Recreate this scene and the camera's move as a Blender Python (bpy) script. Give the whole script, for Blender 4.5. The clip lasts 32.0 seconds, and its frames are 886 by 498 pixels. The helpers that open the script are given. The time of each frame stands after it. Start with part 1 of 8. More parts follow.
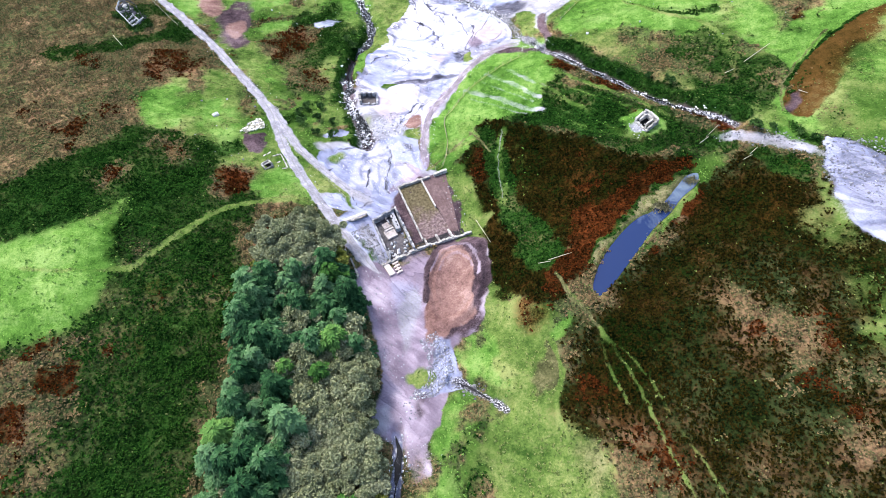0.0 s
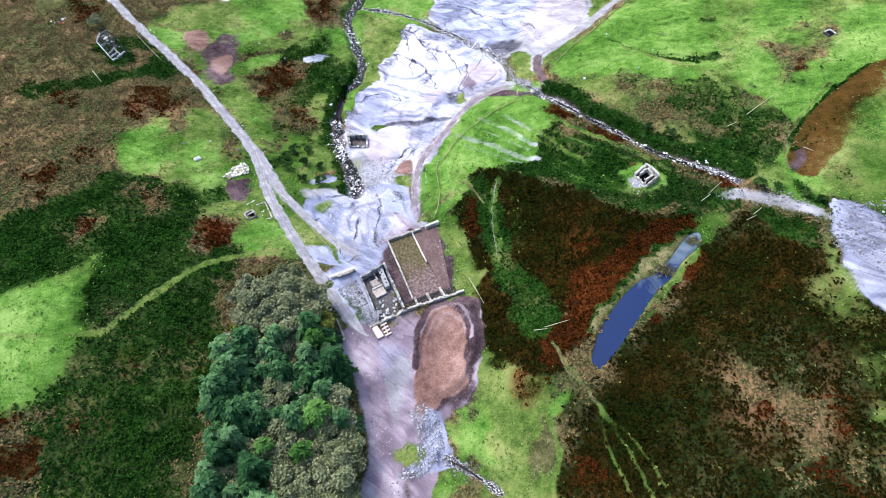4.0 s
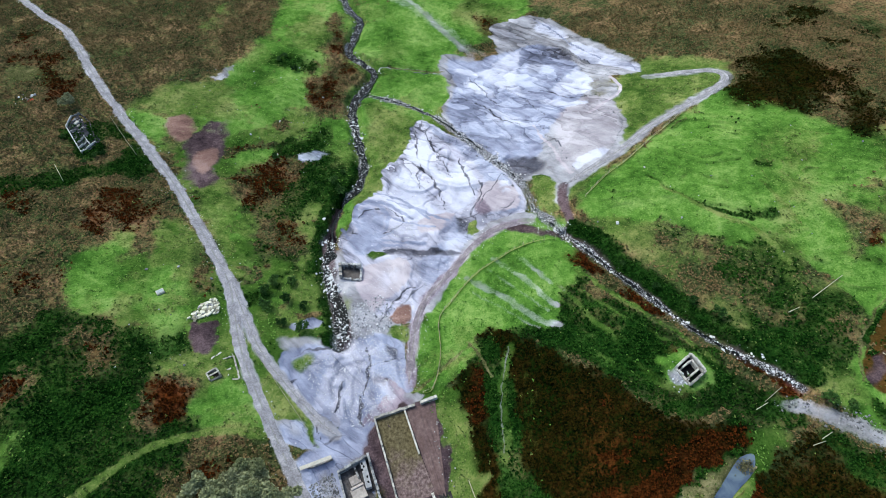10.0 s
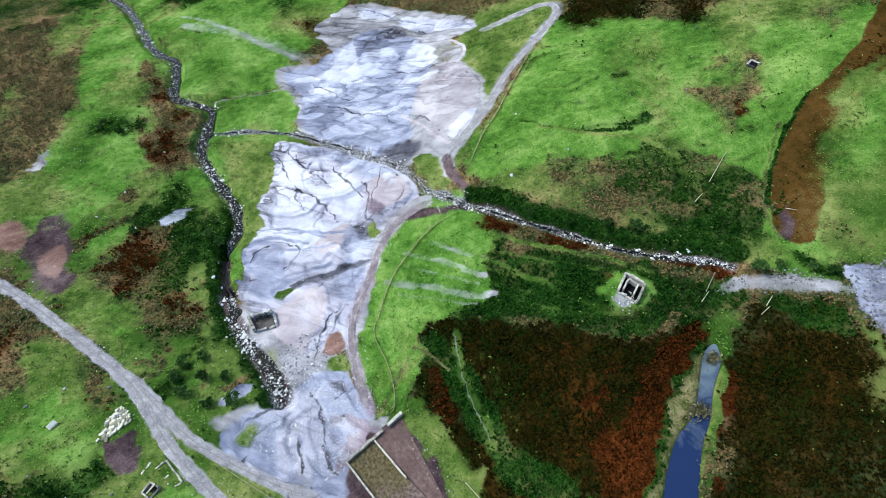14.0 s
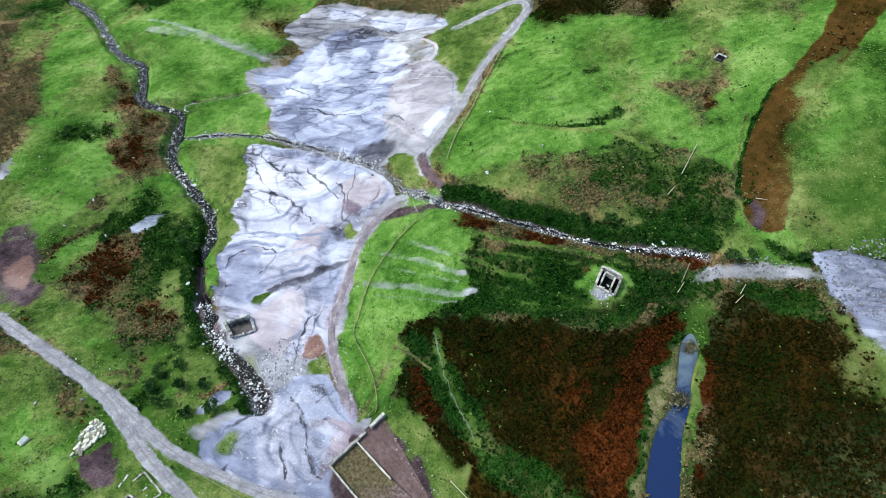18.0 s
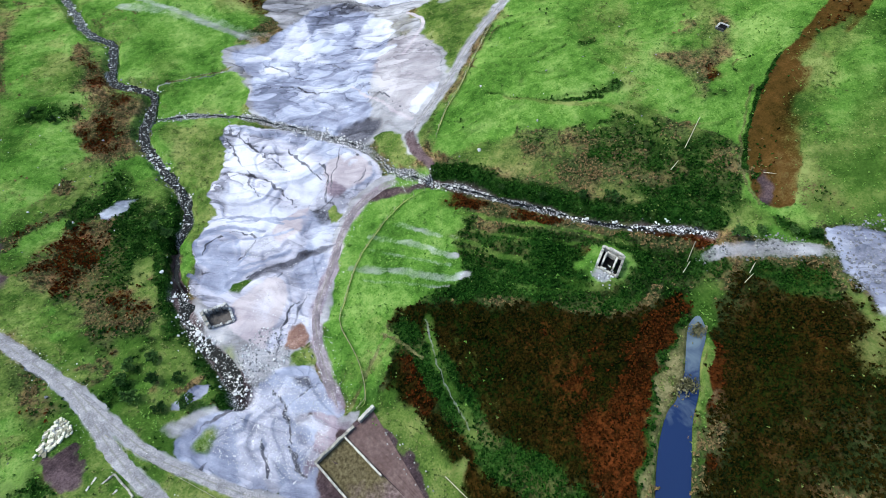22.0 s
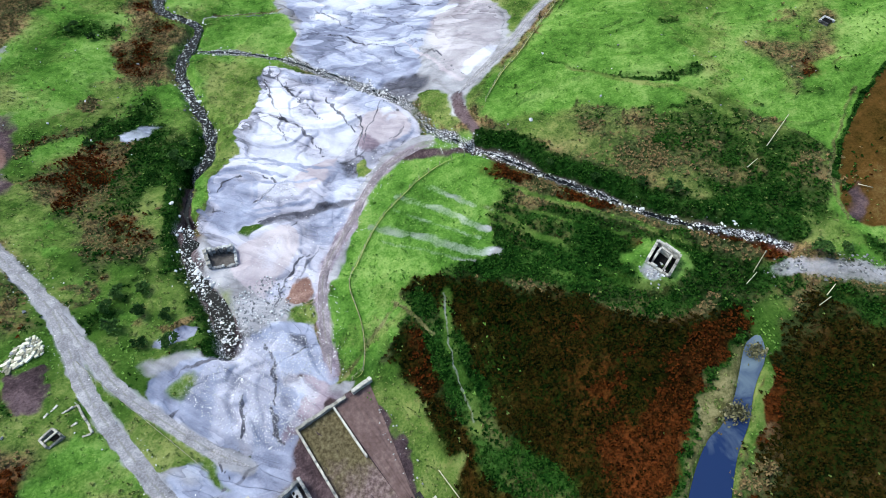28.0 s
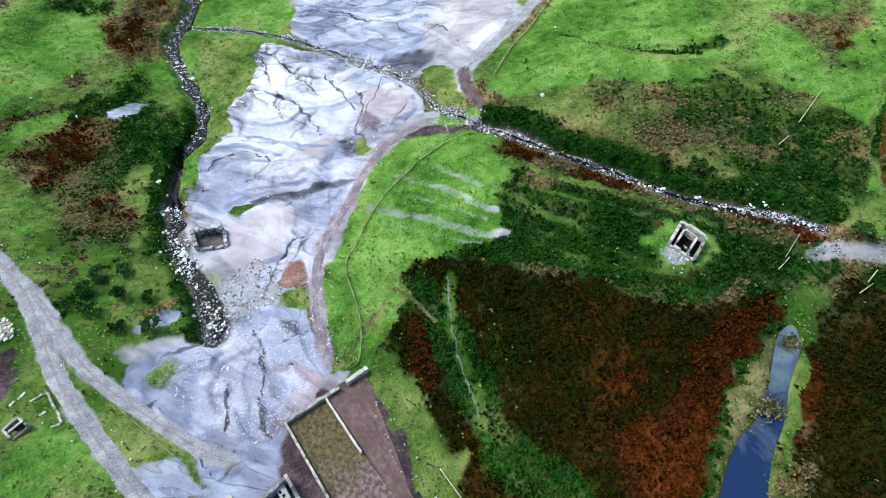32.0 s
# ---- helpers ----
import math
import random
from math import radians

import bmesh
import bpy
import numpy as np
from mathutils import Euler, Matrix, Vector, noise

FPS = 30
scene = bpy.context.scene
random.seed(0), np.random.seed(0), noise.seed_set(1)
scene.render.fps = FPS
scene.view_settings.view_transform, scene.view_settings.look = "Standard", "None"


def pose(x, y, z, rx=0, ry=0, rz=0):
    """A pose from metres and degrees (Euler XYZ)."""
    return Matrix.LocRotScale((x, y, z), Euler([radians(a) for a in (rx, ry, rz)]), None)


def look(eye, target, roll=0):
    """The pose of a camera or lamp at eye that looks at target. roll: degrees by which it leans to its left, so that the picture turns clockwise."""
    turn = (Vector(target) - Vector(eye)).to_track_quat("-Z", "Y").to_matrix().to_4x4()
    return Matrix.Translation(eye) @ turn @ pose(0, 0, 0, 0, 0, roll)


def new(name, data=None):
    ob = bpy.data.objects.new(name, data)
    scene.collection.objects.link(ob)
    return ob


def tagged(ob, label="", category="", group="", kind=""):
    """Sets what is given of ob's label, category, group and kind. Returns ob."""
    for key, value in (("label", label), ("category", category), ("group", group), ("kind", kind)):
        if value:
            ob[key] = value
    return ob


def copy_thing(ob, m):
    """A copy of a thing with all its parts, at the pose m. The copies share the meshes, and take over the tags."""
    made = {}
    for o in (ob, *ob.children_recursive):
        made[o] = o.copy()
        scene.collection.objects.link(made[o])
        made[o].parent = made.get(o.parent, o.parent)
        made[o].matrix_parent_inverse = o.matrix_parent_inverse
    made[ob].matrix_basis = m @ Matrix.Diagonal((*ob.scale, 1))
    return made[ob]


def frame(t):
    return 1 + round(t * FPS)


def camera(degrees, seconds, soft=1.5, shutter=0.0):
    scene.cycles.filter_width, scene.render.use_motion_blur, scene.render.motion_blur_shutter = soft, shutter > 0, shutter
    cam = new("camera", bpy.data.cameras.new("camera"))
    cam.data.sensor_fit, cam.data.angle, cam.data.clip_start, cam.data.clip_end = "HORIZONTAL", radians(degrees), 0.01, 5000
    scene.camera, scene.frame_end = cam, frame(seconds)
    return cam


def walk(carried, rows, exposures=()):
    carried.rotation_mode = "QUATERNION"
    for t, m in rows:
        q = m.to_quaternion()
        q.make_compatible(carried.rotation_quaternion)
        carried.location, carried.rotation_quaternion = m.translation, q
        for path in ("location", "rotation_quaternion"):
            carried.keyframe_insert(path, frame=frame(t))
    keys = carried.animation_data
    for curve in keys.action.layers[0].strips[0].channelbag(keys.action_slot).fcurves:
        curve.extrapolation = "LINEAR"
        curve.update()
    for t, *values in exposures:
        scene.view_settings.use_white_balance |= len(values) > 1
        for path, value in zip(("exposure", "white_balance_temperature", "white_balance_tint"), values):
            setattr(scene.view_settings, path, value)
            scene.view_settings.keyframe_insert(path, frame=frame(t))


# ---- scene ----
# A hillside with an old mine, seen from a drone: camera, light, materials, ground, then the things.
cam = camera(75.10, 32.0, 0.6)
PATH = [
    (0, (-13.308, -83.243, 110.79), (-13.104, -82.123, 109.146), -3.9),
    (0.5, (-13.238, -82.711, 110.91), (-13.024, -81.593, 109.265), -3.9),
    (1, (-13.05, -81.921, 111.011), (-12.829, -80.803, 109.368), -3.9),
    (1.5, (-12.77, -80.759, 111.131), (-12.541, -79.638, 109.491), -3.8),
    (2, (-12.393, -79.193, 111.317), (-12.157, -78.073, 109.678), -3.7),
    (2.5, (-11.932, -77.322, 111.568), (-11.689, -76.2, 109.93), -3.3),
    (3, (-11.406, -75.254, 111.856), (-11.161, -74.128, 110.221), -3.1),
    (3.5, (-10.85, -72.986, 112.168), (-10.607, -71.857, 110.536), -2.6),
    (5.5, (-8.419, -60.649, 113.261), (-8.182, -59.509, 111.635), -1.3),
    (6, (-7.76, -57.144, 113.436), (-7.519, -56.003, 111.811), -1.2),
    (6.5, (-7.098, -53.562, 113.609), (-6.855, -52.417, 111.987), -0.9),
    (7, (-6.468, -49.878, 113.804), (-6.223, -48.729, 112.185), -0.5),
    (7.5, (-5.886, -46.065, 114.038), (-5.638, -44.914, 112.422), -0.1),
    (8, (-5.289, -42.212, 114.277), (-5.036, -41.057, 112.663), 0.2),
    (8.5, (-4.601, -38.519, 114.48), (-4.343, -37.358, 112.872), 0.4),
    (9, (-3.834, -35.239, 114.601), (-3.574, -34.07, 113.0), 0.8),
    (9.5, (-3.026, -32.588, 114.501), (-2.773, -31.413, 112.903), 1.1),
    (10, (-2.233, -30.592, 114.104), (-1.985, -29.413, 112.508), 1.6),
    (10.5, (-1.644, -29.05, 113.517), (-1.4, -27.869, 111.921), 2.3),
    (11, (-1.524, -27.747, 112.83), (-1.268, -26.575, 111.23), 2.9),
    (11.5, (-1.902, -26.684, 111.99), (-1.582, -25.531, 110.387), 1.1),
    (12, (-2.443, -25.985, 110.961), (-1.967, -24.891, 109.355), -4.3),
    (12.5, (-2.769, -25.666, 109.827), (-2.247, -24.595, 108.22), -5.5),
    (13, (-2.879, -25.612, 108.794), (-2.33, -24.555, 107.188), -5.8),
    (13.5, (-3.029, -25.698, 108.047), (-2.47, -24.645, 106.442), -5.6),
    (14, (-3.337, -25.866, 107.572), (-2.766, -24.815, 105.969), -5.3),
    (14.5, (-3.69, -26.105, 107.255), (-3.104, -25.059, 105.654), -4.9),
    (16.5, (-3.459, -26.234, 107.908), (-2.847, -25.209, 106.303), -4.4),
    (17, (-3.499, -26.175, 107.946), (-2.88, -25.156, 106.34), -4.2),
    (17.5, (-3.504, -26.101, 107.683), (-2.877, -25.087, 106.077), -4.0),
    (18, (-3.45, -25.904, 107.175), (-2.815, -24.896, 105.569), -4.0),
    (18.5, (-3.376, -25.529, 106.5), (-2.727, -24.539, 104.889), -4.4),
    (19, (-3.285, -25.104, 105.642), (-2.609, -24.134, 104.03), -5.6),
    (19.5, (-3.114, -24.727, 104.647), (-2.421, -23.776, 103.03), -5.6),
    (20, (-2.875, -24.335, 103.67), (-2.177, -23.39, 102.052), -5.9),
    (20.5, (-2.618, -23.948, 102.775), (-1.943, -22.99, 101.154), -4.6),
    (21, (-2.453, -23.596, 101.947), (-1.785, -22.639, 100.323), -4.1),
    (21.5, (-2.487, -23.288, 101.103), (-1.833, -22.322, 99.478), -3.2),
    (22, (-2.605, -23.072, 100.179), (-1.95, -22.109, 98.553), -3.1),
    (22.5, (-2.585, -22.992, 99.144), (-1.925, -22.032, 97.518), -3.2),
    (23, (-2.381, -23.017, 97.997), (-1.717, -22.056, 96.374), -3.4),
    (23.5, (-2.136, -23.032, 96.81), (-1.47, -22.067, 95.189), -3.3),
    (24, (-1.992, -22.934, 95.625), (-1.316, -21.975, 94.005), -3.6),
    (24.5, (-1.917, -22.719, 94.446), (-1.235, -21.764, 92.826), -3.6),
    (25, (-1.788, -22.439, 93.3), (-1.115, -21.478, 91.68), -3.0),
    (25.5, (-1.588, -22.157, 92.217), (-0.985, -21.152, 90.596), 0.1),
    (26, (-1.398, -21.949, 91.164), (-0.828, -20.929, 89.541), 1.3),
    (26.5, (-1.286, -21.874, 90.021), (-0.727, -20.847, 88.399), 1.8),
    (28.5, (-1.116, -21.213, 85.777), (-0.544, -20.19, 84.157), 1.3),
    (29, (-0.905, -20.919, 84.844), (-0.336, -19.896, 83.222), 1.3),
    (29.5, (-0.825, -20.676, 83.853), (-0.275, -19.643, 82.231), 2.3),
    (30, (-0.854, -20.473, 82.79), (-0.311, -19.438, 81.168), 2.7),
    (30.5, (-0.913, -20.273, 81.692), (-0.365, -19.234, 80.073), 2.6),
    (31, (-0.895, -20.087, 80.64), (-0.342, -19.049, 79.023), 2.3),
    (31.5, (-0.726, -19.953, 79.698), (-0.156, -18.922, 78.081), 1.5),
    (32, (-0.388, -19.876, 78.878), (0.174, -18.845, 77.259), 1.6),
]
EXPOSURES = [(0.0, 1.3, 6420, 10), (3.5, 1.15, 6420, 8), (5.5, 0.65, 6400, 0), (9.0, 0.42, 6400, -3), (11.0, 0.4, 6400, -4), (13.0, 0.52, 6400, -4), (20.0, 0.55, 6400, -4), (32.0, 0.6, 6400, -4)]
walk(cam, [(t, look(eye, target, roll)) for t, eye, target, roll in PATH], EXPOSURES)

# ---- light: a bright overcast day ----
world = bpy.data.worlds.new("overcast_sky")
scene.world = world
world.use_nodes = True
wn = world.node_tree.nodes
sky = wn.new("ShaderNodeTexSky")
sky.sky_type, sky.sun_disc = "NISHITA", False
sky.sun_elevation, sky.sun_rotation = radians(52), radians(-35)
sky.dust_density, sky.air_density = 3.0, 1.0
wn["Background"].inputs["Strength"].default_value = 0.15
world.node_tree.links.new(sky.outputs["Color"], wn["Background"].inputs["Color"])
sun = new("sun", bpy.data.lights.new("sun", "SUN"))
sun.data.energy, sun.data.angle, sun.data.color = 1.5, radians(14), (1.0, 0.97, 0.93)
sun.matrix_world = look((-50, 70, 110), (0, 0, 0))


# ---- materials ----
def ramp(nt, stops, source):
    node = nt.nodes.new("ShaderNodeValToRGB")
    els = node.color_ramp.elements
    while len(els) < len(stops):
        els.new(0.5)
    for el, (p, c) in zip(els, stops):
        el.position, el.color = p, (*c, 1)
    nt.links.new(source, node.inputs["Fac"])
    return node.outputs["Color"]


def noise_node(nt, scale, detail=4.0, rough=0.55, vector=None, distortion=0.0):
    node = nt.nodes.new("ShaderNodeTexNoise")
    node.inputs["Scale"].default_value, node.inputs["Detail"].default_value = scale, detail
    node.inputs["Roughness"].default_value, node.inputs["Distortion"].default_value = rough, distortion
    if vector is not None:
        nt.links.new(vector, node.inputs["Vector"])
    return node.outputs["Fac"]


def math_node(nt, op, a, b, clamp=False):
    node = nt.nodes.new("ShaderNodeMath")
    node.operation, node.use_clamp = op, clamp
    for k, v in enumerate((a, b)):
        if isinstance(v, (int, float)):
            node.inputs[k].default_value = v
        else:
            nt.links.new(v, node.inputs[k])
    return node.outputs[0]


def mix_node(nt, fac, a, b, blend="MIX"):
    node = nt.nodes.new("ShaderNodeMix")
    node.data_type, node.blend_type = "RGBA", blend
    for k, v in ((0, fac), (6, a), (7, b)):
        if isinstance(v, (int, float)):
            node.inputs[k].default_value = v
        elif isinstance(v, tuple):
            node.inputs[k].default_value = (*v, 1)
        else:
            nt.links.new(v, node.inputs[k])
    return node.outputs[2]


def blank(name, rough=0.9, metal=0.0, matte=False):
    mat = bpy.data.materials.new(name)
    mat.use_nodes = True
    nt = mat.node_tree
    shader = nt.nodes["Principled BSDF"]
    shader.inputs["Roughness"].default_value, shader.inputs["Metallic"].default_value = rough, metal
    shader.inputs["Specular IOR Level"].default_value = 0.0 if matte else 0.05
    coords = nt.nodes.new("ShaderNodeTexCoord").outputs["Object"]
    return mat, nt, shader, coords


def bump(nt, shader, height, strength, distance):
    node = nt.nodes.new("ShaderNodeBump")
    node.inputs["Strength"].default_value, node.inputs["Distance"].default_value = strength, distance
    nt.links.new(height, node.inputs["Height"])
    nt.links.new(node.outputs["Normal"], shader.inputs["Normal"])


def surface(name, dark, mid, light, scale, rough=0.9, relief=0.05, vary=0.0, metal=0.0):
    """A grained surface: three tones over two scales of noise, with relief; vary: tone from piece to piece."""
    mat, nt, shader, coords = blank(name, rough, metal)
    fine = noise_node(nt, scale, 5, 0.6, coords)
    wide = noise_node(nt, scale * 0.17, 3, 0.5, coords)
    tone = math_node(nt, "ADD", math_node(nt, "MULTIPLY", fine, 0.6), math_node(nt, "MULTIPLY", wide, 0.4))
    if vary:
        info = nt.nodes.new("ShaderNodeObjectInfo").outputs["Random"]
        isle = nt.nodes.new("ShaderNodeNewGeometry").outputs["Random Per Island"]
        shift = math_node(nt, "ADD", math_node(nt, "SUBTRACT", info, 0.5), math_node(nt, "SUBTRACT", isle, 0.5))
        tone = math_node(nt, "ADD", tone, math_node(nt, "MULTIPLY", shift, vary))
    nt.links.new(ramp(nt, [(0.3, dark), (0.5, mid), (0.7, light)], tone), shader.inputs["Base Color"])
    bump(nt, shader, fine, 0.6, relief)
    return mat


def leafy(name, dark, mid, light, vary=0.5):
    """Leaves: the tone changes from leaf clump to leaf clump and from plant to plant."""
    mat, nt, shader, coords = blank(name, 0.75)
    info = nt.nodes.new("ShaderNodeObjectInfo").outputs["Random"]
    isle = nt.nodes.new("ShaderNodeNewGeometry").outputs["Random Per Island"]
    wide = noise_node(nt, 0.35, 3, 0.5, coords)
    tone = math_node(nt, "ADD", math_node(nt, "MULTIPLY", isle, 0.4), math_node(nt, "MULTIPLY", wide, 0.6))
    tone = math_node(nt, "ADD", tone, math_node(nt, "MULTIPLY", math_node(nt, "SUBTRACT", info, 0.5), vary))
    nt.links.new(ramp(nt, [(0.15, dark), (0.45, mid), (0.8, light)], tone), shader.inputs["Base Color"])
    return mat


# ---- the lie of the land ----
LIE = (0.17, 10.99, -9.15, 23.31, -6.07, -6.01)
SWELLS = (
    (0.49, -3.29, 0.07, 3.66, -0.44, -0.77), (4.74, -0.12, -2.32, 0.56, -1.56, -1.16), (3.54, 0.56, -1.86, 2.81, 1.59, -0.04),
    (1.55, -1.58, -2.18, 1.42, 1.11, 1.66), (2.08, -0.07, -1.1, -1.4, -2.03, -0.44), (0.69, 1.12, 2.44, 1.36, -0.55, -0.45),
)
POND_LEVEL = 9.2


def hash_noise(x, y, seed):
    """Smooth value noise between 0 and 1 on whole-number cells."""
    xi, yi = np.floor(x), np.floor(y)
    u, v = x - xi, y - yi
    u, v = u * u * (3 - 2 * u), v * v * (3 - 2 * v)

    def cell(a, b):
        q = np.sin(a * 127.1 + b * 311.7 + seed * 74.7) * 43758.5453
        return q - np.floor(q)

    low = cell(xi, yi) * (1 - u) + cell(xi + 1, yi) * u
    high = cell(xi, yi + 1) * (1 - u) + cell(xi + 1, yi + 1) * u
    return low * (1 - v) + high * v


def fractal(x, y, size, seed, octaves=4):
    total, amp, norm = 0.0, 1.0, 0.0
    for k in range(octaves):
        total = total + amp * hash_noise(x / size * 2**k, y / size * 2**k, seed + 13 * k)
        norm, amp = norm + amp, amp * 0.55
    return total / norm


def smooth(w):
    w = np.clip(w, 0, 1)
    return w * w * (3 - 2 * w)


def line_distance(x, y, line):
    """The distance of points from a polyline, and how far along it the nearest place is."""
    best, along, run = np.full(np.shape(x), 1e9), np.zeros(np.shape(x)), 0.0
    for (ax, ay), (bx, by) in zip(line, line[1:]):
        ll = (bx - ax) ** 2 + (by - ay) ** 2
        t = np.clip(((x - ax) * (bx - ax) + (y - ay) * (by - ay)) / ll, 0, 1)
        d = np.hypot(x - ax - t * (bx - ax), y - ay - t * (by - ay))
        near = d < best
        best, along = np.where(near, d, best), np.where(near, run + t * math.sqrt(ll), along)
        run += math.sqrt(ll)
    return best, along


def inside(x, y, ring):
    """Signed distance from a closed outline, positive inside."""
    d, _ = line_distance(x, y, [*ring, ring[0]])
    odd = np.zeros(np.shape(x), bool)
    for (ax, ay), (bx, by) in zip(ring, [*ring[1:], ring[0]]):
        if ay != by:
            odd ^= ((ay > y) != (by > y)) & (x < (bx - ax) * (y - ay) / (by - ay) + ax)
    return np.where(odd, d, -d)


def rounded(line, closed=False, times=2):
    """Chaikin's corner cutting."""
    for _ in range(times):
        pairs = list(zip(line, [*line[1:], line[0]] if closed else line[1:]))
        cut = [p for (a, b), (c, d) in pairs for p in ((a * 0.75 + c * 0.25, b * 0.75 + d * 0.25), (a * 0.25 + c * 0.75, b * 0.25 + d * 0.75))]
        line = cut if closed else [line[0], *cut, line[-1]]
    return line


TRACK_WEST = [(-92.5, 166.7), (-78.9, 136), (-68.5, 117.5), (-59.4, 101.5), (-50.1, 85.5), (-42.1, 66.7), (-36, 53.4), (-34.6, 44.7), (-33.2, 35.3), (-30.6, 26.6), (-27.2, 17.3), (-23.7, 8.2), (-20.5, 0.5), (-17.5, -6.2), (-14.9, -10.5)]
TRACK_FORK = [(-35.6, 52.9), (-31.6, 40.6), (-28, 31.3), (-23.3, 24.2), (-17.7, 15.9), (-13.8, 12)]
TRACK_SOUTH = [(-16.3, -8.7), (-15.7, -15.6), (-16.1, -24), (-16.5, -32.9), (-16.4, -39.6), (-15.6, -45), (-15.4, -50.4), (-15.1, -54.9)]
TRACK_NORTH = [(1.9, 20.3), (3.5, 27.2), (5.9, 35.3), (9, 41.5), (17.5, 47.9), (24.2, 54.2), (30.4, 57), (37.6, 55.2), (42.4, 50.7), (45.5, 52.3)]
TRACK_UPPER = [(46.5, 58.9), (49.3, 64.2), (55.8, 66.5), (66, 70.8), (77.8, 77.8), (90.6, 82.6), (101.2, 86.6), (104.6, 90.6), (103.4, 95.2), (95.3, 98.5), (86.9, 101.5)]
STREAM_MAIN = [(-11.2, 33.6), (-11.1, 40.2), (-13, 50.7), (-13.4, 58.6), (-11.8, 67.2), (-11.3, 73.4), (-7.6, 81.3), (-2.6, 86.2), (-0.7, 94.8), (-1.3, 108.2), (-2.5, 122.6), (2, 130.4), (8.6, 140.1), (4, 146.1), (-1.3, 152.6), (4.5, 165.4), (5.9, 174.3), (0.8, 184.7), (1.7, 205.2), (1.2, 230.2), (-3.3, 244.8)]
STREAM_MID = [(3.6, 128.9), (11, 123.9), (21.7, 115.5), (29.2, 101.1), (34.5, 87.4), (39.3, 72.2), (40.2, 63.9), (39.5, 59), (42.3, 52.6), (43.7, 49.1)]
STREAM_EAST = [(44.8, 47.8), (48.6, 40.1), (52.6, 32), (56, 25.5), (59.7, 18.1), (64.8, 11), (70.1, 5.8), (73.8, 0.3)]
STREAM_SOUTH = [(-4.8, -39.7), (-1.6, -42.6), (1, -45.2), (3.4, -48.3)]
GULLY_SOUTH = [(-18.6, -47.2), (-18.8, -51.5), (-20.1, -55.4), (-21.2, -58.4)]
FENCE_TRACK = [(4.5, 17.7), (6.6, 17.5), (8.8, 22.2), (10.1, 27.3), (10.6, 34.5), (13.6, 37.6), (17.5, 40.9), (21.6, 44.3), (27.5, 46.7), (36.1, 49.2), (41.4, 47.4)]
FENCE_UPPER = [(52.2, 57.8), (59.4, 63.4), (66.8, 66.6), (81.2, 76.3), (87.6, 79.7)]
PATH_HILL = [(-66.6, -1.2), (-60.9, 3.9), (-55.4, 8.5), (-49.5, 12.8), (-42.1, 15.5), (-34.5, 15.6), (-28.1, 13.8)]
PATH_HILL_WEST = [(-88.8, 2.5), (-76.8, -0.3), (-66.6, -1.2)]
PATH_BANK = [(3.3, 18.5), (8.1, 21.3), (13.1, 23.2), (17.6, 24.2)]
PATH_YARD = [(4.5, -5.9), (9.9, -3.6), (14, -1.6)]
GULLY_NORTH = [(9.8, 141.7), (14.6, 141.5), (23.2, 138.1), (31.2, 132.9), (33.2, 128.1)]
SAND_NORTH = [(17.1, 200.1), (28.2, 178.4), (33.2, 162.7), (38, 148.4), (42.1, 138.5)]
TIP_STRIP = [(69.7, -1.7), (75.1, -4.7), (80.3, -8.9), (83.5, -15.8)]
FORD = [(32.5, 55.3), (36.8, 52.7), (40.8, 49.5), (44.3, 48.7), (46.9, 52.3)]
LOOP = [(-6.2, 70.7), (-2.9, 75.1), (1.6, 75.2), (6.3, 71.7), (7.5, 67.4), (3.7, 65.1), (-1.8, 64.6), (-5.4, 66), (-6.2, 70.7)]
POND_RING = [(27.0, -33.6), (26.2, -32.1), (27.4, -29.2), (31.2, -24.7), (36.7, -20.4), (40.8, -17.9), (43.6, -16.7), (45.8, -16.6), (47.5, -15.4), (49.7, -14.8), (53, -12.4), (57.6, -9), (59.3, -8.6), (61.3, -8.5), (59.9, -11.2), (57.9, -12.6), (55.5, -13.7), (53, -15.2), (50.1, -17.6), (47.7, -18.9), (44.7, -20.4), (40.5, -23.8), (35.1, -28.0), (30.2, -31.7)]

KINDS = ("grass", "rush", "fern", "rust", "bog", "peat", "spoil", "slate", "pink", "earth", "scree", "moor", "white", "silt", "straw", "turf", "rill", "cobble")
PATCHES = []


def patch(kind, feather, strength, ring):
    PATCHES.append((KINDS.index(kind) if kind in KINDS else -1, feather, strength, rounded(ring, True, 1)))


# far ground
patch("rush", 4, 1, [(7.7, 143.9), (33.2, 118.8), (6.7, 74.3), (-10.4, 65.4), (-3.8, 115.4)])
patch("rush", 3, 1, [(42, 59.8), (52.7, 61.2), (69.5, 73), (105.2, 87.3), (110.6, 99.7), (87.4, 113.4), (61, 91.9)])
patch("grass", 4, 1, [(24.9, 67.5), (44.7, 55.8), (41.5, 35.4), (23.6, 28.7), (8.1, 12.3), (0, 19.7), (7, 39.1)])
patch("grass", 5, 0.8, [(-20.4, 287.9), (32.5, 261.3), (71, 179.1), (43.2, 160.1), (40.3, 134.5), (8.8, 96.8), (-14.1, 76.8), (-29.1, 58.5), (-41.9, 62.6), (-51.2, 98.4), (-63.6, 122.9), (-33.6, 153.4), (-17.2, 198.5)])
patch("fern", 6, 0.64, [(-28.9, 293.1), (2.3, 278), (2.2, 233.5), (-17.3, 237.4), (-26.1, 235.1), (-37, 228.7), (-47.9, 235.4), (-56.4, 277.4)])
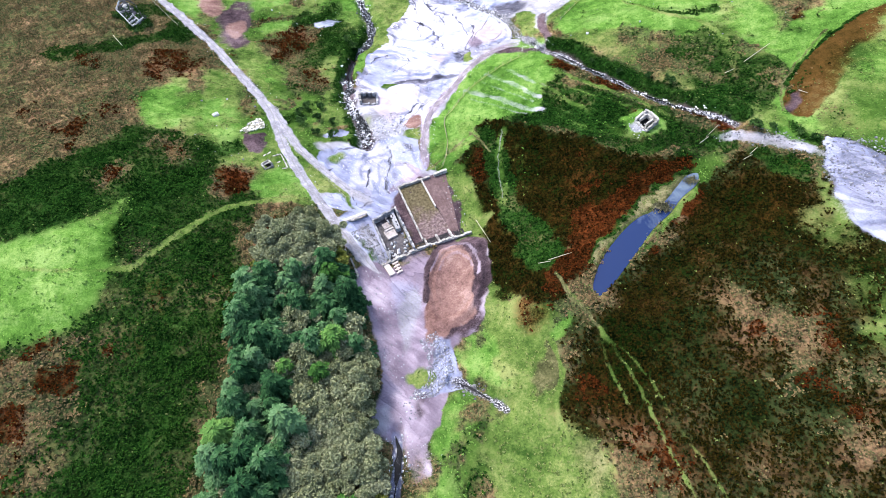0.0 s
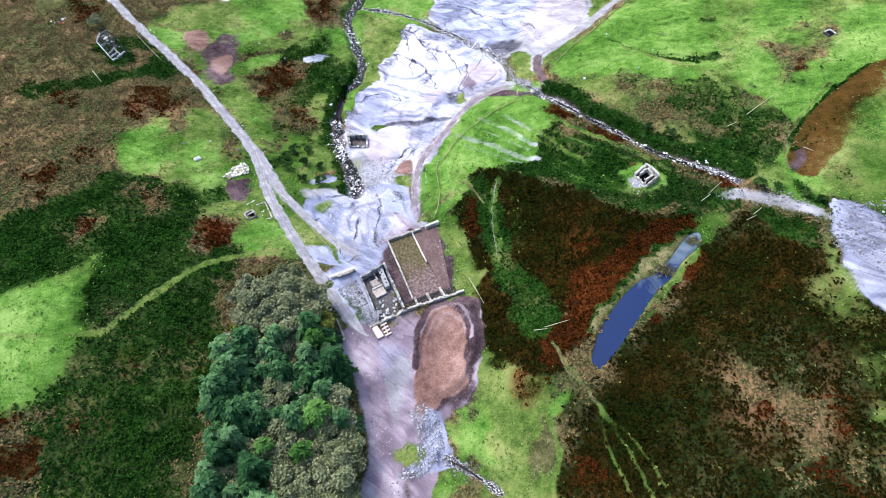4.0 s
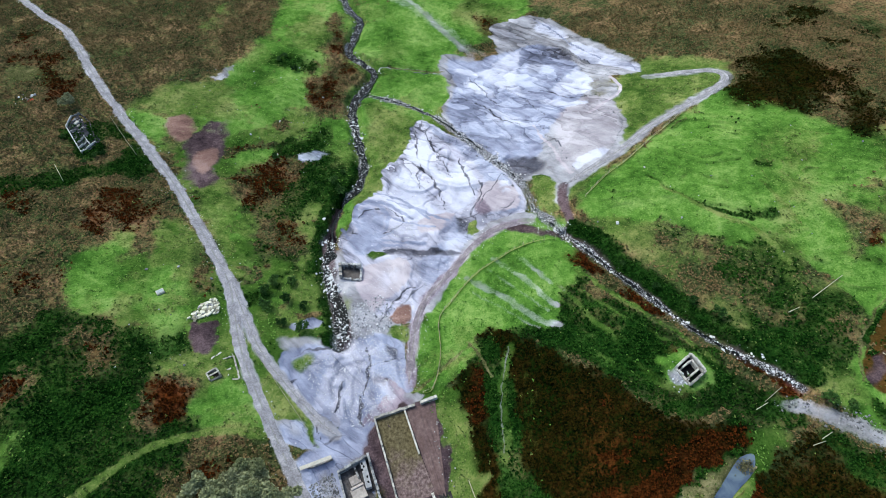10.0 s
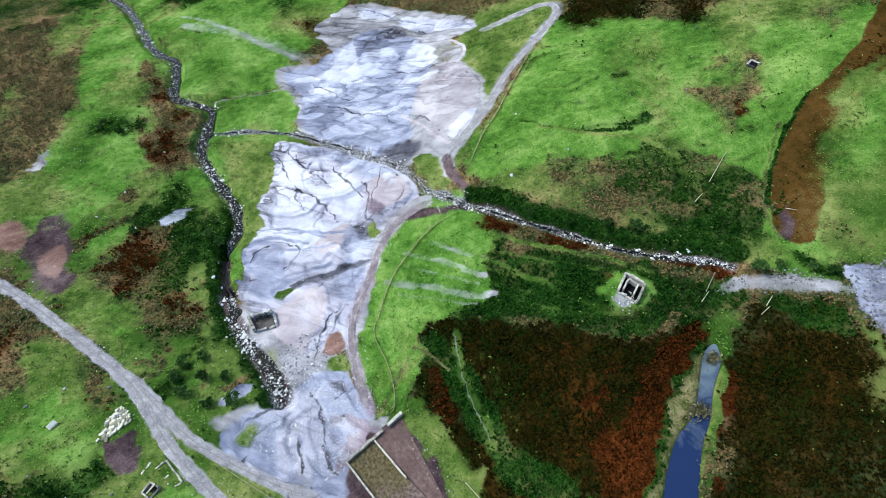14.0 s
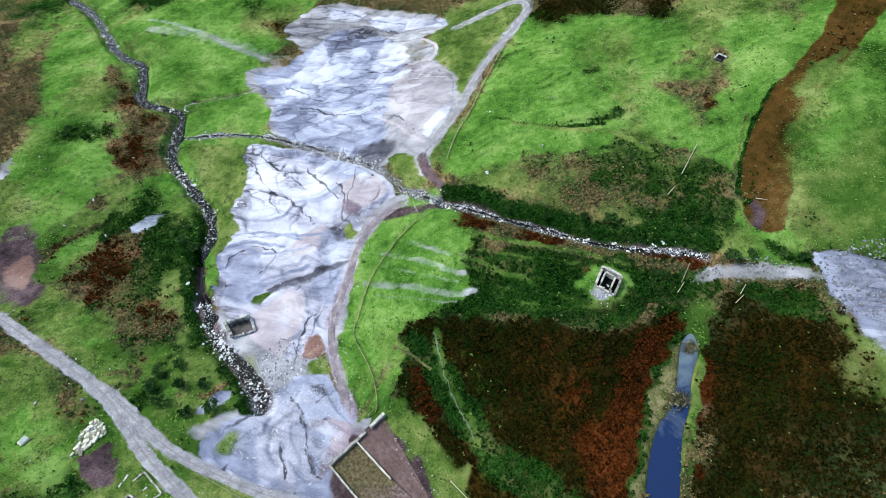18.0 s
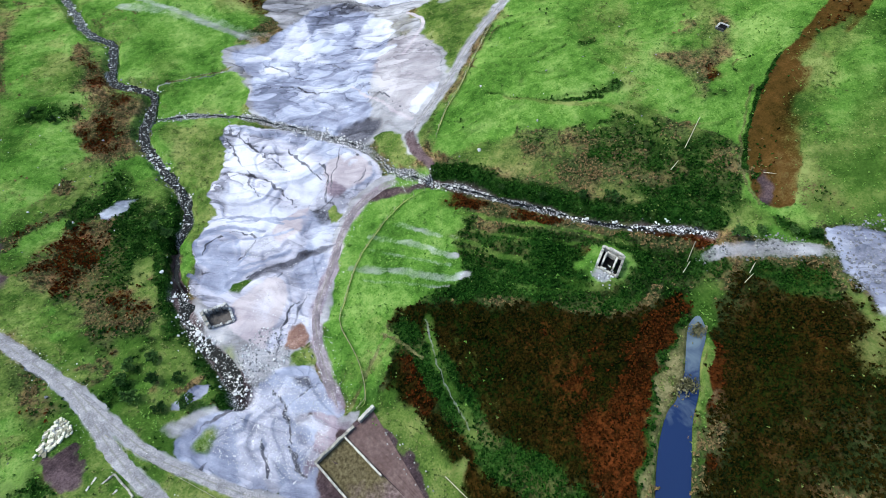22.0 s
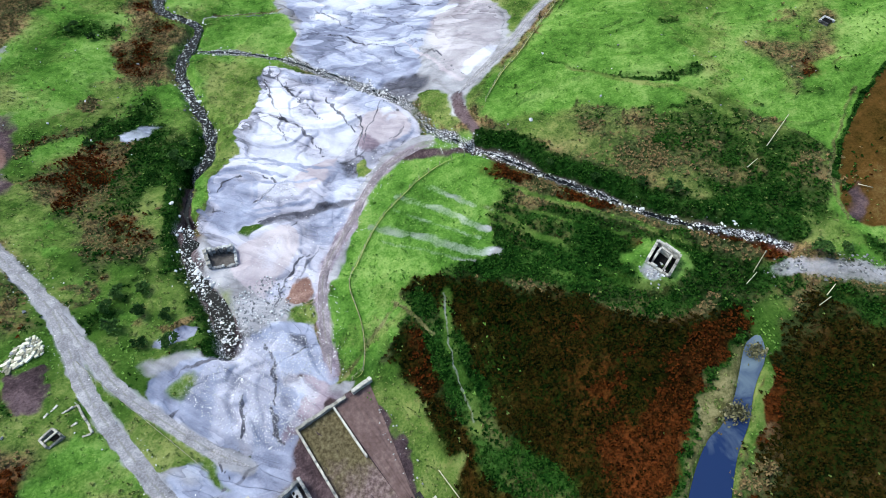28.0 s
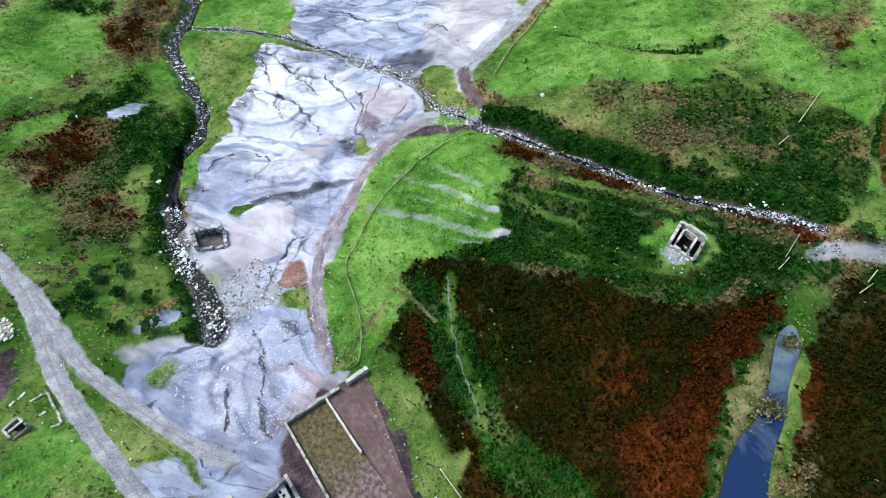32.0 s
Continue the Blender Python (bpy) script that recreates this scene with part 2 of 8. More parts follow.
patch("heath", 3, 0.9, [(-83.6, 255.2), (-37, 228.7), (-25.7, 237.6), (-20.4, 217.1), (-21.4, 196.7), (-29.1, 160.6), (-38.3, 143.8), (-46, 131.1), (-55.7, 128.4), (-87.8, 132.9)])
patch("fern", 7.5, 0.4, [(-50.2, 202.9), (-40.1, 196), (-41.2, 168.1), (-50.8, 150.7), (-62.1, 154.3)])
patch("rush", 3, 0.6, [(-40.4, 175.1), (-22.5, 202.6), (-15.2, 230.1), (-21.9, 235), (-28.7, 223.2), (-35.5, 188.3)])
patch("fern", 4.5, 0.72, [(3.2, 270.6), (11.1, 250.5), (13.7, 222.3), (16.6, 206.7), (31.8, 202.2), (37.4, 234.6), (24.8, 263.1)])
patch("grass", 2.5, 1, [(6.1, 205.4), (15.4, 202), (30.3, 197.8), (50.1, 187), (75.3, 168.3), (55.4, 147.9), (46.9, 144), (37.5, 147), (32.1, 134.8), (12.3, 145.7), (3.7, 151.7), (8.1, 168.9), (9, 179), (3.3, 188.8)])
patch("rush", 4, 0.6, [(47.1, 179.7), (67.4, 162.5), (59.8, 152.1), (49, 143.9), (40.6, 154.1), (39.5, 172.6)])
patch("scree", 2, 0.35, [(14.2, 197.5), (25.6, 183.5), (35.2, 167.5), (42.4, 148.4), (49.9, 136.6), (45.1, 135.6), (35, 151.2), (26.4, 173.1), (13.5, 187.2)])
patch("heath", 4.5, 0.4, [(50.6, 166.4), (57.6, 152.2), (51.2, 143.7), (43.5, 155.6)])
patch("rust", 3.9, 0.34, [(50.6, 166.4), (57.6, 152.2), (51.2, 143.7), (43.5, 155.6)])
patch("grass", 2.5, 0.95, [(11.6, 141.2), (22.5, 136.1), (31, 132.2), (33.5, 124.1), (26.3, 116.9), (19.7, 119.8), (11.1, 127), (6.1, 133.8)])
patch("rush", 1.5, 0.9, [(5.4, 126.6), (9.8, 118.6), (18.2, 111.3), (13.3, 101.6), (8.8, 96.8), (4.6, 94.8), (3.5, 101.4), (3.3, 113.2)])
patch("turf", 5, 0.9, [(-64.1, 114), (-51.2, 98.4), (-29, 122.3), (-9.4, 119.1), (-6.8, 90.7), (-11.4, 58.1), (-13.1, 38.3), (-9, 24), (-3.5, 15), (-15.1, 10.4), (-43, 16.8), (-68.7, 32.5), (-79.1, 84.6)])
# upper left pasture
patch("grass", 4, 0.95, [(-25, 185.2), (-9.5, 219.7), (-5.8, 205), (0.8, 178.9), (-1.4, 156.9), (-6.3, 146.7), (-15.4, 152.3), (-24.8, 148.4), (-34.2, 133.1), (-43.4, 129.8), (-37.9, 146.5)])
patch("rush", 4, 0.6, [(-16, 183), (1.5, 174), (-1.4, 156.9), (-7.8, 154.2), (-18.6, 161.1)])
patch("fern", 3, 0.54, [(-19.2, 154.6), (-14.3, 153.3), (-10.5, 144.6), (-13.4, 140.2), (-19.6, 142.3), (-24.4, 146.6)])
patch("fern", 3, 0.51, [(-26.9, 154.3), (-20.2, 150.4), (-22.4, 141), (-28, 141.1), (-28.3, 147.3)])
patch("heath", 3.5, 0.75, [(-5.1, 179.1), (2.2, 169.3), (-1.5, 153.5), (-1.3, 145.1), (4.4, 139.7), (-1.3, 128.3), (-8, 118.2), (-15, 122.6), (-13, 135.6), (-7.1, 144), (-9.3, 158.6)])
patch("rust", 4, 0.42, [(-5.1, 179.1), (2.2, 169.3), (-1.5, 153.5), (-1.3, 145.1), (4.4, 139.7), (-1.3, 128.3), (-8, 118.2), (-15, 122.6), (-13, 135.6), (-7.1, 144), (-9.3, 158.6)])
patch("heath", 3, 0.6, [(-13.4, 140.2), (-4.5, 134.8), (-7.2, 123.4), (-14.3, 124.9), (-16.6, 134.7)])
patch("rust", 2.6, 0.41, [(-13.4, 140.2), (-4.5, 134.8), (-7.2, 123.4), (-14.3, 124.9), (-16.6, 134.7)])
patch("grass", 4, 1, [(-33.2, 146.9), (-20.3, 139.7), (-17.9, 129.8), (-23.7, 119.4), (-33.5, 114.5), (-40.5, 113.2), (-48.8, 119.9), (-43.4, 129.8)])
patch("grass", 3, 0.9, [(-14.2, 119.4), (-7.3, 115), (-5.3, 105.4), (-4.8, 96.9), (-10.7, 98.6), (-19.6, 99.3), (-28.2, 99.5), (-38.2, 95.8), (-39.9, 101.2), (-28.1, 106.7)])
patch("heath", 2.25, 0.7, [(-40.7, 103.9), (-29.3, 107.4), (-22.9, 110), (-24.4, 107.1), (-32.9, 103.3), (-40.2, 99.1)])
patch("rust", 1.95, 0.48, [(-40.7, 103.9), (-29.3, 107.4), (-22.9, 110), (-24.4, 107.1), (-32.9, 103.3), (-40.2, 99.1)])
patch("fern", 3, 0.61, [(-14, 103.3), (-5.7, 99), (-5.5, 89.7), (-8.1, 81.7), (-13.5, 78.6), (-21.2, 81.6), (-26.3, 89.2), (-28.6, 97.4), (-20.2, 97.2)])
patch("heath", 4.5, 0.8, [(-41.4, 91.1), (-32.7, 90.6), (-23.9, 87.7), (-24.1, 81.1), (-29.7, 79.2), (-39.2, 81.5), (-45.1, 80.9)])
patch("rust", 3.9, 0.56, [(-41.4, 91.1), (-32.7, 90.6), (-23.9, 87.7), (-24.1, 81.1), (-29.7, 79.2), (-39.2, 81.5), (-45.1, 80.9)])
patch("fern", 3.75, 0.32, [(-23.7, 88.7), (-14.8, 84.2), (-16.3, 73.9), (-21.9, 73.3), (-27.7, 76.9)])
patch("grass", 3, 0.9, [(-46.4, 79.6), (-37.6, 76.6), (-26.4, 71), (-24.7, 67), (-29.5, 62.3), (-38.9, 67.9), (-43.9, 72.6)])
patch("heath", 4.2, 0.7, [(-34, 76.6), (-25.8, 73.7), (-22.8, 69.8), (-15.8, 61.2), (-18.6, 51.9), (-26.7, 53.6), (-32.6, 64.2), (-34.9, 71.2)])
patch("rust", 4.8, 0.39, [(-34, 76.6), (-25.8, 73.7), (-22.8, 69.8), (-15.8, 61.2), (-18.6, 51.9), (-26.7, 53.6), (-32.6, 64.2), (-34.9, 71.2)])
patch("rush", 4, 0.7, [(-29.5, 62.3), (-19.9, 56.3), (-15.3, 46.3), (-17.5, 39.7), (-21.9, 40.9), (-28.7, 45.1), (-31.8, 56.7)])
patch("fern", 4.5, 0.38, [(-29.8, 55.4), (-23.2, 53.1), (-21.3, 46.9), (-24.5, 44.1), (-30.1, 49)])
# left of the hill track
patch("heath", 4, 1, [(-137.2, 217.8), (-107.7, 189.3), (-87, 148.2), (-70.4, 113.6), (-48.7, 81.7), (-39.4, 60.1), (-63.9, 68.8), (-70.5, 59.6), (-86.3, 63.4), (-123.6, 70.7), (-173.7, 195.8)])
patch("heath", 6, 0.7, [(-112.8, 165.7), (-104, 180.6), (-86.3, 144.7), (-76.1, 122.1), (-84.8, 119.8), (-98.3, 133.1), (-112.6, 129.3)])
patch("rust", 5.2, 0.48, [(-112.8, 165.7), (-104, 180.6), (-86.3, 144.7), (-76.1, 122.1), (-84.8, 119.8), (-98.3, 133.1), (-112.6, 129.3)])
patch("heath", 6, 0.5, [(-100.8, 118.9), (-85.7, 117.1), (-78.4, 100.9), (-84.4, 96.5), (-96.1, 100.3)])
patch("rust", 5.2, 0.34, [(-100.8, 118.9), (-85.7, 117.1), (-78.4, 100.9), (-84.4, 96.5), (-96.1, 100.3)])
patch("straw", 3, 0.6, [(-107.2, 143.9), (-99.7, 146.1), (-93.6, 140.4), (-97, 134.4), (-104.7, 134)])
patch("straw", 2.5, 0.5, [(-94.6, 165.6), (-88.7, 167), (-86.8, 161), (-93, 161.6)])
patch("heath", 3, 1, [(-96.4, 188.6), (-24.3, 206.9), (-26.8, 177), (-40.4, 150.6), (-52.4, 140.5), (-60, 130.9), (-66.6, 119.1), (-74.8, 134.1)])
patch("heath", 6, 0.45, [(-42.9, 173.6), (-24.6, 186), (-27, 160.9), (-40.4, 154.1)])
patch("rust", 5.2, 0.31, [(-42.9, 173.6), (-24.6, 186), (-27, 160.9), (-40.4, 154.1)])
patch("rush", 2, 0.5, [(-53.7, 161.6), (-45.7, 169.5), (-41.4, 187.1), (-45.5, 187.2), (-52.2, 167.6)])
patch("rush", 3, 0.9, [(-65.7, 124.8), (-57, 134), (-45.4, 137.5), (-38.4, 131.5), (-39.9, 120), (-49.6, 119.6), (-60.4, 117.8)])
patch("fern", 2.5, 0.9, [(-101.8, 92), (-86, 92), (-73, 93.4), (-65.7, 99.3), (-64.6, 108.3), (-75.3, 116.4), (-71, 107), (-63.6, 105.7), (-55.9, 93.3), (-60.2, 88.5), (-68.6, 90.9), (-79.5, 85.7), (-90.9, 80.6), (-99.1, 82.9)])
patch("fern", 1.5, 0.9, [(-84.2, 112.9), (-75.8, 115.1), (-71.5, 105.7), (-71.9, 99.4), (-75.2, 98.3), (-82.2, 106.2)])
patch("heath", 5.25, 0.85, [(-70.9, 88.6), (-57.8, 90.9), (-53.2, 79.3), (-53.6, 65.5), (-64.1, 62.9), (-71.2, 69.2), (-71.9, 79.7)])
patch("rust", 4.55, 0.59, [(-70.9, 88.6), (-57.8, 90.9), (-53.2, 79.3), (-53.6, 65.5), (-64.1, 62.9), (-71.2, 69.2), (-71.9, 79.7)])
patch("heath", 4.5, 0.6, [(-88.8, 92.3), (-78.8, 82.4), (-78.2, 73.9), (-88.4, 71.2), (-97.8, 78.6)])
patch("rust", 3.9, 0.41, [(-88.8, 92.3), (-78.8, 82.4), (-78.2, 73.9), (-88.4, 71.2), (-97.8, 78.6)])
patch("grass", 3, 1, [(-68.5, 121.9), (-60.7, 120.6), (-55.7, 116.6), (-55, 107.2), (-57.3, 100.7), (-62.6, 109.6)])
patch("grass", 2.5, 0.95, [(-60.2, 68.7), (-51.3, 66.5), (-44.9, 58.4), (-37.6, 48.8), (-37.9, 42), (-37.1, 35.7), (-44.7, 33.3), (-47.9, 33.5), (-51, 42.8), (-56.8, 44.8), (-65.5, 45.5), (-71.3, 52.6), (-70.9, 61.5), (-65.6, 64.9)])
patch("rush", 4, 0.45, [(-59.3, 70.7), (-47.1, 62.3), (-40, 49), (-45.4, 42.5), (-55, 48), (-62.3, 59)])
patch("heath", 5.6, 0.8, [(-106.1, 70.6), (-80.3, 62.5), (-73.2, 61.7), (-69.8, 50.8), (-72.1, 41.6), (-79.1, 37), (-94.2, 37.1)])
patch("rust", 6.4, 0.44, [(-106.1, 70.6), (-80.3, 62.5), (-73.2, 61.7), (-69.8, 50.8), (-72.1, 41.6), (-79.1, 37), (-94.2, 37.1)])
patch("fern", 4, 0.95, [(-71, 46.1), (-59.7, 42.7), (-50.7, 39.7), (-48.7, 30.8), (-48.5, 15.6), (-56.9, 8.1), (-66.3, 1.8), (-79.1, 1.4), (-92.9, 6.8), (-98.1, 34.1), (-79.1, 37), (-73.9, 40.4)])
patch("heath", 5.6, 0.6, [(-66.8, 41), (-58.5, 41.8), (-55.2, 32.7), (-62.7, 29.4)])
patch("rust", 6.4, 0.34, [(-66.8, 41), (-58.5, 41.8), (-55.2, 32.7), (-62.7, 29.4)])
patch("heath", 3.75, 0.55, [(-74.6, 31), (-69.6, 30.3), (-69.3, 24), (-74.8, 23.7)])
patch("rust", 3.25, 0.38, [(-74.6, 31), (-69.6, 30.3), (-69.3, 24), (-74.8, 23.7)])
patch("fern", 2.5, 0.9, [(-45.2, 39.3), (-41.8, 39.1), (-42.4, 30.3), (-47.5, 27.9), (-51.1, 33.8)])
patch("rush", 2.5, 0.9, [(-47.9, 33.5), (-42.5, 33.1), (-40.2, 30.1), (-44.3, 27), (-47.5, 27.9)])
patch("heath", 3.75, 0.9, [(-49.5, 27.5), (-41.1, 27.4), (-40.3, 20.8), (-42.6, 15.6), (-46.4, 14.3), (-48.4, 20.4)])
patch("rust", 3.25, 0.62, [(-49.5, 27.5), (-41.1, 27.4), (-40.3, 20.8), (-42.6, 15.6), (-46.4, 14.3), (-48.4, 20.4)])
patch("grass", 2, 1, [(-41, 24), (-32.3, 26.6), (-28, 18.1), (-24.9, 11.5), (-27.1, 10.1), (-32.4, 13.8), (-36.5, 16.1), (-39.6, 16.4)])
patch("heath", 4.2, 0.95, [(-51.4, 6.3), (-44.3, 10.7), (-36.5, 14.9), (-29.2, 12.7), (-25.1, 6.9), (-34.4, 1.9), (-42.9, -0.9), (-54.4, -0.1)])
patch("rust", 4.8, 0.52, [(-51.4, 6.3), (-44.3, 10.7), (-36.5, 14.9), (-29.2, 12.7), (-25.1, 6.9), (-34.4, 1.9), (-42.9, -0.9), (-54.4, -0.1)])
patch("heath", 4.5, 0.7, [(-39.5, 13.5), (-33.4, 13.3), (-30.3, 10), (-34.4, 7.2), (-38.4, 8.8)])
patch("rust", 3.9, 0.48, [(-39.5, 13.5), (-33.4, 13.3), (-30.3, 10), (-34.4, 7.2), (-38.4, 8.8)])
# lower left slope
patch("fern", 4, 0.8, [(-125.2, 34.2), (-73.9, 16.3), (-68.3, 20.9), (-47.5, 17.2), (-39.9, 16.7), (-44.2, 4.7), (-43.8, -10.5), (-49.1, -25.4), (-52, -40.8), (-56.2, -56.6), (-103.7, -45.9)])
patch("heath", 5, 0.5, [(-72.2, 11), (-64.2, 11.5), (-60.5, 4.6), (-67, -0.5), (-72.8, 3.3)])
patch("grass", 3.4, 1, [(-119.2, 15.2), (-94.1, 10.2), (-87.2, 10.8), (-77, 12.6), (-68.2, 19.9), (-67.5, 18), (-72.2, 11), (-72.9, 4.8), (-70.3, -1.5), (-75.2, -8.8), (-80, -14.2), (-85.1, -15), (-100.8, -13.1), (-118.4, -6)])
patch("rust", 7, 0.45, [(-64.3, -2.4), (-56, -1.2), (-54.4, -6.4), (-57.2, -14.2), (-60.5, -18.8), (-66.6, -23.8), (-70.5, -23.1), (-69.7, -18.5), (-64.6, -13.1)])
patch("rust", 6, 0.35, [(-49.2, -4.1), (-45.7, -3), (-47, -15.6), (-49.9, -19.1)])
patch("heath", 8, 0.6, [(-110, -17.8), (-89.6, -19.3), (-74.7, -17.7), (-73.5, -23.7), (-77.9, -31.6), (-81.3, -37.1), (-81.5, -45.6), (-103.7, -45.9)])
patch("rust", 7, 0.45, [(-110, -17.8), (-89.6, -19.3), (-74.7, -17.7), (-73.5, -23.7), (-77.9, -31.6), (-81.3, -37.1), (-81.5, -45.6), (-103.7, -45.9)])
patch("rust", 5, 0.4, [(-86.7, -18.8), (-79.5, -21.4), (-82.5, -32.7), (-87.8, -35.7)])
# yard south
patch("turf", 4, 0.9, [(12.8, -10.5), (20.4, -18.7), (21.6, -31.3), (17.7, -39.5), (12.9, -53.6), (19.8, -60.1), (17, -69.2), (16.5, -75.1), (-22.9, -64.5), (-10.3, -50.6), (-6.1, -42.7), (2.8, -27.1)])
patch("rush", 4, 0.75, [(12.8, -10.5), (18.8, -19.6), (20.6, -30.9), (17.7, -39.5), (13.9, -37.7), (12, -53.2), (18.1, -61.6), (14, -74.4), (7, -72.5), (-0.5, -61.9), (3.8, -48.2), (1.1, -37.5), (5.8, -25.3)])
patch("grass", 4, 0.6, [(-3.1, -30.7), (6.2, -32.6), (6.5, -39.4), (3.7, -44.6), (-1.5, -42.9), (-3.6, -39.7)])
patch("grass", 2, 0.9, [(11.7, -18.4), (17.2, -24.3), (16.7, -28.9), (11.6, -26.7), (7.3, -24.4)])
patch("grass", 4, 0.6, [(-7.5, -43.4), (1.7, -47.5), (3.1, -50.3), (-2.6, -50.7), (-8.5, -52.3), (-8, -58.7), (-9.4, -68), (-18, -65.7), (-18.3, -56.9), (-10.8, -52.7)])
patch("fern", 5, 0.6, [(-5.4, -51), (0.2, -52.7), (-0.3, -57.9), (-4.9, -62.8), (-7.3, -60)])
patch("rush", 4, 0.7, [(3.4, -49.3), (12.4, -48.8), (11.9, -56.5), (12.5, -65.8), (10.5, -73.4), (-2.9, -69.7), (-0.9, -59.8)])
patch("rust", 4.5, 0.75, [(12.6, -27.4), (19.8, -28.4), (18.3, -34.4), (14.2, -36.6), (10, -35.6), (8.5, -30.8)])
patch("straw", 1.2, 0.8, [(12.8, -39.5), (17.7, -39.5), (17.6, -41.7), (13.7, -46.9), (8.8, -46.4), (9.9, -43.1)])
patch("straw", 3, 0.5, [(11.2, -58.3), (16.3, -58.4), (17.2, -61.3), (16, -66.8), (13.5, -74.3), (10.1, -73.3), (13.4, -66), (12, -61.7)])
patch("grass", 2, 0.6, [(18, -33.7), (22.5, -35.5), (19.5, -39.1), (14.6, -39.1), (14.2, -36.6)])
patch("fern", 3, 0.7, [(6.2, 16), (12.7, 18.4), (16.9, 11.6), (14.3, -1.6), (7.4, -10), (2.5, -7.3), (3.8, 4.4)])
patch("turf", 3, 0.75, [(5.9, 27), (17.7, 29.2), (23.4, 20.4), (16.9, 11.6), (14.3, -1.6), (7.4, -10), (1.3, -6.7), (3, 8.4), (-0.9, 16.1)])
# moor either side of the pond
patch("moor", 6, 0.93, [(20.7, -40.7), (26.6, -34), (33.6, -29), (54.2, -12.6), (69.8, -5.5), (78.7, -13.2), (81.1, -24.9), (84.1, -40.3), (93.4, -54.9), (69.8, -89.9), (25.5, -77.6), (24.3, -63.6), (20.5, -58.3), (13.9, -53.9), (13.8, -48.1)])
patch("moor", 2.5, 1, [(20.3, 30.4), (27.6, 26.1), (38.5, 14.5), (45.5, 4.9), (51.3, -0.9), (61.7, -1.6), (64.9, -4.4), (59.6, -8), (48.9, -10.7), (41.3, -15.1), (28, -24.9), (19.1, -32), (6.1, -20.3), (9.4, -7), (9, 3.3), (10, 14.8), (14.4, 24.5)])
patch("heath", 9, 0.32, [(32.7, -44.4), (58.1, -28.6), (71.2, -34.9), (73.8, -54.7), (79.8, -71.7), (69.8, -89.9), (25.5, -77.6), (24.3, -63.6)])
patch("rust", 8, 0.35, [(39.6, -41.7), (61.1, -42.2), (66.3, -61), (66.3, -61), (59.1, -76.2), (50.6, -68.1)])
patch("rust", 5, 0.55, [(24.1, -59.4), (31.9, -62), (32, -69.8), (23.8, -71.2), (20.6, -65.3)])
patch("rust", 4, 0.5, [(17.5, -43.8), (22.3, -45.6), (21.9, -52.2), (15.7, -54.5), (14.4, -49.5)])
patch("fern", 4, 0.4, [(37.9, -57.8), (50.1, -60.9), (46.5, -70.5), (35.2, -68.9)])
patch("fern", 4, 0.35, [(62.7, -17.1), (67.8, -22.4), (60.1, -27.6), (54.6, -22.8)])
patch("rush", 4, 0.4, [(76.2, -24.4), (78.7, -33.1), (73.5, -38.9), (69.7, -32.4), (70.1, -25.5)])
patch("rush", 5, 0.5, [(81.4, -39.2), (87.4, -49.9), (75.1, -59.7), (69, -52.9), (71.8, -42.4)])
patch("rush", 3, 0.5, [(68.2, -52.6), (74.1, -57.1), (68.8, -61.9), (64.4, -58.2)])
patch("rust", 3, 0.55, [(52.6, -15.4), (62.1, -11.7), (61.4, -15.8), (46.9, -25), (37.3, -30.9), (34.7, -28.7)])
patch("fern", 2, 0.8, [(73.2, -8), (76.3, -10.6), (78.3, -16.8), (78.8, -20.7), (74.3, -19.7), (71.5, -13.6)])
patch("rust", 6, 0.42, [(35.2, 11), (43.2, 4.1), (48.7, -3.2), (37.8, -9), (30.4, -9.6), (30, -0.6), (31.5, 6.9)])
patch("rust", 3, 0.5, [(28.4, 23.4), (34.6, 16.7), (33, 13.3), (26.9, 18.1)])
patch("rust", 2, 0.6, [(14.1, 13.3), (17.3, 12.4), (16.4, 8.9), (13.3, 7.9), (12.3, 10.5)])
patch("rust", 2, 1, [(53.7, -2.9), (60.7, -2.5), (63.8, -4), (59.4, -6.9), (52.3, -9.3), (44, -13.5), (37.6, -17), (27.7, -24.6), (20.3, -30.3), (16.6, -24.9), (29.7, -14.5), (36.3, -10.4), (44.9, -7.2)])
patch("rust", 4, 0.6, [(37.6, -2.8), (44.2, -2.3), (36.4, -8.6), (30.7, -11.8), (25.7, -15.1), (28.2, -16.7)])
patch("rust", 1.2, 0.8, [(32.4, -9), (35.5, -11), (31, -14.5), (28.6, -11.9)])
patch("fern", 1.2, 0.9, [(51.9, -9.6), (58.9, -7.3), (59.6, -8), (56.4, -9.8), (49.7, -11.4), (43.6, -14.4), (37.9, -17.3), (28, -24.9), (27.5, -24.5), (37.4, -16.8), (44.8, -12.8)])
patch("straw", 1, 0.85, [(52.9, -9.8), (58.3, -8.4), (58.9, -9.2), (53.7, -11.9), (48.2, -15.7), (46.2, -15.3), (40, -17.9), (35.8, -20.4), (29.3, -26), (28, -24.9), (38.2, -17.6), (45.6, -13.4)])
patch("straw", 0.8, 0.9, [(47.2, -12.1), (51.1, -12.7), (48.5, -16), (45.8, -15), (44, -14.1)])
patch("turf", 0.7, 0.9, [(63, -10.1), (63.3, -11.1), (54.8, -15.9), (47.6, -20.5), (38.9, -26.5), (38.6, -26.2), (48.7, -18.9), (57.9, -12.7)])
patch("turf", 1.5, 0.9, [(59.6, -8), (66.7, -2.1), (70.3, -2.9), (70.4, -6.1), (63.5, -11.4), (59.6, -11.1)])
patch("fern", 1, 0.8, [(69.6, -2.8), (72.3, -5.6), (70.4, -6.8), (68.8, -4.3)])
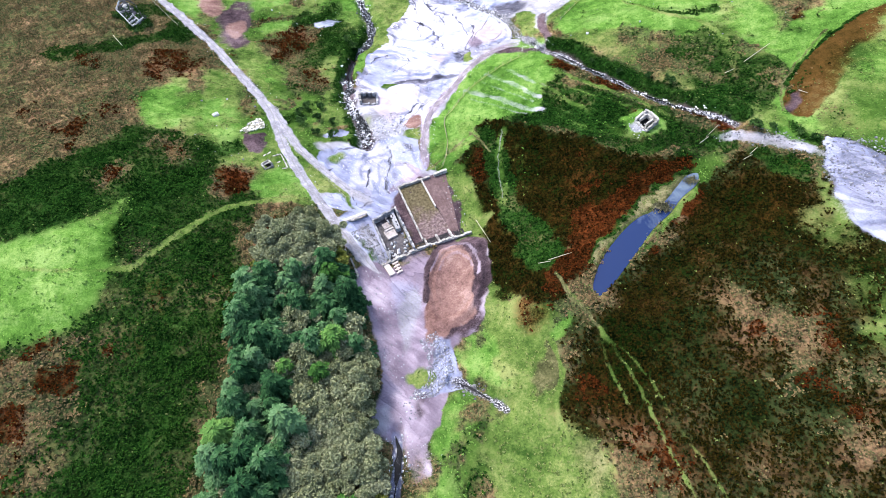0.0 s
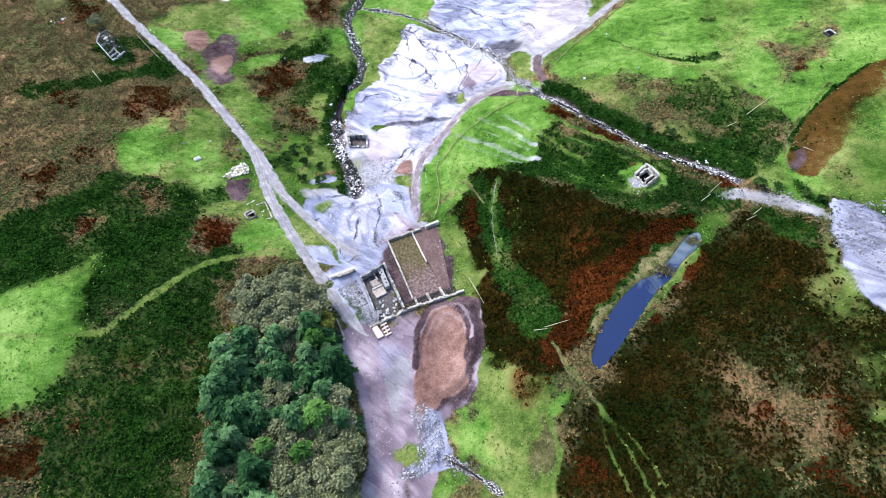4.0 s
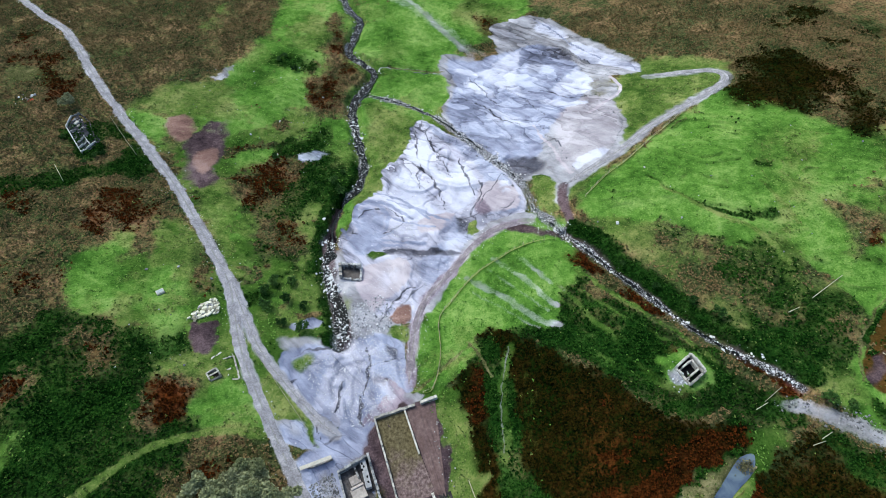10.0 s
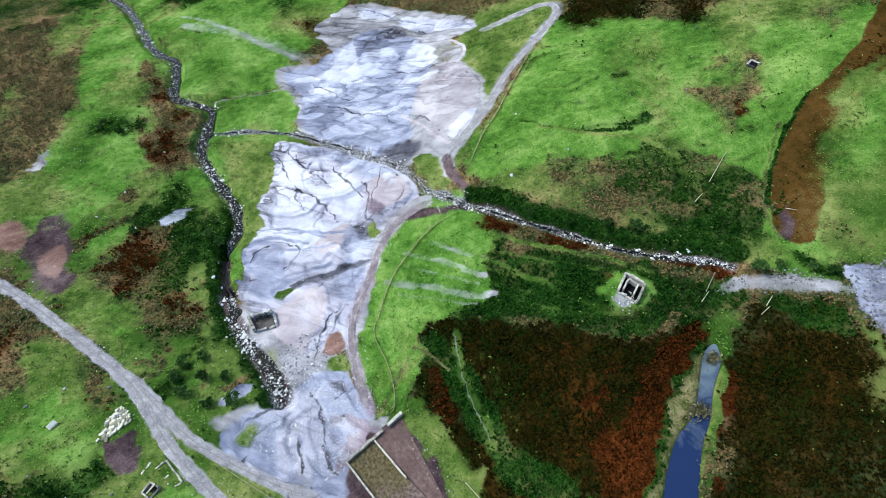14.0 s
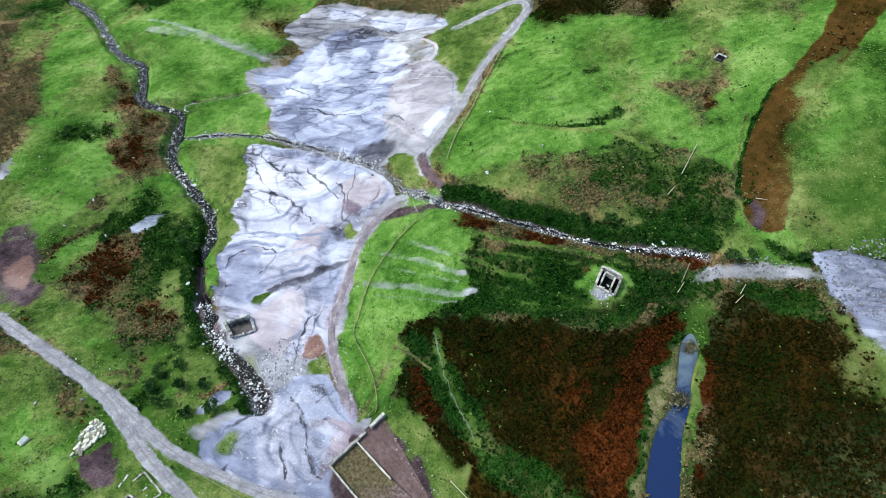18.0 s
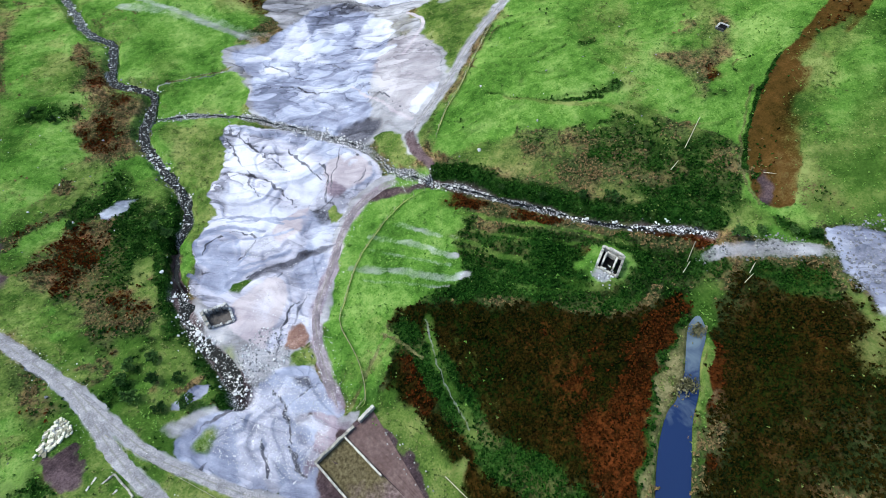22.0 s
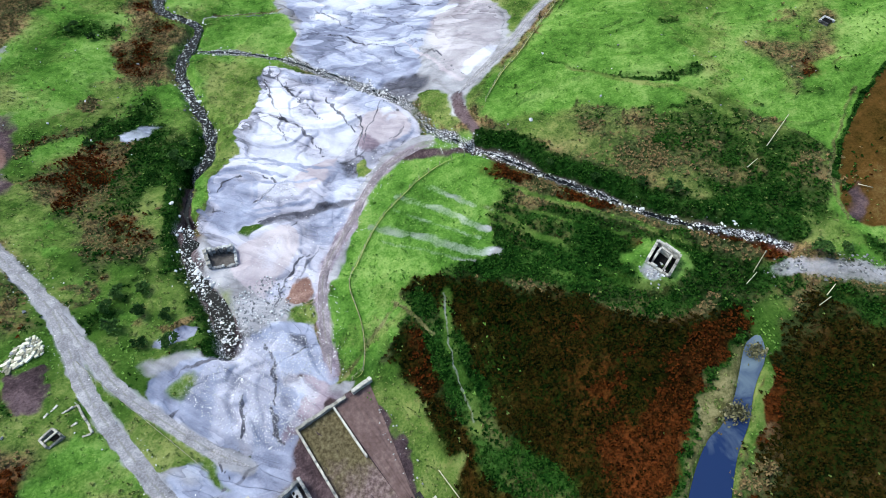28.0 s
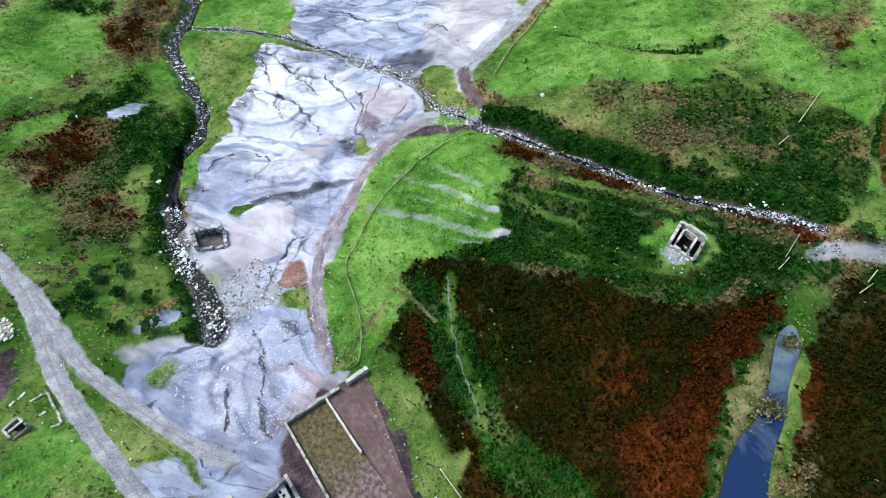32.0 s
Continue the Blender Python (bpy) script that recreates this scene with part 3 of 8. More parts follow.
# green slope under the east stream
patch("fern", 2, 1, [(23.1, 32), (27.5, 39.8), (41.4, 41.1), (50.7, 27.6), (58, 17.1), (63.7, 9), (72.7, -2.6), (67.3, -5.7), (64.1, -3.7), (60.6, -1.2), (50.9, -0.5), (45, 5.8), (39.1, 15.2), (29.2, 24.4)])
patch("grass", 1.5, 1, [(32.5, 56.9), (41.4, 47.2), (41, 41.6), (41.5, 35.4), (36.4, 31.2), (35.5, 24.6), (28.3, 27.1), (21.1, 31.4), (16.8, 30.6), (17.5, 24.7), (10.3, 19), (5.8, 16.6), (6, 24.7), (10.5, 35.4), (13.4, 39.8), (20.3, 44.2), (26.6, 49.7)])
patch("grass", 1.6, 0.5, [(41, 40.6), (50, 26.9), (57.3, 18), (60.3, 11.7), (55.9, 16.6), (48.9, 25.6), (41.5, 35.4)])
patch("grass", 1.5, 0.35, [(35.4, 22.8), (43.6, 12), (50.5, 5.4), (49.7, 4.6), (42.8, 11.2), (34.5, 21.7)])
patch("grass", 1, 0.5, [(45.6, 25.5), (55, 15.7), (54.4, 15.1), (44.7, 24.5)])
patch("rust", 1.4, 0.45, [(54.3, 16.5), (57.5, 12), (54.4, 9.1), (51.5, 12.2)])
patch("rust", 1, 1, [(44.1, 44.8), (46.3, 41.1), (51, 31.4), (55.7, 22.8), (59, 18), (57.3, 18), (50.4, 27.3), (43.8, 38.1), (42.3, 41.2)])
patch("rust", 1, 0.9, [(65.7, 10.9), (72.3, 2.6), (74.1, -1.9), (71.3, -1.8), (68.6, 2.6), (64.3, 9.6)])
patch("grass", 1, 0.8, [(52.2, 11.4), (56.3, 12.4), (57.9, 12.5), (61.2, 8.9), (61.1, 6.6), (56.6, 3.8), (52.9, 4.8), (50.7, 7), (50.8, 9.4)])
patch("scree", 0.8, 0.7, [(53.1, 9.6), (54.6, 6.4), (52.8, 5.4), (51.2, 7.6)])
# band of green through the west moor
patch("fern", 2, 0.9, [(19.6, 29.4), (22.9, 24.1), (21.8, 13.8), (21.4, 5.2), (21.1, -2.8), (22.7, -10.8), (23.5, -19.6), (19.3, -22.3), (15.4, -18.2), (15.9, -6.9), (15.8, 5), (16.5, 16), (15.2, 23.6)])
patch("rust", 2.5, 0.5, [(16.1, 22.8), (19.3, 19.5), (17.4, 13.6), (14.9, 7.2), (11.2, 9.4), (11.3, 16.5)])
patch("turf", 2.2, 0.5, [(26.2, 16.4), (27.8, 10.8), (25, 6), (23.1, -2.1), (21.7, -2.1), (22.8, 6.7), (23.3, 13.8)])
patch("fern", 2, 0.9, [(21.1, 20.9), (21.7, 15.4), (19.3, 5.9), (18.2, 0), (16.8, -0.1), (17.8, 7.3), (18.8, 15.3)])
patch("fern", 2.2, 0.8, [(21.1, -4.2), (23.3, -10.2), (23.5, -19.6), (21, -22.9), (18.8, -20.6), (19.4, -10.2)])
patch("rush", 2.5, 0.7, [(7.8, 15.5), (10.9, 12.5), (11.1, 2.6), (11.8, -4.3), (8.7, -12.1), (-0.7, -14.6), (0.2, -4.6), (4.4, 7.5)])
patch("rush", 2.5, 0.5, [(6.6, 12.8), (9.4, 11.2), (9.1, 4.9), (9.5, -1.3), (7.6, -3.4), (5.6, -0.7), (5.5, 4.3)])
patch("rust", 2.5, 0.4, [(16.2, 12), (18, 5.1), (15.7, -0.7), (13.1, 2.5)])
# upper pasture
patch("grass", 2.5, 1, [(49.1, 58.1), (56.8, 62.1), (70.1, 69.3), (87.6, 78.1), (105, 88), (108.4, 67.7), (121.3, 54.7), (149.4, 31.8), (166.5, 2.7), (119.3, -31.6), (93.8, -23.5), (87.4, -10.6), (84.5, -1.9), (80, -0.4), (87.1, 7.9), (90.4, 17.5), (83.7, 30.3), (73.4, 30.4), (62, 39.8), (52.6, 48.5)])
patch("rush", 5, 0.55, [(105.2, 68.6), (113.8, 53.6), (100.4, 40.2), (87.7, 30.6), (93.7, 23.3), (87.4, 21), (85.4, 33.4), (89.5, 42.3), (96.2, 65.7)])
patch("grass", 3, 1, [(86.5, 46.5), (88.8, 43.4), (82.8, 39.5), (72.4, 50.9), (71.6, 66.6), (82.7, 72.5), (87.7, 63.1)])
patch("fern", 1.2, 0.5, [(75.3, 48.2), (78.2, 43.8), (85.9, 38.9), (89, 40.1), (87.5, 36.2), (81, 37.7), (74.8, 45.9)])
patch("fern", 1, 0.45, [(88.4, 59.8), (93.8, 53.7), (95.8, 50), (92.4, 52.2), (88.1, 57.5)])
patch("moor", 4, 0.35, [(108.9, 114.6), (131.5, 126.8), (192.1, 103.8), (132.6, 35.6), (118.4, 54.2), (115.4, 63), (111.5, 66.2), (103.3, 70.2), (98.2, 77.6), (99.8, 83.4), (106.4, 86.5), (108.4, 92.9)])
patch("moor", 4, 0.7, [(98.9, 83), (112.3, 96.8), (128, 92.9), (129.7, 77.2), (114.5, 67.8), (106.1, 71.1), (100.3, 73.2)])
patch("moor", 4, 0.6, [(120.6, 68.1), (131.3, 74.7), (134.8, 64.5), (123.5, 53.9), (117.6, 53.7), (118.5, 60.2)])
patch("rush", 4, 0.7, [(121.8, 56), (131.3, 55.9), (150.6, 39.4), (147.4, 28.5), (134.9, 30.2), (124.2, 36.2), (114.8, 29.5), (101.1, 21.5), (93.9, 23.9), (100.6, 33.7), (111.1, 38.8)])
patch("heath", 3.2, 0.7, [(117.6, 50.2), (116.2, 42), (110.5, 36.6), (104.2, 40.6), (113.9, 41.5)])
patch("heath", 3.2, 0.75, [(99.4, 40.1), (103.8, 36.8), (105.8, 32.2), (113.7, 33.2), (112.1, 27.1), (105.1, 26.8), (97.5, 22.7), (99.4, 27.7), (99.4, 32.5)])
patch("rust", 2.5, 0.5, [(105.2, 31.6), (109.5, 24.8), (101.1, 21.5), (98.7, 23.8)])
patch("heath", 3.2, 0.6, [(117.9, 38.6), (119.7, 33.8), (114.6, 30.9), (112.9, 34.1)])
patch("grass", 3, 0.9, [(126.6, 43.1), (132.8, 35.9), (127.3, 32.8), (121.9, 35.8), (123.3, 40.3)])
patch("heath", 3.2, 0.6, [(136.2, 38.6), (144.9, 35.1), (141.1, 29.3), (135.1, 34.8)])
patch("rush", 3, 0.8, [(54.2, 50.4), (62.6, 44.2), (71.5, 35.3), (78.3, 31.8), (84.5, 29.3), (84, 22.6), (89.6, 18.4), (90.2, 13.1), (86.7, 6.2), (82.9, -0.7), (75.2, 1.1), (66.5, 11.6), (62, 22.6), (56.4, 33.7), (49.3, 46.6)])
patch("fern", 4, 0.55, [(77.6, 32.8), (83.5, 30), (83.7, 25.4), (77.3, 21.3), (73.2, 23.8), (71.2, 28.3)])
patch("moor", 4, 0.6, [(84.3, 15.4), (89.8, 11.4), (85.5, 5.5), (81.4, 6), (78.9, 10.9)])
patch("rust", 4, 0.5, [(86.2, 15.5), (90.1, 10.9), (84.9, 6.1), (81.4, 10.1)])
patch("fern", 3, 0.75, [(75.1, 19.3), (82.1, 13.6), (82.1, 5.2), (81, 0.4), (75.7, 1.5), (71.1, 8.5), (68.2, 14.6), (70.5, 18.2)])
patch("fern", 1.4, 0.95, [(48.5, 47.6), (52.9, 42.9), (56.4, 33.7), (61, 28.1), (62.3, 22.9), (60.6, 22.8), (56.4, 28.5), (52.3, 36.5), (47.8, 44.8)])
patch("rust", 3, 0.45, [(62.6, 44.2), (71.9, 32.3), (67.3, 26.2), (60.4, 34.5)])
patch("peat", 1, 0.6, [(63.4, 20), (67, 18), (66.1, 14.9), (63.1, 15.9), (62, 18.6)])
patch("grass", 1.2, 1, [(102.2, 18), (108.1, 18.5), (95.1, 9.7), (88, 4.8), (84.1, -1), (81.7, -0.3), (85.8, 5.2)])
patch("grass", 2, 0.9, [(77.6, 0.3), (82.9, -0.7), (86.2, -4.4), (87.4, -10.6), (85, -14.5), (81.2, -11.5), (76.9, -5.3)])
patch("fern", 1.5, 0.8, [(83.3, -4.1), (86.9, -11), (84.7, -14.1), (82.4, -10.7), (81.9, -6.3)])
patch("turf", 4, 0.95, [(128.4, 17.8), (140.9, 12.7), (158, -7.1), (119.3, -31.6), (93.8, -23.5), (87.4, -10.6), (91.8, -3.8), (105.3, 4.3)])
patch("grass", 4, 0.5, [(130.9, 14.1), (134, 0.2), (119.2, -8.8), (112.2, 0.4), (114.2, 8)])
patch("fern", 4, 0.3, [(102.3, 1), (106.7, -6.8), (107.2, -16.2), (98.1, -24.8), (92.9, -17.9), (88.4, -9.9), (89.7, -5.5)])
patch("rust", 4, 0.25, [(97.2, -3.9), (99.9, -13.4), (93.4, -17.6), (89.5, -9.2)])
patch("bog", 0.7, 1, [(142.7, 25.3), (126.4, 20.6), (115.7, 19.9), (108.8, 17.7), (101.4, 13.9), (94.7, 10.1), (89, 5.7), (85, 0.9), (85.2, -3.9), (88, -5.5), (95, -1.3), (101.1, 2.4), (107.9, 5.9), (116.7, 10.1), (125.5, 12.5), (135, 14.8), (147.9, 17), (161.9, 20), (156, 30.2)])
patch("rust", 2.5, 0.5, [(127.7, 18.7), (140.7, 20.5), (150.4, 21.2), (136.3, 16.3), (124.5, 13.8), (116.9, 12.6)])
patch("peat", 0.8, 0.7, [(89.7, 3.9), (90.3, 2.1), (88.2, -1.7), (85.7, -2.9), (84.9, -0.4)])
patch("peat", 0.8, 0.4, [(124, 17.6), (125.2, 14.3), (117.6, 11.7), (118, 14)])
# stony places about the east stream
patch("scree", 1.4, 0.55, [(71.4, -1.4), (77.5, -6), (80.3, -9.8), (83.3, -14.5), (81.1, -15), (76.7, -10.3), (70.8, -3.8)])
patch("slate", 1.2, 1, [(86.7, -11.7), (89.9, -14.5), (93.3, -19.7), (97, -25.5), (101.8, -36.3), (84.8, -45.1), (78.7, -36), (77.9, -31.1), (79.5, -26.3), (81.4, -21.9), (82.7, -18.2)])
patch("rush", 1.5, 0.6, [(81.7, -18.8), (78.6, -26.9), (78.7, -32.4), (76.3, -32), (77.4, -25.7), (79.2, -19.4)])
patch("grass", 2, 1, [(10.1, 35.8), (14.9, 42.1), (23.6, 48.9), (34.7, 56.4), (43.7, 54.5), (45.7, 46.3), (43.4, 37.5), (28.4, 52.2)])
patch("turf", 2, 0.9, [(-5.1, 87.2), (-1.9, 80.1), (-4.8, 76.9), (-6.8, 69.4), (-10.2, 67.2), (-12.2, 70.1), (-8.1, 77.8)])
patch("grass", 1.4, 0.8, [(-6.7, 81.2), (-3.3, 80.3), (-6.4, 73.7), (-7.7, 68.1), (-10.4, 68.5)])
patch("turf", 3, 0.9, [(-42.8, 91.1), (-33.1, 83.7), (-21.3, 65.8), (-14.6, 59.8), (-14, 43), (-12.9, 37.2), (-23.5, 36.9), (-32, 53.1), (-41.7, 74.7)])
patch("heath", 3.5, 0.6, [(-32.4, 77), (-26.2, 73.9), (-20.8, 67.4), (-21.4, 58.2), (-26.5, 57.1), (-31.5, 62.9)])
patch("rust", 4, 0.3, [(-32.4, 77), (-26.2, 73.9), (-20.8, 67.4), (-21.4, 58.2), (-26.5, 57.1), (-31.5, 62.9)])
patch("grass", 2.5, 0.8, [(-43.2, 83.4), (-35.3, 79.3), (-33.7, 72.1), (-32, 65.2), (-36.9, 67.3), (-41.7, 74.7)])
patch("grass", 2, 0.7, [(-31.7, 62.2), (-27.4, 54.3), (-31.2, 52.4), (-34.4, 60)])
patch("rush", 2.5, 0.6, [(-20.5, 57.4), (-15.4, 51.2), (-14.9, 43.7), (-19.8, 46.3), (-22.9, 50.6)])
patch("fern", 2, 0.7, [(-30.4, 53.4), (-26, 51.5), (-26.8, 45.7), (-30.4, 47.8)])
patch("grass", 2, 0.7, [(-22.9, 50.6), (-19.9, 43.1), (-22.6, 39.2), (-25.5, 43.1), (-27.7, 46.4)])
patch("turf", 3, 0.8, [(-54.6, 81.1), (-44.6, 69.8), (-38.5, 47.6), (-37.3, 34.3), (-52.3, 44), (-59.6, 49.9)])
patch("heath", 4.2, 0.6, [(-43.4, 65.5), (-38.6, 55.2), (-38.5, 47.6), (-44.3, 50.8)])
patch("rust", 4.8, 0.3, [(-43.4, 65.5), (-38.6, 55.2), (-38.5, 47.6), (-44.3, 50.8)])
patch("grass", 2.5, 0.9, [(-49.8, 61), (-45.4, 54.5), (-44, 43.7), (-48, 40.6), (-56.7, 47.5)])
patch("rill", 4, 0.55, [(86.7, -11.7), (89.9, -14.5), (93.3, -19.7), (97, -25.5), (101.8, -36.3), (84.8, -45.1), (78.7, -36), (77.9, -31.1), (79.5, -26.3), (81.4, -21.9), (82.7, -18.2)])
patch("fern", 5, 0.52, [(-26.4, 117.9), (-7.5, 113), (-5.4, 97.4), (-12.3, 83.1), (-23.4, 88.3), (-27.3, 102.5)])
patch("heath", 4, 0.8, [(-35.6, 98.9), (-19.1, 100.5), (-19, 86.4), (-34.9, 81.1)])
patch("rust", 5, 0.56, [(-35.6, 98.9), (-19.1, 100.5), (-19, 86.4), (-34.9, 81.1)])
patch("fern", 6, 0.48, [(-32.1, 78.2), (-21.8, 75.7), (-14.3, 61.1), (-18.7, 49), (-29.1, 58.3)])
patch("heath", 4, 0.6, [(-29.5, 73.5), (-20.5, 69.5), (-21, 59.4), (-28.6, 62.9)])
patch("rust", 5, 0.45, [(-27.5, 72.7), (-18.9, 72.5), (-19.3, 63.6), (-27.3, 65.6)])
patch("fern", 5, 0.42, [(-40.8, 55.9), (-33, 55.5), (-29.6, 45.7), (-34.9, 42.9)])
# spoil heaps: upper
patch("scree", 1.2, 1, [(32.4, 145.5), (37.8, 141.9), (46, 133.3), (51.8, 140), (50.7, 151.9), (56.4, 157.3), (71.3, 156.5), (78.4, 139.8), (84.6, 124.6), (89.5, 106.2), (83.9, 105.5), (76.3, 108.7), (78.9, 94.2), (71.7, 81), (66.8, 73.1), (61.7, 69), (50.9, 64.2), (46.7, 58.5), (47.1, 70.8), (41.1, 69), (35, 77.9), (28.2, 98.5), (26, 114.1), (31.8, 123.4), (29.8, 137.7)])
patch("slate", 1.5, 0.9, [(32, 143.9), (42.7, 136.5), (51.4, 138.3), (69.9, 138.7), (71.9, 116.3), (72.3, 103.3), (54.5, 92.7), (47.7, 77.5), (36.4, 77.1), (28.5, 99.9), (27.2, 115.2), (33.6, 122.7)])
patch("rill", 2, 0.5, [(51.6, 155.4), (61.2, 151.2), (63.6, 138.1), (56.4, 141.7), (51.7, 147.6)])
patch("silt", 2.5, 0.5, [(54.5, 92.7), (64.4, 101), (75, 101.2), (74.4, 87.9), (68.1, 75.3), (60.5, 69.7), (50.1, 66.4), (50.4, 75.9)])
patch("straw", 1.5, 0.35, [(70.9, 113.6), (77.9, 108.3), (77.6, 99.2), (69.8, 97), (68.2, 106.3)])
patch("rush", 1.2, 0.8, [(73.7, 94.1), (80.9, 98.8), (89.2, 94.6), (83.8, 86.9), (76.3, 81.3), (71.5, 81.2)])
patch("rush", 1.5, 0.9, [(82.9, 99.4), (93.9, 97.2), (99.2, 91.3), (87.3, 81), (77.6, 77.2), (73.3, 80)])
patch("white", 1.4, 0.585, [(45.2, 131.8), (55.7, 139), (61.5, 139.2), (59.9, 131.4), (54, 127.5), (52.8, 118.5), (52.2, 108.5), (47.3, 116), (42.6, 123.9), (41.2, 130)])
patch("white", 1.26, 0.63, [(64.5, 149.6), (71.1, 152.4), (76.8, 140.9), (74.4, 135.1), (69, 142.4)])
patch("white", 1.12, 0.675, [(72.7, 132), (76.8, 135.3), (83.2, 121.2), (89.6, 107.1), (85.4, 105.1), (79.3, 116.1), (74.9, 119.3)])
patch("white", 1.4, 0.585, [(59.5, 111.6), (66.7, 114.9), (70.7, 118.1), (72.9, 109.2), (70.9, 101.9), (65.3, 103.5), (60.2, 106.7)])
patch("white", 1.12, 0.72, [(35, 129), (42.7, 120.2), (44.8, 113.7), (38.1, 117.1)])
patch("white", 0.98, 0.72, [(54.2, 108), (63, 102), (69.8, 97), (63.2, 97.9), (55.9, 102.2)])
patch("white", 0.98, 0.72, [(34.5, 136.1), (41.6, 131.6), (42.3, 126.6), (35.6, 131.6)])
patch("white", 1.12, 0.54, [(53.8, 72.3), (62.8, 75.6), (64.3, 71.7), (53.4, 67.1)])
patch("white", 1.4, 0.45, [(39.4, 111.1), (45.7, 103.9), (48.4, 95), (42.1, 97.3), (36.7, 103.9)])
patch("slate", 1, 1, [(59.7, 140.1), (67.9, 135.7), (69.9, 118.6), (62.2, 112.6), (54.7, 115.5), (55.2, 126.9)])
patch("rill", 1, 0.6, [(66.2, 136.7), (73.1, 130.4), (72.3, 122.5), (66.5, 128.3)])
patch("rill", 1.4, 0.5, [(59.8, 132.2), (64.3, 127.6), (60, 120.1), (55.9, 122.6)])
patch("slate", 1, 0.9, [(37.5, 96.6), (45.5, 96.9), (49.4, 88.5), (47.2, 80.9), (41, 81.7), (35.7, 88)])
patch("white", 2.1, 0.36, [(40.2, 96.7), (46, 93.1), (46.4, 86.1), (39.3, 87.4)])
patch("rill", 1.6, 0.7, [(37.8, 82.1), (45.5, 80.4), (48.7, 73.4), (41.3, 69.6), (37.5, 75.1)])
patch("rush", 1, 0.95, [(41.7, 69.4), (47.1, 70.8), (47.5, 61.1), (45.5, 55.2), (40.6, 57.8)])
patch("rush", 0.8, 0.9, [(44, 68.6), (47.1, 64.2), (46, 57.7), (42.3, 58.5)])
# spoil heaps: lower
patch("scree", 0.9, 0.9, [(25.8, 60.8), (33.8, 59.9), (38.5, 59.2), (39.7, 56.1), (34.9, 56.7), (29.3, 56), (23.5, 53.7), (15.9, 45), (12, 39.4), (9.2, 36.8), (7, 39.1), (9.8, 43.6)])
patch("spoil", 1, 1, [(18.9, 111.6), (23.9, 104.6), (29.3, 96.8), (32.8, 86.4), (38.6, 73.4), (39, 66.1), (37.9, 58.8), (33.5, 59.5), (27.1, 59), (20, 53.3), (15.6, 45.4), (11.3, 41.1), (4.2, 34.7), (-3.6, 35.4), (-7.2, 43.8), (-10.1, 57.7), (-9.7, 66.8), (-6.6, 69.2), (-4.8, 76.9), (-1.3, 79.5), (3.5, 80.7), (3.9, 88.6), (7.4, 93.2), (12.4, 96.4), (14.2, 103.9)])
patch("slate", 1.2, 0.7, [(19.3, 110.5), (29.3, 96.8), (37.2, 75.6), (37.7, 60.5), (33.8, 59.9), (29.5, 63.8), (30.8, 74.1), (29.8, 87.6), (22.5, 101.9)])
patch("silt", 1.2, 0.8, [(29.9, 75.5), (37.4, 70.3), (37.3, 61.1), (31.8, 62), (27.2, 64.3), (27.8, 69.3)])
patch("white", 1.76, 0.6, [(33.7, 72.9), (36.9, 71), (36.7, 66.6), (33, 69.1)])
patch("white", 2.2, 0.75, [(16.1, 104.8), (20.2, 103), (19.8, 95), (20, 85), (23, 80.8), (26.1, 87.8), (28.2, 86.5), (29, 78.5), (27.6, 69.5), (24.1, 66.3), (19.7, 67.6), (19.6, 74.8), (17.9, 79.5), (16.7, 87.2), (12.9, 90.2), (12.1, 95.2)])
patch("white", 3.08, 0.675, [(9.4, 90.3), (13.3, 87.6), (15.1, 79.3), (17.3, 72.2), (19.1, 66.5), (15.7, 63.6), (10, 65.1), (4.3, 69.6), (2.6, 76.6), (3.9, 83)])
patch("slate", 1.6, 0.75, [(-3, 77.5), (1.8, 74.4), (3, 68.6), (0.7, 64), (-3.5, 66.2), (-5.3, 71.4)])
patch("spoil", 1.2, 0.6, [(5.3, 68.5), (15.7, 63.6), (21.2, 59.1), (17.7, 56.2), (7.7, 61), (3, 63.9)])
patch("silt", 1.2, 0.9, [(11.8, 68.4), (21.2, 67.1), (21.2, 61.7), (15.8, 61), (10.3, 62.8)])
patch("slate", 1.8, 0.6, [(19.3, 66.8), (25.3, 61.4), (23.1, 54.2), (17.8, 53.7), (14.2, 55.7)])
patch("rill", 1.6, 0.5, [(21.6, 66.4), (27.2, 62.9), (25.8, 58.2), (20.4, 57.7)])
patch("slate", 1.4, 0.65, [(11.9, 58.5), (19.1, 53.2), (15.6, 45.4), (9.8, 43.6), (8.4, 51.3)])
patch("pink", 1.4, 0.85, [(28.3, 70.1), (30.9, 63.3), (28.1, 61.7), (25.8, 64.9)])
patch("rush", 0.6, 0.9, [(24.2, 60.3), (26.5, 59.8), (24.4, 56.2), (22.9, 56.4)])
patch("slate", 1.2, 0.8, [(-5.5, 68.2), (-1.5, 64.1), (2.2, 62.4), (-0.9, 59.1), (-5.9, 57.8), (-8.2, 65.3)])
patch("rush", 0.9, 0.9, [(-3.1, 60.2), (1.7, 58.5), (2, 56.1), (-2.8, 56.8)])
patch("rill", 1.2, 0.68, [(1.1, 60.3), (9.2, 58.1), (19.1, 53.2), (19.5, 51.3), (9.2, 55.2), (1, 57.1)])
patch("silt", 1, 1, [(6.5, 55.5), (7.6, 51.2), (6, 46.7), (1.7, 44.3), (-1.4, 41.9), (-4.3, 39), (-6.6, 45), (-8.6, 53.4), (-5.1, 55), (1.4, 55)])
patch("white", 2.64, 0.45, [(-2.7, 52.6), (4.9, 53.1), (4.1, 47.7), (-1.6, 43.9)])
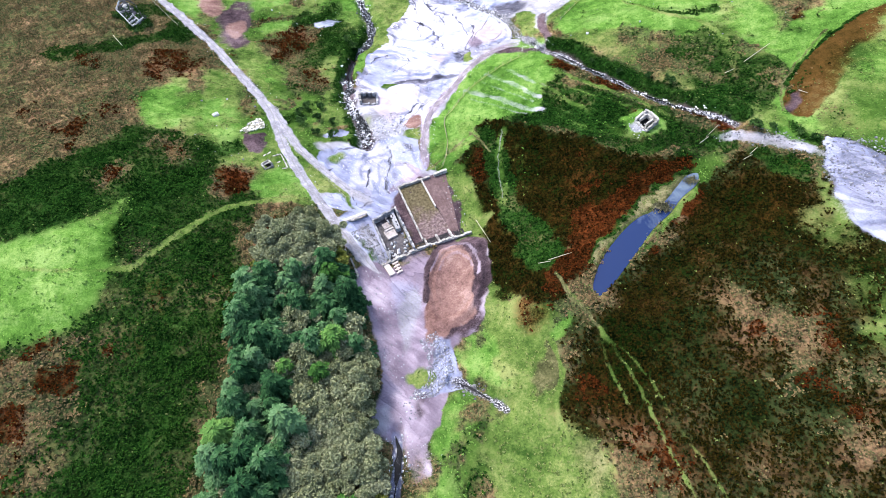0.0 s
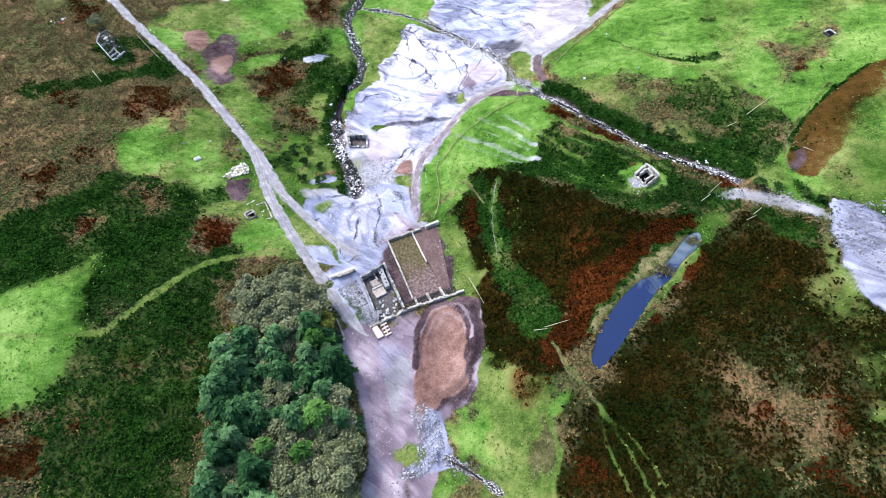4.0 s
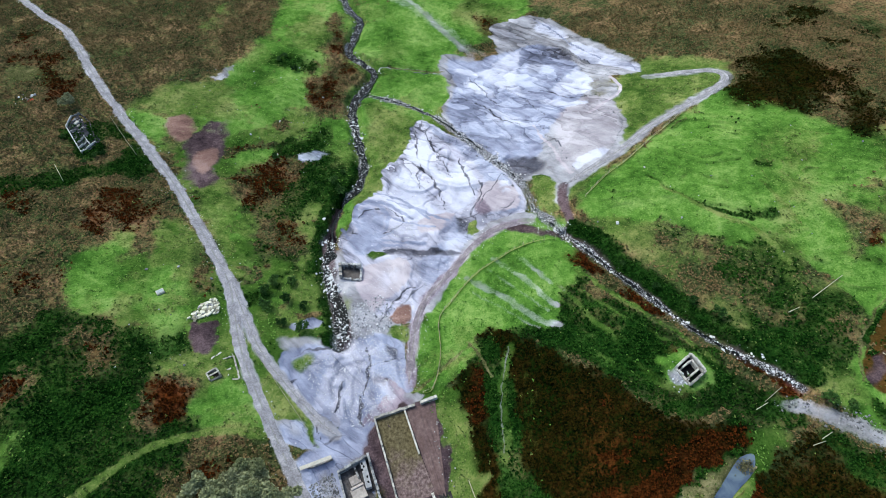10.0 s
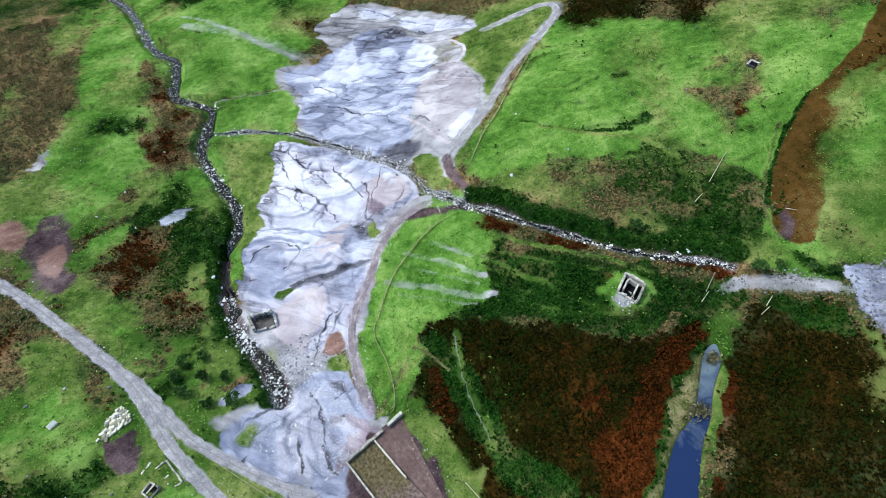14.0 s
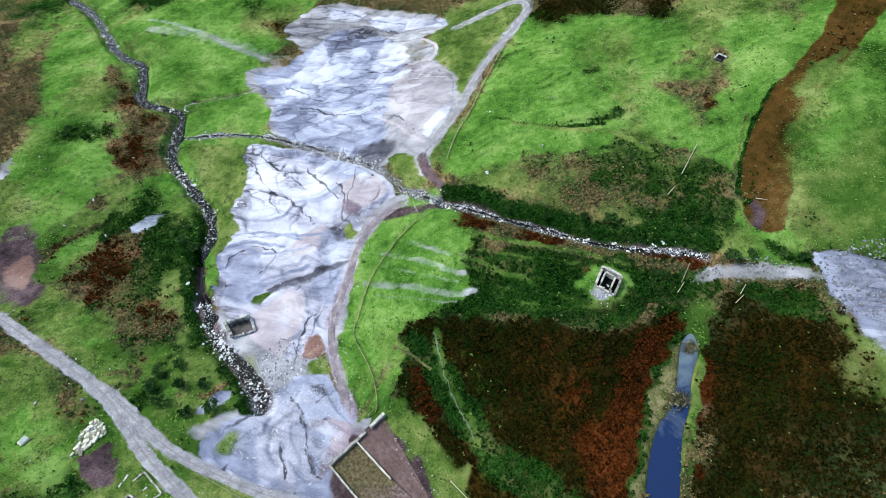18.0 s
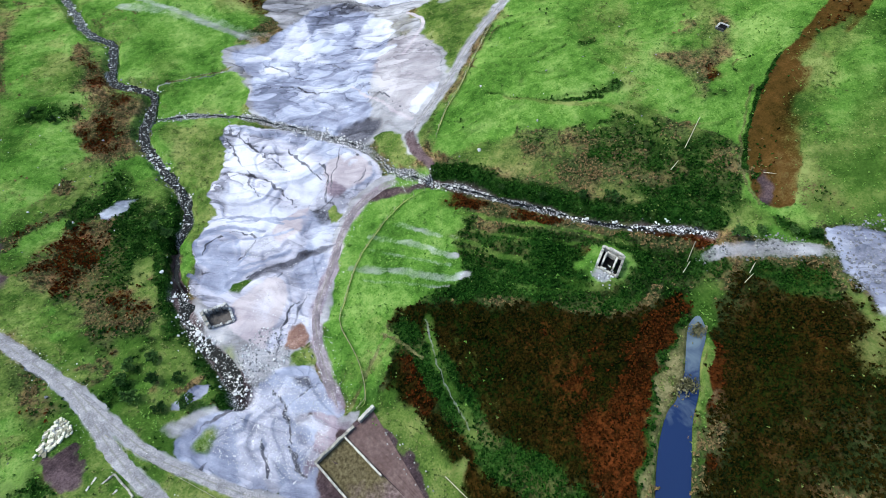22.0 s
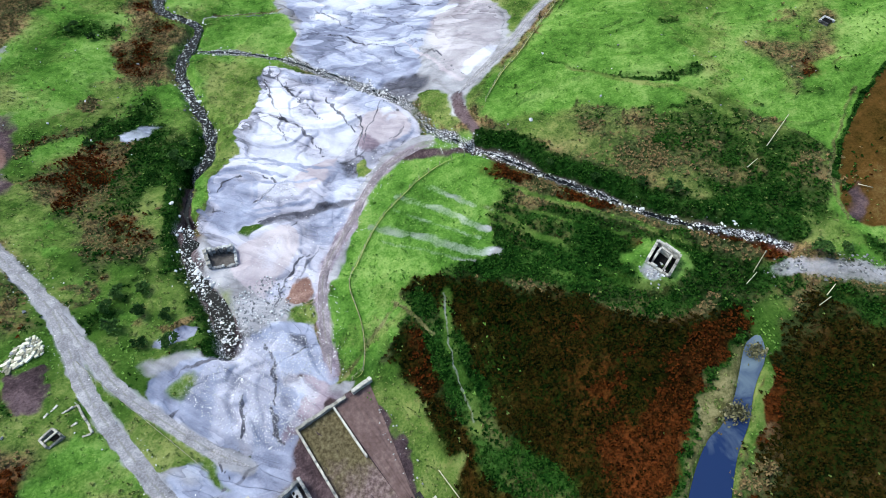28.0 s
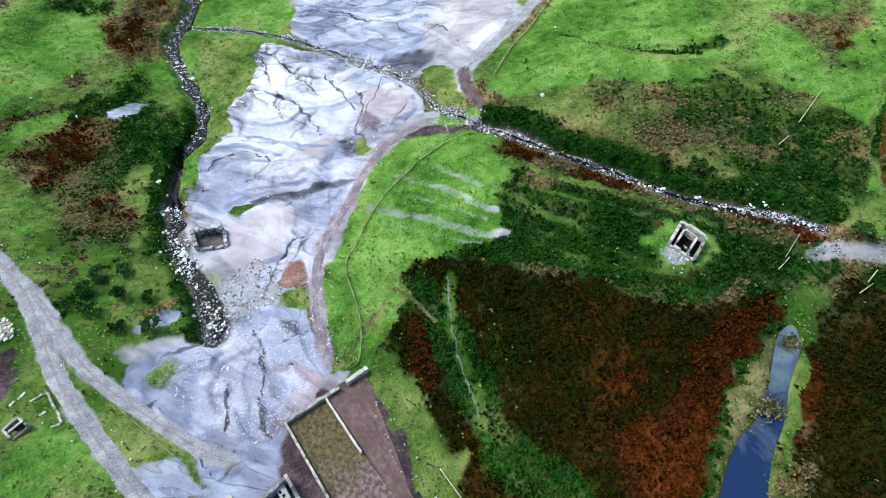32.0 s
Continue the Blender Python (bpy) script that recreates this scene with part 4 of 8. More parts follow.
patch("scree", 1.2, 1, [(-10.2, 64), (-8.1, 53), (-6.6, 45), (-3.3, 38.4), (-0.2, 39), (4.2, 34.7), (-0.1, 25.7), (-7.2, 29.1), (-11.1, 33.3), (-13.6, 41), (-14, 51.7), (-13.6, 59)])
patch("rush", 1.4, 0.4, [(-10.5, 52.3), (-7.5, 45.8), (-7.8, 37.5), (-11, 38.7), (-11.4, 45.8)])
patch("earth", 0.8, 0.9, [(3.1, 41.1), (6.1, 40), (4.9, 35.7), (1.8, 35.3), (-0.4, 37.4)])
patch("rush", 1, 0.8, [(1.4, 35.7), (4.6, 34.2), (3.9, 30.8), (0.1, 30.3), (-1, 32.9)])
patch("rill", 0.8, 0.9, [(-3.6, 33.7), (1, 31.8), (1.8, 28.7), (-0.2, 26.6), (-3.1, 29.3), (-4.6, 31.4)])
patch("slate", 0.8, 0.6, [(-2.9, 33.1), (0.7, 31.3), (0.3, 28.5), (-2.5, 30.3)])
# fan below the lower heap
patch("slate", 1, 1, [(-11.5, 33.2), (-3, 34.6), (1.7, 31.3), (1.6, 22.9), (3.2, 19.8), (-0.6, 16.9), (-6.8, 13.6), (-9.8, 11.6), (-17, 10.3), (-20.5, 10.4), (-26.6, 13.2), (-21, 18), (-24, 25.6), (-25.6, 30.2), (-23.7, 33.4), (-18.1, 34.1)])
patch("spoil", 2, 0.5, [(-10.2, 31.4), (-6, 30.4), (-7.7, 21.6), (-12.4, 16.4), (-16.6, 15), (-18.2, 21.1), (-14.6, 27.1)])
patch("white", 2, 0.6, [(-15.5, 16.2), (-11.9, 15.3), (-12.5, 13), (-16.1, 13.9)])
patch("white", 2, 0.4, [(-12.3, 23), (-9.9, 22.8), (-13.1, 16.8), (-16.3, 19.3)])
patch("rush", 1, 0.75, [(-23.2, 31.2), (-18.6, 31.1), (-16.4, 30.1), (-18.6, 27), (-22.3, 27.7)])
patch("peat", 0.8, 0.8, [(-5.9, 24.8), (-3.6, 23.6), (-2.2, 19.8), (0.8, 16.1), (-1.6, 16.5), (-4.7, 20.1)])
patch("pink", 0.8, 1, [(-3.1, 22.3), (-0.9, 21.1), (1.6, 15.7), (-1.6, 16.5), (-3.3, 19.3)])
patch("slate", 0.8, 1, [(-2.8, 32.1), (0.7, 31.3), (1.8, 26.1), (0.4, 23.5), (-2.4, 27.3)])
patch("rill", 0.7, 0.7, [(-2.7, 30.9), (0.4, 30.3), (0.8, 26), (-2.1, 28.3)])
patch("scree", 1, 0.8, [(-3.5, 18.5), (2.5, 18.1), (4.7, 16.9), (-2.1, 12.9), (-7.1, 12.8), (-7, 15.5)])
patch("pink", 1.2, 0.7, [(-7, 15.5), (-0.6, 16.9), (2.9, 16.9), (1.6, 15.7), (-3.5, 13.7), (-6.4, 12.5)])
patch("slate", 0.8, 1, [(-22.9, 39.7), (-17.7, 41), (-14.5, 39.5), (-16.5, 38), (-20.7, 38.2)])
patch("scree", 1.6, 0.6, [(-25.5, 37.5), (-15.4, 35.1), (-11.8, 32.2), (-18.3, 33.1), (-24.5, 32.8)])
patch("rush", 1, 1, [(-27.2, 28.9), (-24.4, 23.5), (-20.6, 20.4), (-17.8, 13.1), (-16.8, 11), (-19.2, 13), (-21.3, 16.4), (-27.9, 17.8), (-29.9, 22.9)])
patch("scree", 1.4, 0.6, [(-25.4, 16.7), (-21.4, 16), (-20, 12.5), (-22.7, 13)])
# yard and oval
patch("pink", 1, 1, [(-22.8, -7.7), (-16.1, -6.7), (-11.5, -10.3), (-0.2, -8), (9.6, -7.4), (10.4, -12.9), (6.6, -22.6), (3.2, -30.1), (-3.1, -30.7), (-5.5, -40.4), (-11.4, -50.3), (-20, -49.1), (-23.5, -43.7), (-18.9, -36.5), (-18.4, -28.9), (-19.2, -17.5)])
patch("slate", 2, 0.5, [(-15.8, -12.3), (-6.8, -13.3), (-7.1, -20.8), (-12.9, -30.4), (-16.8, -32), (-16.1, -21.2)])
patch("scree", 1.4, 0.45, [(-12.6, -16.2), (-6.5, -14.9), (-10, -28.5), (-16.1, -34.7)])
patch("slate", 1.2, 0.8, [(-22.4, 5.6), (-13.9, 6.6), (-8.3, 6.1), (-7.7, -4.7), (-13.6, -7.3), (-18.8, -6.9), (-21.1, 0.2)])
patch("rush", 0.7, 0.8, [(-19.5, 1.6), (-17.7, 0.3), (-15.6, -7.6), (-16.9, -7.3)])
patch("peat", 0.6, 0.9, [(-7.3, 11.6), (-3.9, 12.5), (-3.5, -4.3), (-5.7, -5.3)])
patch("peat", 0.5, 1, [(-5.9, 15.2), (7, 15.7), (5, -3.8), (-4.5, -5.7)])
patch("peat", 1, 0.9, [(-2.9, -7.9), (3.3, -4.9), (9.8, -6.6), (10.4, -12.9), (6.6, -22.6), (2.8, -29.3), (-3.1, -30.7), (-7.7, -29.2), (-7.1, -20.8)])
patch("earth", 0.9, 1, [(-1.6, -8.3), (4.8, -7.2), (6.6, -12.2), (5, -18.9), (2.9, -24.2), (3.4, -27.3), (-2.5, -28.1), (-7.1, -29.4), (-8.9, -26.1), (-5.9, -18.2)])
patch("earth", 0.6, 0.7, [(-8.6, -27.6), (-3.6, -27.8), (-4.1, -29.8), (-9.4, -31.4)])
patch("slate", 1, 1, [(-6.6, -29.6), (-3.5, -31.3), (-4.1, -37), (-2.8, -41.2), (-7.2, -42.3), (-12.2, -41.4), (-12.4, -39.5), (-8.5, -38.2), (-8.3, -34.4)])
patch("rush", 0.7, 1, [(-14.1, -36.6), (-11.9, -34.6), (-8.6, -35.6), (-8.9, -38.7), (-11.9, -39.9), (-14.4, -39)])
patch("peat", 1, 0.6, [(-16.5, -39.6), (-11.7, -41.6), (-13.2, -45.9), (-16.8, -44.3)])
patch("scree", 1.4, 0.6, [(-23.4, -42.6), (-17.1, -39.5), (-19.6, -47), (-23.4, -46)])
# about the mill
patch("slate", 1, 1, [(-22.4, 8.5), (-10.3, 12.6), (-6.1, 14.6), (-7.5, 8.9), (-8.1, 7.3), (-14.1, 6.2), (-14.5, 0), (-12.6, -7.1), (-14.7, -7.7), (-18.9, -0.1), (-19.6, 4.4), (-21, 6)])
patch("pink", 1.2, 0.8, [(-9.8, 12.5), (-6.1, 14.6), (-0.4, 16.2), (0.8, 18.6), (-2.7, 19), (-7.6, 16)])
patch("peat", 0.8, 0.95, [(-7.3, 12.4), (-5.8, 13.5), (-4.9, 1.3), (-2.6, -4), (-6, -5.3), (-6.9, -0.8), (-8.2, 6.7)])
patch("scree", 1.2, 0.6, [(-19.1, 4.3), (-14.6, 5.8), (-12.5, -6.4), (-14, -7.6)])
patch("turf", 0.8, 0.9, [(-18.8, 2.1), (-17.2, 0.9), (-14.4, -6), (-15.3, -7.6), (-16.7, -4.7), (-18.7, -0.1)])
patch("peat", 1, 0.8, [(-6.6, -3.9), (-2.5, -3.7), (3.7, -1.8), (4, -4.1), (-5.8, -5.9)])
patch("pink", 1, 0.5, [(-11, -6.2), (-4.5, -6.2), (-3, -6.1), (-3.6, -9.2), (-9.9, -9.5)])
# below the hill track
patch("peat", 0.9, 0.85, [(-42.9, 42.4), (-37.9, 41.2), (-37.2, 34.2), (-40.3, 33), (-42.7, 36.1)])
patch("earth", 2, 0.7, [(-58, 116.5), (-50.4, 120.1), (-48.4, 110.1), (-50.4, 106.1), (-54.2, 107.2)])
patch("peat", 2, 0.75, [(-50.4, 106.1), (-45.5, 115.6), (-39.6, 117.2), (-38.9, 106.5), (-42.5, 96.2), (-43.6, 88.8), (-48.5, 88.2), (-50.7, 98.4)])
patch("earth", 1.2, 0.6, [(-49.4, 101), (-41.3, 106.4), (-41.8, 97.4), (-46.6, 91.1)])
patch("slate", 1.4, 0.4, [(-19.5, 102.1), (-16, 104.5), (-10.2, 102.4), (-12.1, 99.5), (-16.5, 97.4), (-19.2, 98.2)])
patch("scree", 1, 0.55, [(-46.3, 138.1), (-42.9, 142.3), (-37.6, 147.2), (-40.2, 139.2), (-43.6, 136.9)])
patch("rush", 6, 0.6, [(58.7, 45.2), (69.2, 36.6), (77, 34.6), (83.4, 29.5), (86.9, 20), (92.5, 14.9), (83.1, 4.7), (77.4, 6.2), (69, 18.8), (60.9, 34.1)])
patch("fern", 5, 0.45, [(75.9, 33.4), (80.7, 29.9), (79.9, 22.4), (87.2, 15.8), (86.3, 9.1), (80.5, 3.6), (74.3, 8.9), (70.8, 19.1), (72.2, 27.4)])
patch("heath", 5, 0.5, [(63.9, 39.7), (71.7, 32.1), (69.3, 24.2), (68.2, 19.6), (64, 23.3), (60.9, 34.1)])
patch("heath", 4, 0.5, [(84, 18.7), (91.7, 12.7), (84.5, 5.3), (80.8, 6.7), (79.8, 13)])
patch("rust", 4, 0.35, [(83.8, 16.9), (89.3, 12), (83.7, 6), (80.7, 9.5)])
patch("rust", 2.5, 0.5, [(42.8, 45.1), (49.5, 37.1), (54.7, 28.1), (55.9, 22.4), (49.2, 28.6), (43.4, 37), (42, 41.6)])
patch("rust", 2.5, 0.5, [(59.6, 16.5), (65.8, 9.1), (71.5, 3.2), (73.4, -0.6), (71.7, -1.1), (66.5, 5.2), (60.4, 12.4)])
patch("rust", 4, 0.3, [(50.1, 20.6), (55.1, 16.2), (53.9, 13.1), (48.6, 16.9)])
patch("heath", 3, 0.5, [(42.6, 35.9), (50.5, 26.5), (58, 17.9), (60.8, 11.3), (53.9, 18.1), (45.3, 29.4)])
patch("rust", 4, 0.4, [(71.8, -5.3), (78.4, -12.1), (79.8, -17.6), (75.4, -18.1), (71.8, -11.7)])
patch("grass", 3, 0.5, [(114.6, 14.9), (130.2, 18.2), (123.7, 5.5), (109.3, -0.9), (101.9, 0.4), (104.1, 6.1)])
patch("rush", 2, 0.5, [(78, 4), (84.7, -1.7), (81.5, -7.1), (77.1, -4.8), (73.7, -1.7)])
patch("fern", 9, 0.5, [(65.8, 40.1), (77.5, 35.2), (83.8, 28.1), (87.4, 17.5), (90.8, 12.6), (83.1, 4.7), (77.4, 6.2), (69, 18.8), (61.7, 31.3)])
patch("heath", 7, 0.45, [(58.8, 47.5), (71.1, 37), (74.2, 29.7), (78.9, 21.3), (74.8, 15.5), (67.8, 20.8), (60.1, 34.9)])
patch("rush", 3, 0.4, [(112.6, 14.6), (128.8, 19.7), (140.3, 17.9), (122.4, 6.9), (112.4, 4.1), (101.9, 0.4), (90.7, -5.3), (88.6, -3.4)])
patch("fern", 5, 0.4, [(46.8, 196.8), (61.4, 179.6), (49.1, 163.2), (39.5, 172.6)])
FORD = [*FORD, TRACK_UPPER[0], TRACK_UPPER[1]]
TRACK_WEST = [(-126, 212), (-113, 190), (-102, 176), *TRACK_WEST]
STREAM_MID = [*STREAM_MID, STREAM_EAST[0]]
STREAM_LOW, CLEFT, STREAM_HIGH = STREAM_MAIN[:5], STREAM_MAIN[4:7], STREAM_MAIN[6:]
FAN = [(-22, 24), (-18, 18), (-14, 15), (-10, 13), (-6, 15), (-2, 18), (0, 25)]


def rim(scale, first, last):
    """A line along the oval bank, between two angles."""
    c, s = math.cos(radians(66)), math.sin(radians(66))
    pts = [(11.5 * scale * math.cos(radians(a)), 6.2 * scale * math.sin(radians(a))) for a in range(first, last + 1, 15)]
    return [(1.0 + u * c - v * s, -16.5 + u * s + v * c) for u, v in pts]


# Trodden and washed lines, and bank shade painted as strips: kind, half width, strength, line
STRIPS = [
    ("scree", 1.5, 0.9, TRACK_WEST), ("scree", 1.3, 0.9, TRACK_FORK), ("pink", 2.6, 0.7, TRACK_SOUTH), ("pink", 1.8, 0.5, TRACK_NORTH[:-2]), ("scree", 2.0, 0.6, TRACK_UPPER), *(("spoil", 1.4, 0.42, [(-10.5, 34), (0.5 * x - 5.5, 0.5 * y + 17.5), (x, y)]) for x, y in FAN), ("peat", 1.1, 0.8, rim(1.04, -105, 120)), ("pink", 0.5, 0.5, rim(0.86, -80, 95)), ("peat", 0.5, 0.5, rim(0.74, -70, 85)), ("pink", 0.45, 0.45, rim(0.62, -60, 75)), ("scree", 1.4, 0.3, TIP_STRIP), ("rush", 0.7, 0.4, [*POND_RING, POND_RING[0]]), ("peat", 1.4, 0.7, FORD), ("rill", 0.34, 0.6, LOOP),
    # Offset dark fern strips: the shadow on two stream banks, put into the cover.
    ("fern", 2.4, 0.9, [(x + 1.7, y + 1.7) for x, y in STREAM_EAST]), ("fern", 2.2, 0.5, [(x - 2.4, y) for x, y in STREAM_MAIN[:9]]),
    ("rush", 0.9, 0.8, PATH_HILL), ("rush", 0.7, 0.5, PATH_HILL_WEST), ("rush", 0.7, 0.5, PATH_BANK), ("rush", 0.7, 0.5, PATH_YARD),
    ("scree", 1.3, 0.35, SAND_NORTH), ("cobble", 2.2, 0.5, STREAM_LOW), ("peat", 2.0, 0.5, STREAM_LOW), ("peat", 1.1, 0.8, CLEFT), ("cobble", 1.5, 0.6, STREAM_HIGH), ("cobble", 1.3, 0.65, STREAM_MID), ("peat", 1.6, 0.5, STREAM_EAST), ("cobble", 0.7, 0.6, STREAM_EAST), ("cobble", 1.0, 0.6, STREAM_SOUTH),
    ("slate", 1.2, 0.7, GULLY_SOUTH), ("scree", 0.5, 0.5, GULLY_NORTH),
]


def strip(kind, half, strength, line):
    STRIPS.append((kind, half, strength, line))


strip("turf", 1.3, 0.42, [(24.5, 23.3), (21.3, 17.5), (20, 11.7), (19.3, 4.4), (17.3, 0.8)])
strip("scree", 0.25, 0.3, [(24, 23.5), (21.4, 17.2), (19.7, 11.9), (18.7, 5.6), (17.7, 1.6)])
strip("rush", 0.5, 0.42, [(21, -26.7), (22.9, -34.3), (24.2, -38.4)])
strip("straw", 0.4, 0.8, [(21, -25.1), (21.6, -31.3), (23.5, -35.8), (24.6, -39.7)])
strip("rush", 0.5, 0.42, [(24.6, -39.7), (26.5, -45.9), (27.5, -58.5), (28, -70.4), (28.3, -77.5)])
strip("rush", 0.5, 0.42, [(24.6, -39.7), (29, -47.9), (30.1, -57.2), (32, -69.8), (32.9, -75.4)])
strip("rush", 0.5, 0.42, [(24.7, -40.3), (23.7, -46.1), (23.9, -55.1)])
strip("scree", 0.9, 0.42, [(26.6, 47.4), (30.7, 41.9), (34.2, 34.3), (36.5, 29.5)])
strip("scree", 1.1, 0.44, [(19.4, 44.1), (26, 35.8), (30.2, 29.4), (35.8, 24.6)])
strip("scree", 0.7, 0.4, [(31.9, 45.7), (36.6, 37.2), (39.3, 32.8)])
strip("straw", 0.5, 0.5, [(3.6, 18.6), (8.3, 21.1), (13.6, 24.6), (16.4, 26.3)])
strip("straw", 0.4, 0.5, [(15.8, 27.3), (17.8, 23), (19, 17.6)])
strip("rill", 0.34, 0.77, [(17.5, 109.9), (16.9, 103.8), (15.6, 95.7), (16.4, 86.7), (13.5, 84.4), (13.7, 78.3)])
strip("rill", 0.34, 0.77, [(20, 112), (19.7, 100.2), (22, 87.1), (23, 79.2)])
strip("rill", 0.34, 0.77, [(6.5, 91.3), (11.6, 91.2), (15.3, 88.1), (18.1, 79.9), (19.1, 75.5), (19.1, 69.3)])
strip("rill", 0.34, 0.68, [(27.2, 89.7), (27.1, 83), (27.3, 71.4)])
strip("rill", 0.34, 0.68, [(29.9, 75.5), (28.7, 67.9), (24.9, 64.8), (25.8, 60.8)])
strip("slate", 0.42, 0.9, [(0.9, 81), (6.9, 78.2), (12.6, 70), (19.3, 64.1)])
strip("slate", 0.42, 0.8, [(-5.9, 70.8), (-2.8, 64.4), (3.6, 62.1), (12.3, 58)])
strip("slate", 0.42, 0.9, [(-4.6, 76.6), (-0.6, 78.7), (5.3, 74.8), (9.8, 67.8)])
strip("slate", 0.42, 0.8, [(-5.7, 73), (-4, 66.7), (-0.1, 63.8), (4.2, 64.9)])
strip("rill", 0.34, 0.59, [(36.7, 74.7), (30.7, 71.1), (28.2, 65.8)])
strip("rill", 0.34, 0.59, [(37.4, 70.3), (36, 63), (32.3, 62.7)])
strip("silt", 0.42, 0.9, [(33.5, 69.9), (36.1, 69.7), (37.1, 66.8), (36.5, 63.8)])
strip("rill", 0.36, 0.77, [(8.5, 45.1), (4.8, 45.1), (0.9, 41.4), (-2.6, 36)])
strip("rill", 0.34, 0.59, [(9.7, 45.8), (5.4, 42.5), (3.6, 40.6)])
strip("rill", 0.4, 0.77, [(-11.7, 23.7), (-13.5, 19.7), (-14.9, 17.2)])
strip("rill", 0.44, 0.68, [(-9, 20.4), (-9.5, 16.8), (-8.6, 13.2)])
strip("rill", 0.34, 0.59, [(-22.4, 31.8), (-16, 32.1), (-10.2, 31.4)])
strip("rill", 0.34, 0.59, [(-21, 26.2), (-24.2, 24.3)])
strip("rill", 0.34, 0.59, [(-6, 30.4), (-5.9, 24.8), (-8.5, 20.1)])
strip("rill", 0.34, 0.51, [(1, 26.5), (-4.3, 27.2), (-6.6, 25.2)])
strip("rill", 0.34, 0.51, [(-18.9, 11.2), (-13.6, 11.9), (-10.5, 12)])
strip("rill", 0.34, 0.59, [(32.9, 119.5), (39.8, 109.1), (45, 95.4), (50.8, 91.7)])
strip("rill", 0.34, 0.59, [(42.7, 120.2), (50.5, 114.1), (52.7, 103.2), (54.5, 92.7)])
strip("rill", 0.34, 0.51, [(59.2, 144.3), (66.8, 135.5), (72.3, 122.5), (77.7, 107.7)])
strip("rill", 0.34, 0.59, [(58.3, 156.5), (63.4, 144.2), (71.9, 132.5), (76.1, 117.6), (83.7, 105.1)])
strip("slate", 0.42, 0.8, [(68.3, 153.8), (72.1, 145.6), (75.4, 131.1), (80.6, 119.5)])
strip("rill", 0.34, 0.51, [(50.3, 90.3), (53.4, 80), (53.2, 70.7)])
strip("silt", 0.42, 0.7, [(49.4, 92.7), (51.2, 78.4), (52.2, 67.8)])
strip("silt", 0.5, 0.8, [(77.7, 107.7), (78.9, 98.2), (72.4, 95.1), (66.1, 92)])
strip("rill", 0.34, 0.42, [(71.2, 92.1), (71.5, 81.2), (65.8, 75.2)])
strip("rill", 0.34, 0.68, [(12.5, 141.1), (22.7, 136.6), (31.2, 132.7)])
strip("straw", 0.35, 0.8, [(13.2, 141.9), (23.1, 137.7), (31.6, 133.8)])
strip("fern", 0.6, 0.7, [(68.4, 58.6), (71.8, 50.2), (76, 43.4), (83, 37.9)])
strip("rush", 0.7, 0.6, [(69.1, 55.2), (75.5, 42.9), (83.7, 33.5), (84.2, 25.9)])
strip("fern", 0.4, 0.5, [(65.4, 63.7), (66.3, 56.2)])
strip("rush", 0.5, 0.6, [(90, 48.1), (91, 40.3), (91.5, 34)])
strip("fern", 0.35, 0.45, [(56.6, 60.7), (59.5, 54.5), (63.7, 51.2)])
strip("rush", 0.5, 0.42, [(14.6, -35.6), (16.5, -43.4), (11.7, -50.9), (11.8, -59.6)])
strip("rush", 0.5, 0.4, [(42.9, 37), (49.5, 26.3), (56.4, 17.1), (60.9, 9.3)])
strip("turf", 0.8, 0.42, [(38.2, 35.2), (43.4, 23.1), (48.1, 8.9), (54.5, 3.3)])
strip("rill", 0.4, 0.68, [(-26.4, 29.6), (-23.6, 23.6), (-18.7, 18.6), (-16.8, 12.6)])
strip("straw", 0.4, 0.5, [(105.9, 18.6), (95.1, 11.9), (87.1, 5.7), (83.9, -1.2)])
strip("fern", 0.5, 0.8, [(116.7, 20), (108.5, 18), (99.8, 13.5), (93.3, 9.5), (88.8, 5.9)])
strip("scree", 0.6, 0.38, [(25.3, 44.5), (29.5, 36.3), (34.6, 29)])
strip("scree", 0.5, 0.36, [(19.6, 39.8), (25.9, 31.7), (31.7, 25.6)])
strip("turf", 0.6, 0.42, [(42.1, 38), (50, 26.9), (59, 13.5)])
strip("turf", 0.5, 0.36, [(40.5, 34.1), (47.5, 24.2), (54.5, 15.2)])
strip("turf", 0.6, 0.36, [(36.7, 32.5), (43.1, 22.7), (48.4, 15.3)])
strip("rush", 0.5, 0.3, [(37.1, 26.5), (42.6, 18.9), (49.1, 9.9)])
strip("turf", 0.5, 0.36, [(36.6, 22.4), (43.8, 12.2), (52.3, 4.2)])
strip("rush", 0.4, 0.4, [(60.1, 11.6), (62.4, 7.8), (63.2, 2.6)])
strip("slate", 0.6, 0.8, [(-4.6, 76.6), (-1.9, 78.3), (2.4, 75.5), (3.8, 70.2), (2, 65), (-2.5, 65.1), (-5.4, 70.3), (-4.6, 76.6)])
strip("slate", 0.5, 0.8, [(-8.8, 69.1), (-6.2, 63.4), (-1.2, 61.6), (5.6, 59.9)])
strip("rill", 0.4, 0.75, [(0.8, 59.5), (8.8, 57.4), (16.5, 54.2), (21.2, 51.4)])
strip("slate", 0.4, 0.8, [(2.2, 71.9), (7.7, 67), (15.3, 62.9)])
strip("slate", 0.4, 0.7, [(4.1, 77.5), (9.6, 73.7), (14.2, 66.8)])
strip("rill", 0.34, 0.6, [(38.6, 127.5), (42.3, 111.4), (47.3, 103)])
strip("rill", 0.34, 0.6, [(41.4, 101.2), (50.3, 95.6), (52.1, 85.7)])
strip("rill", 0.34, 0.6, [(56.3, 114.5), (62.1, 104.6), (70.8, 99.5)])
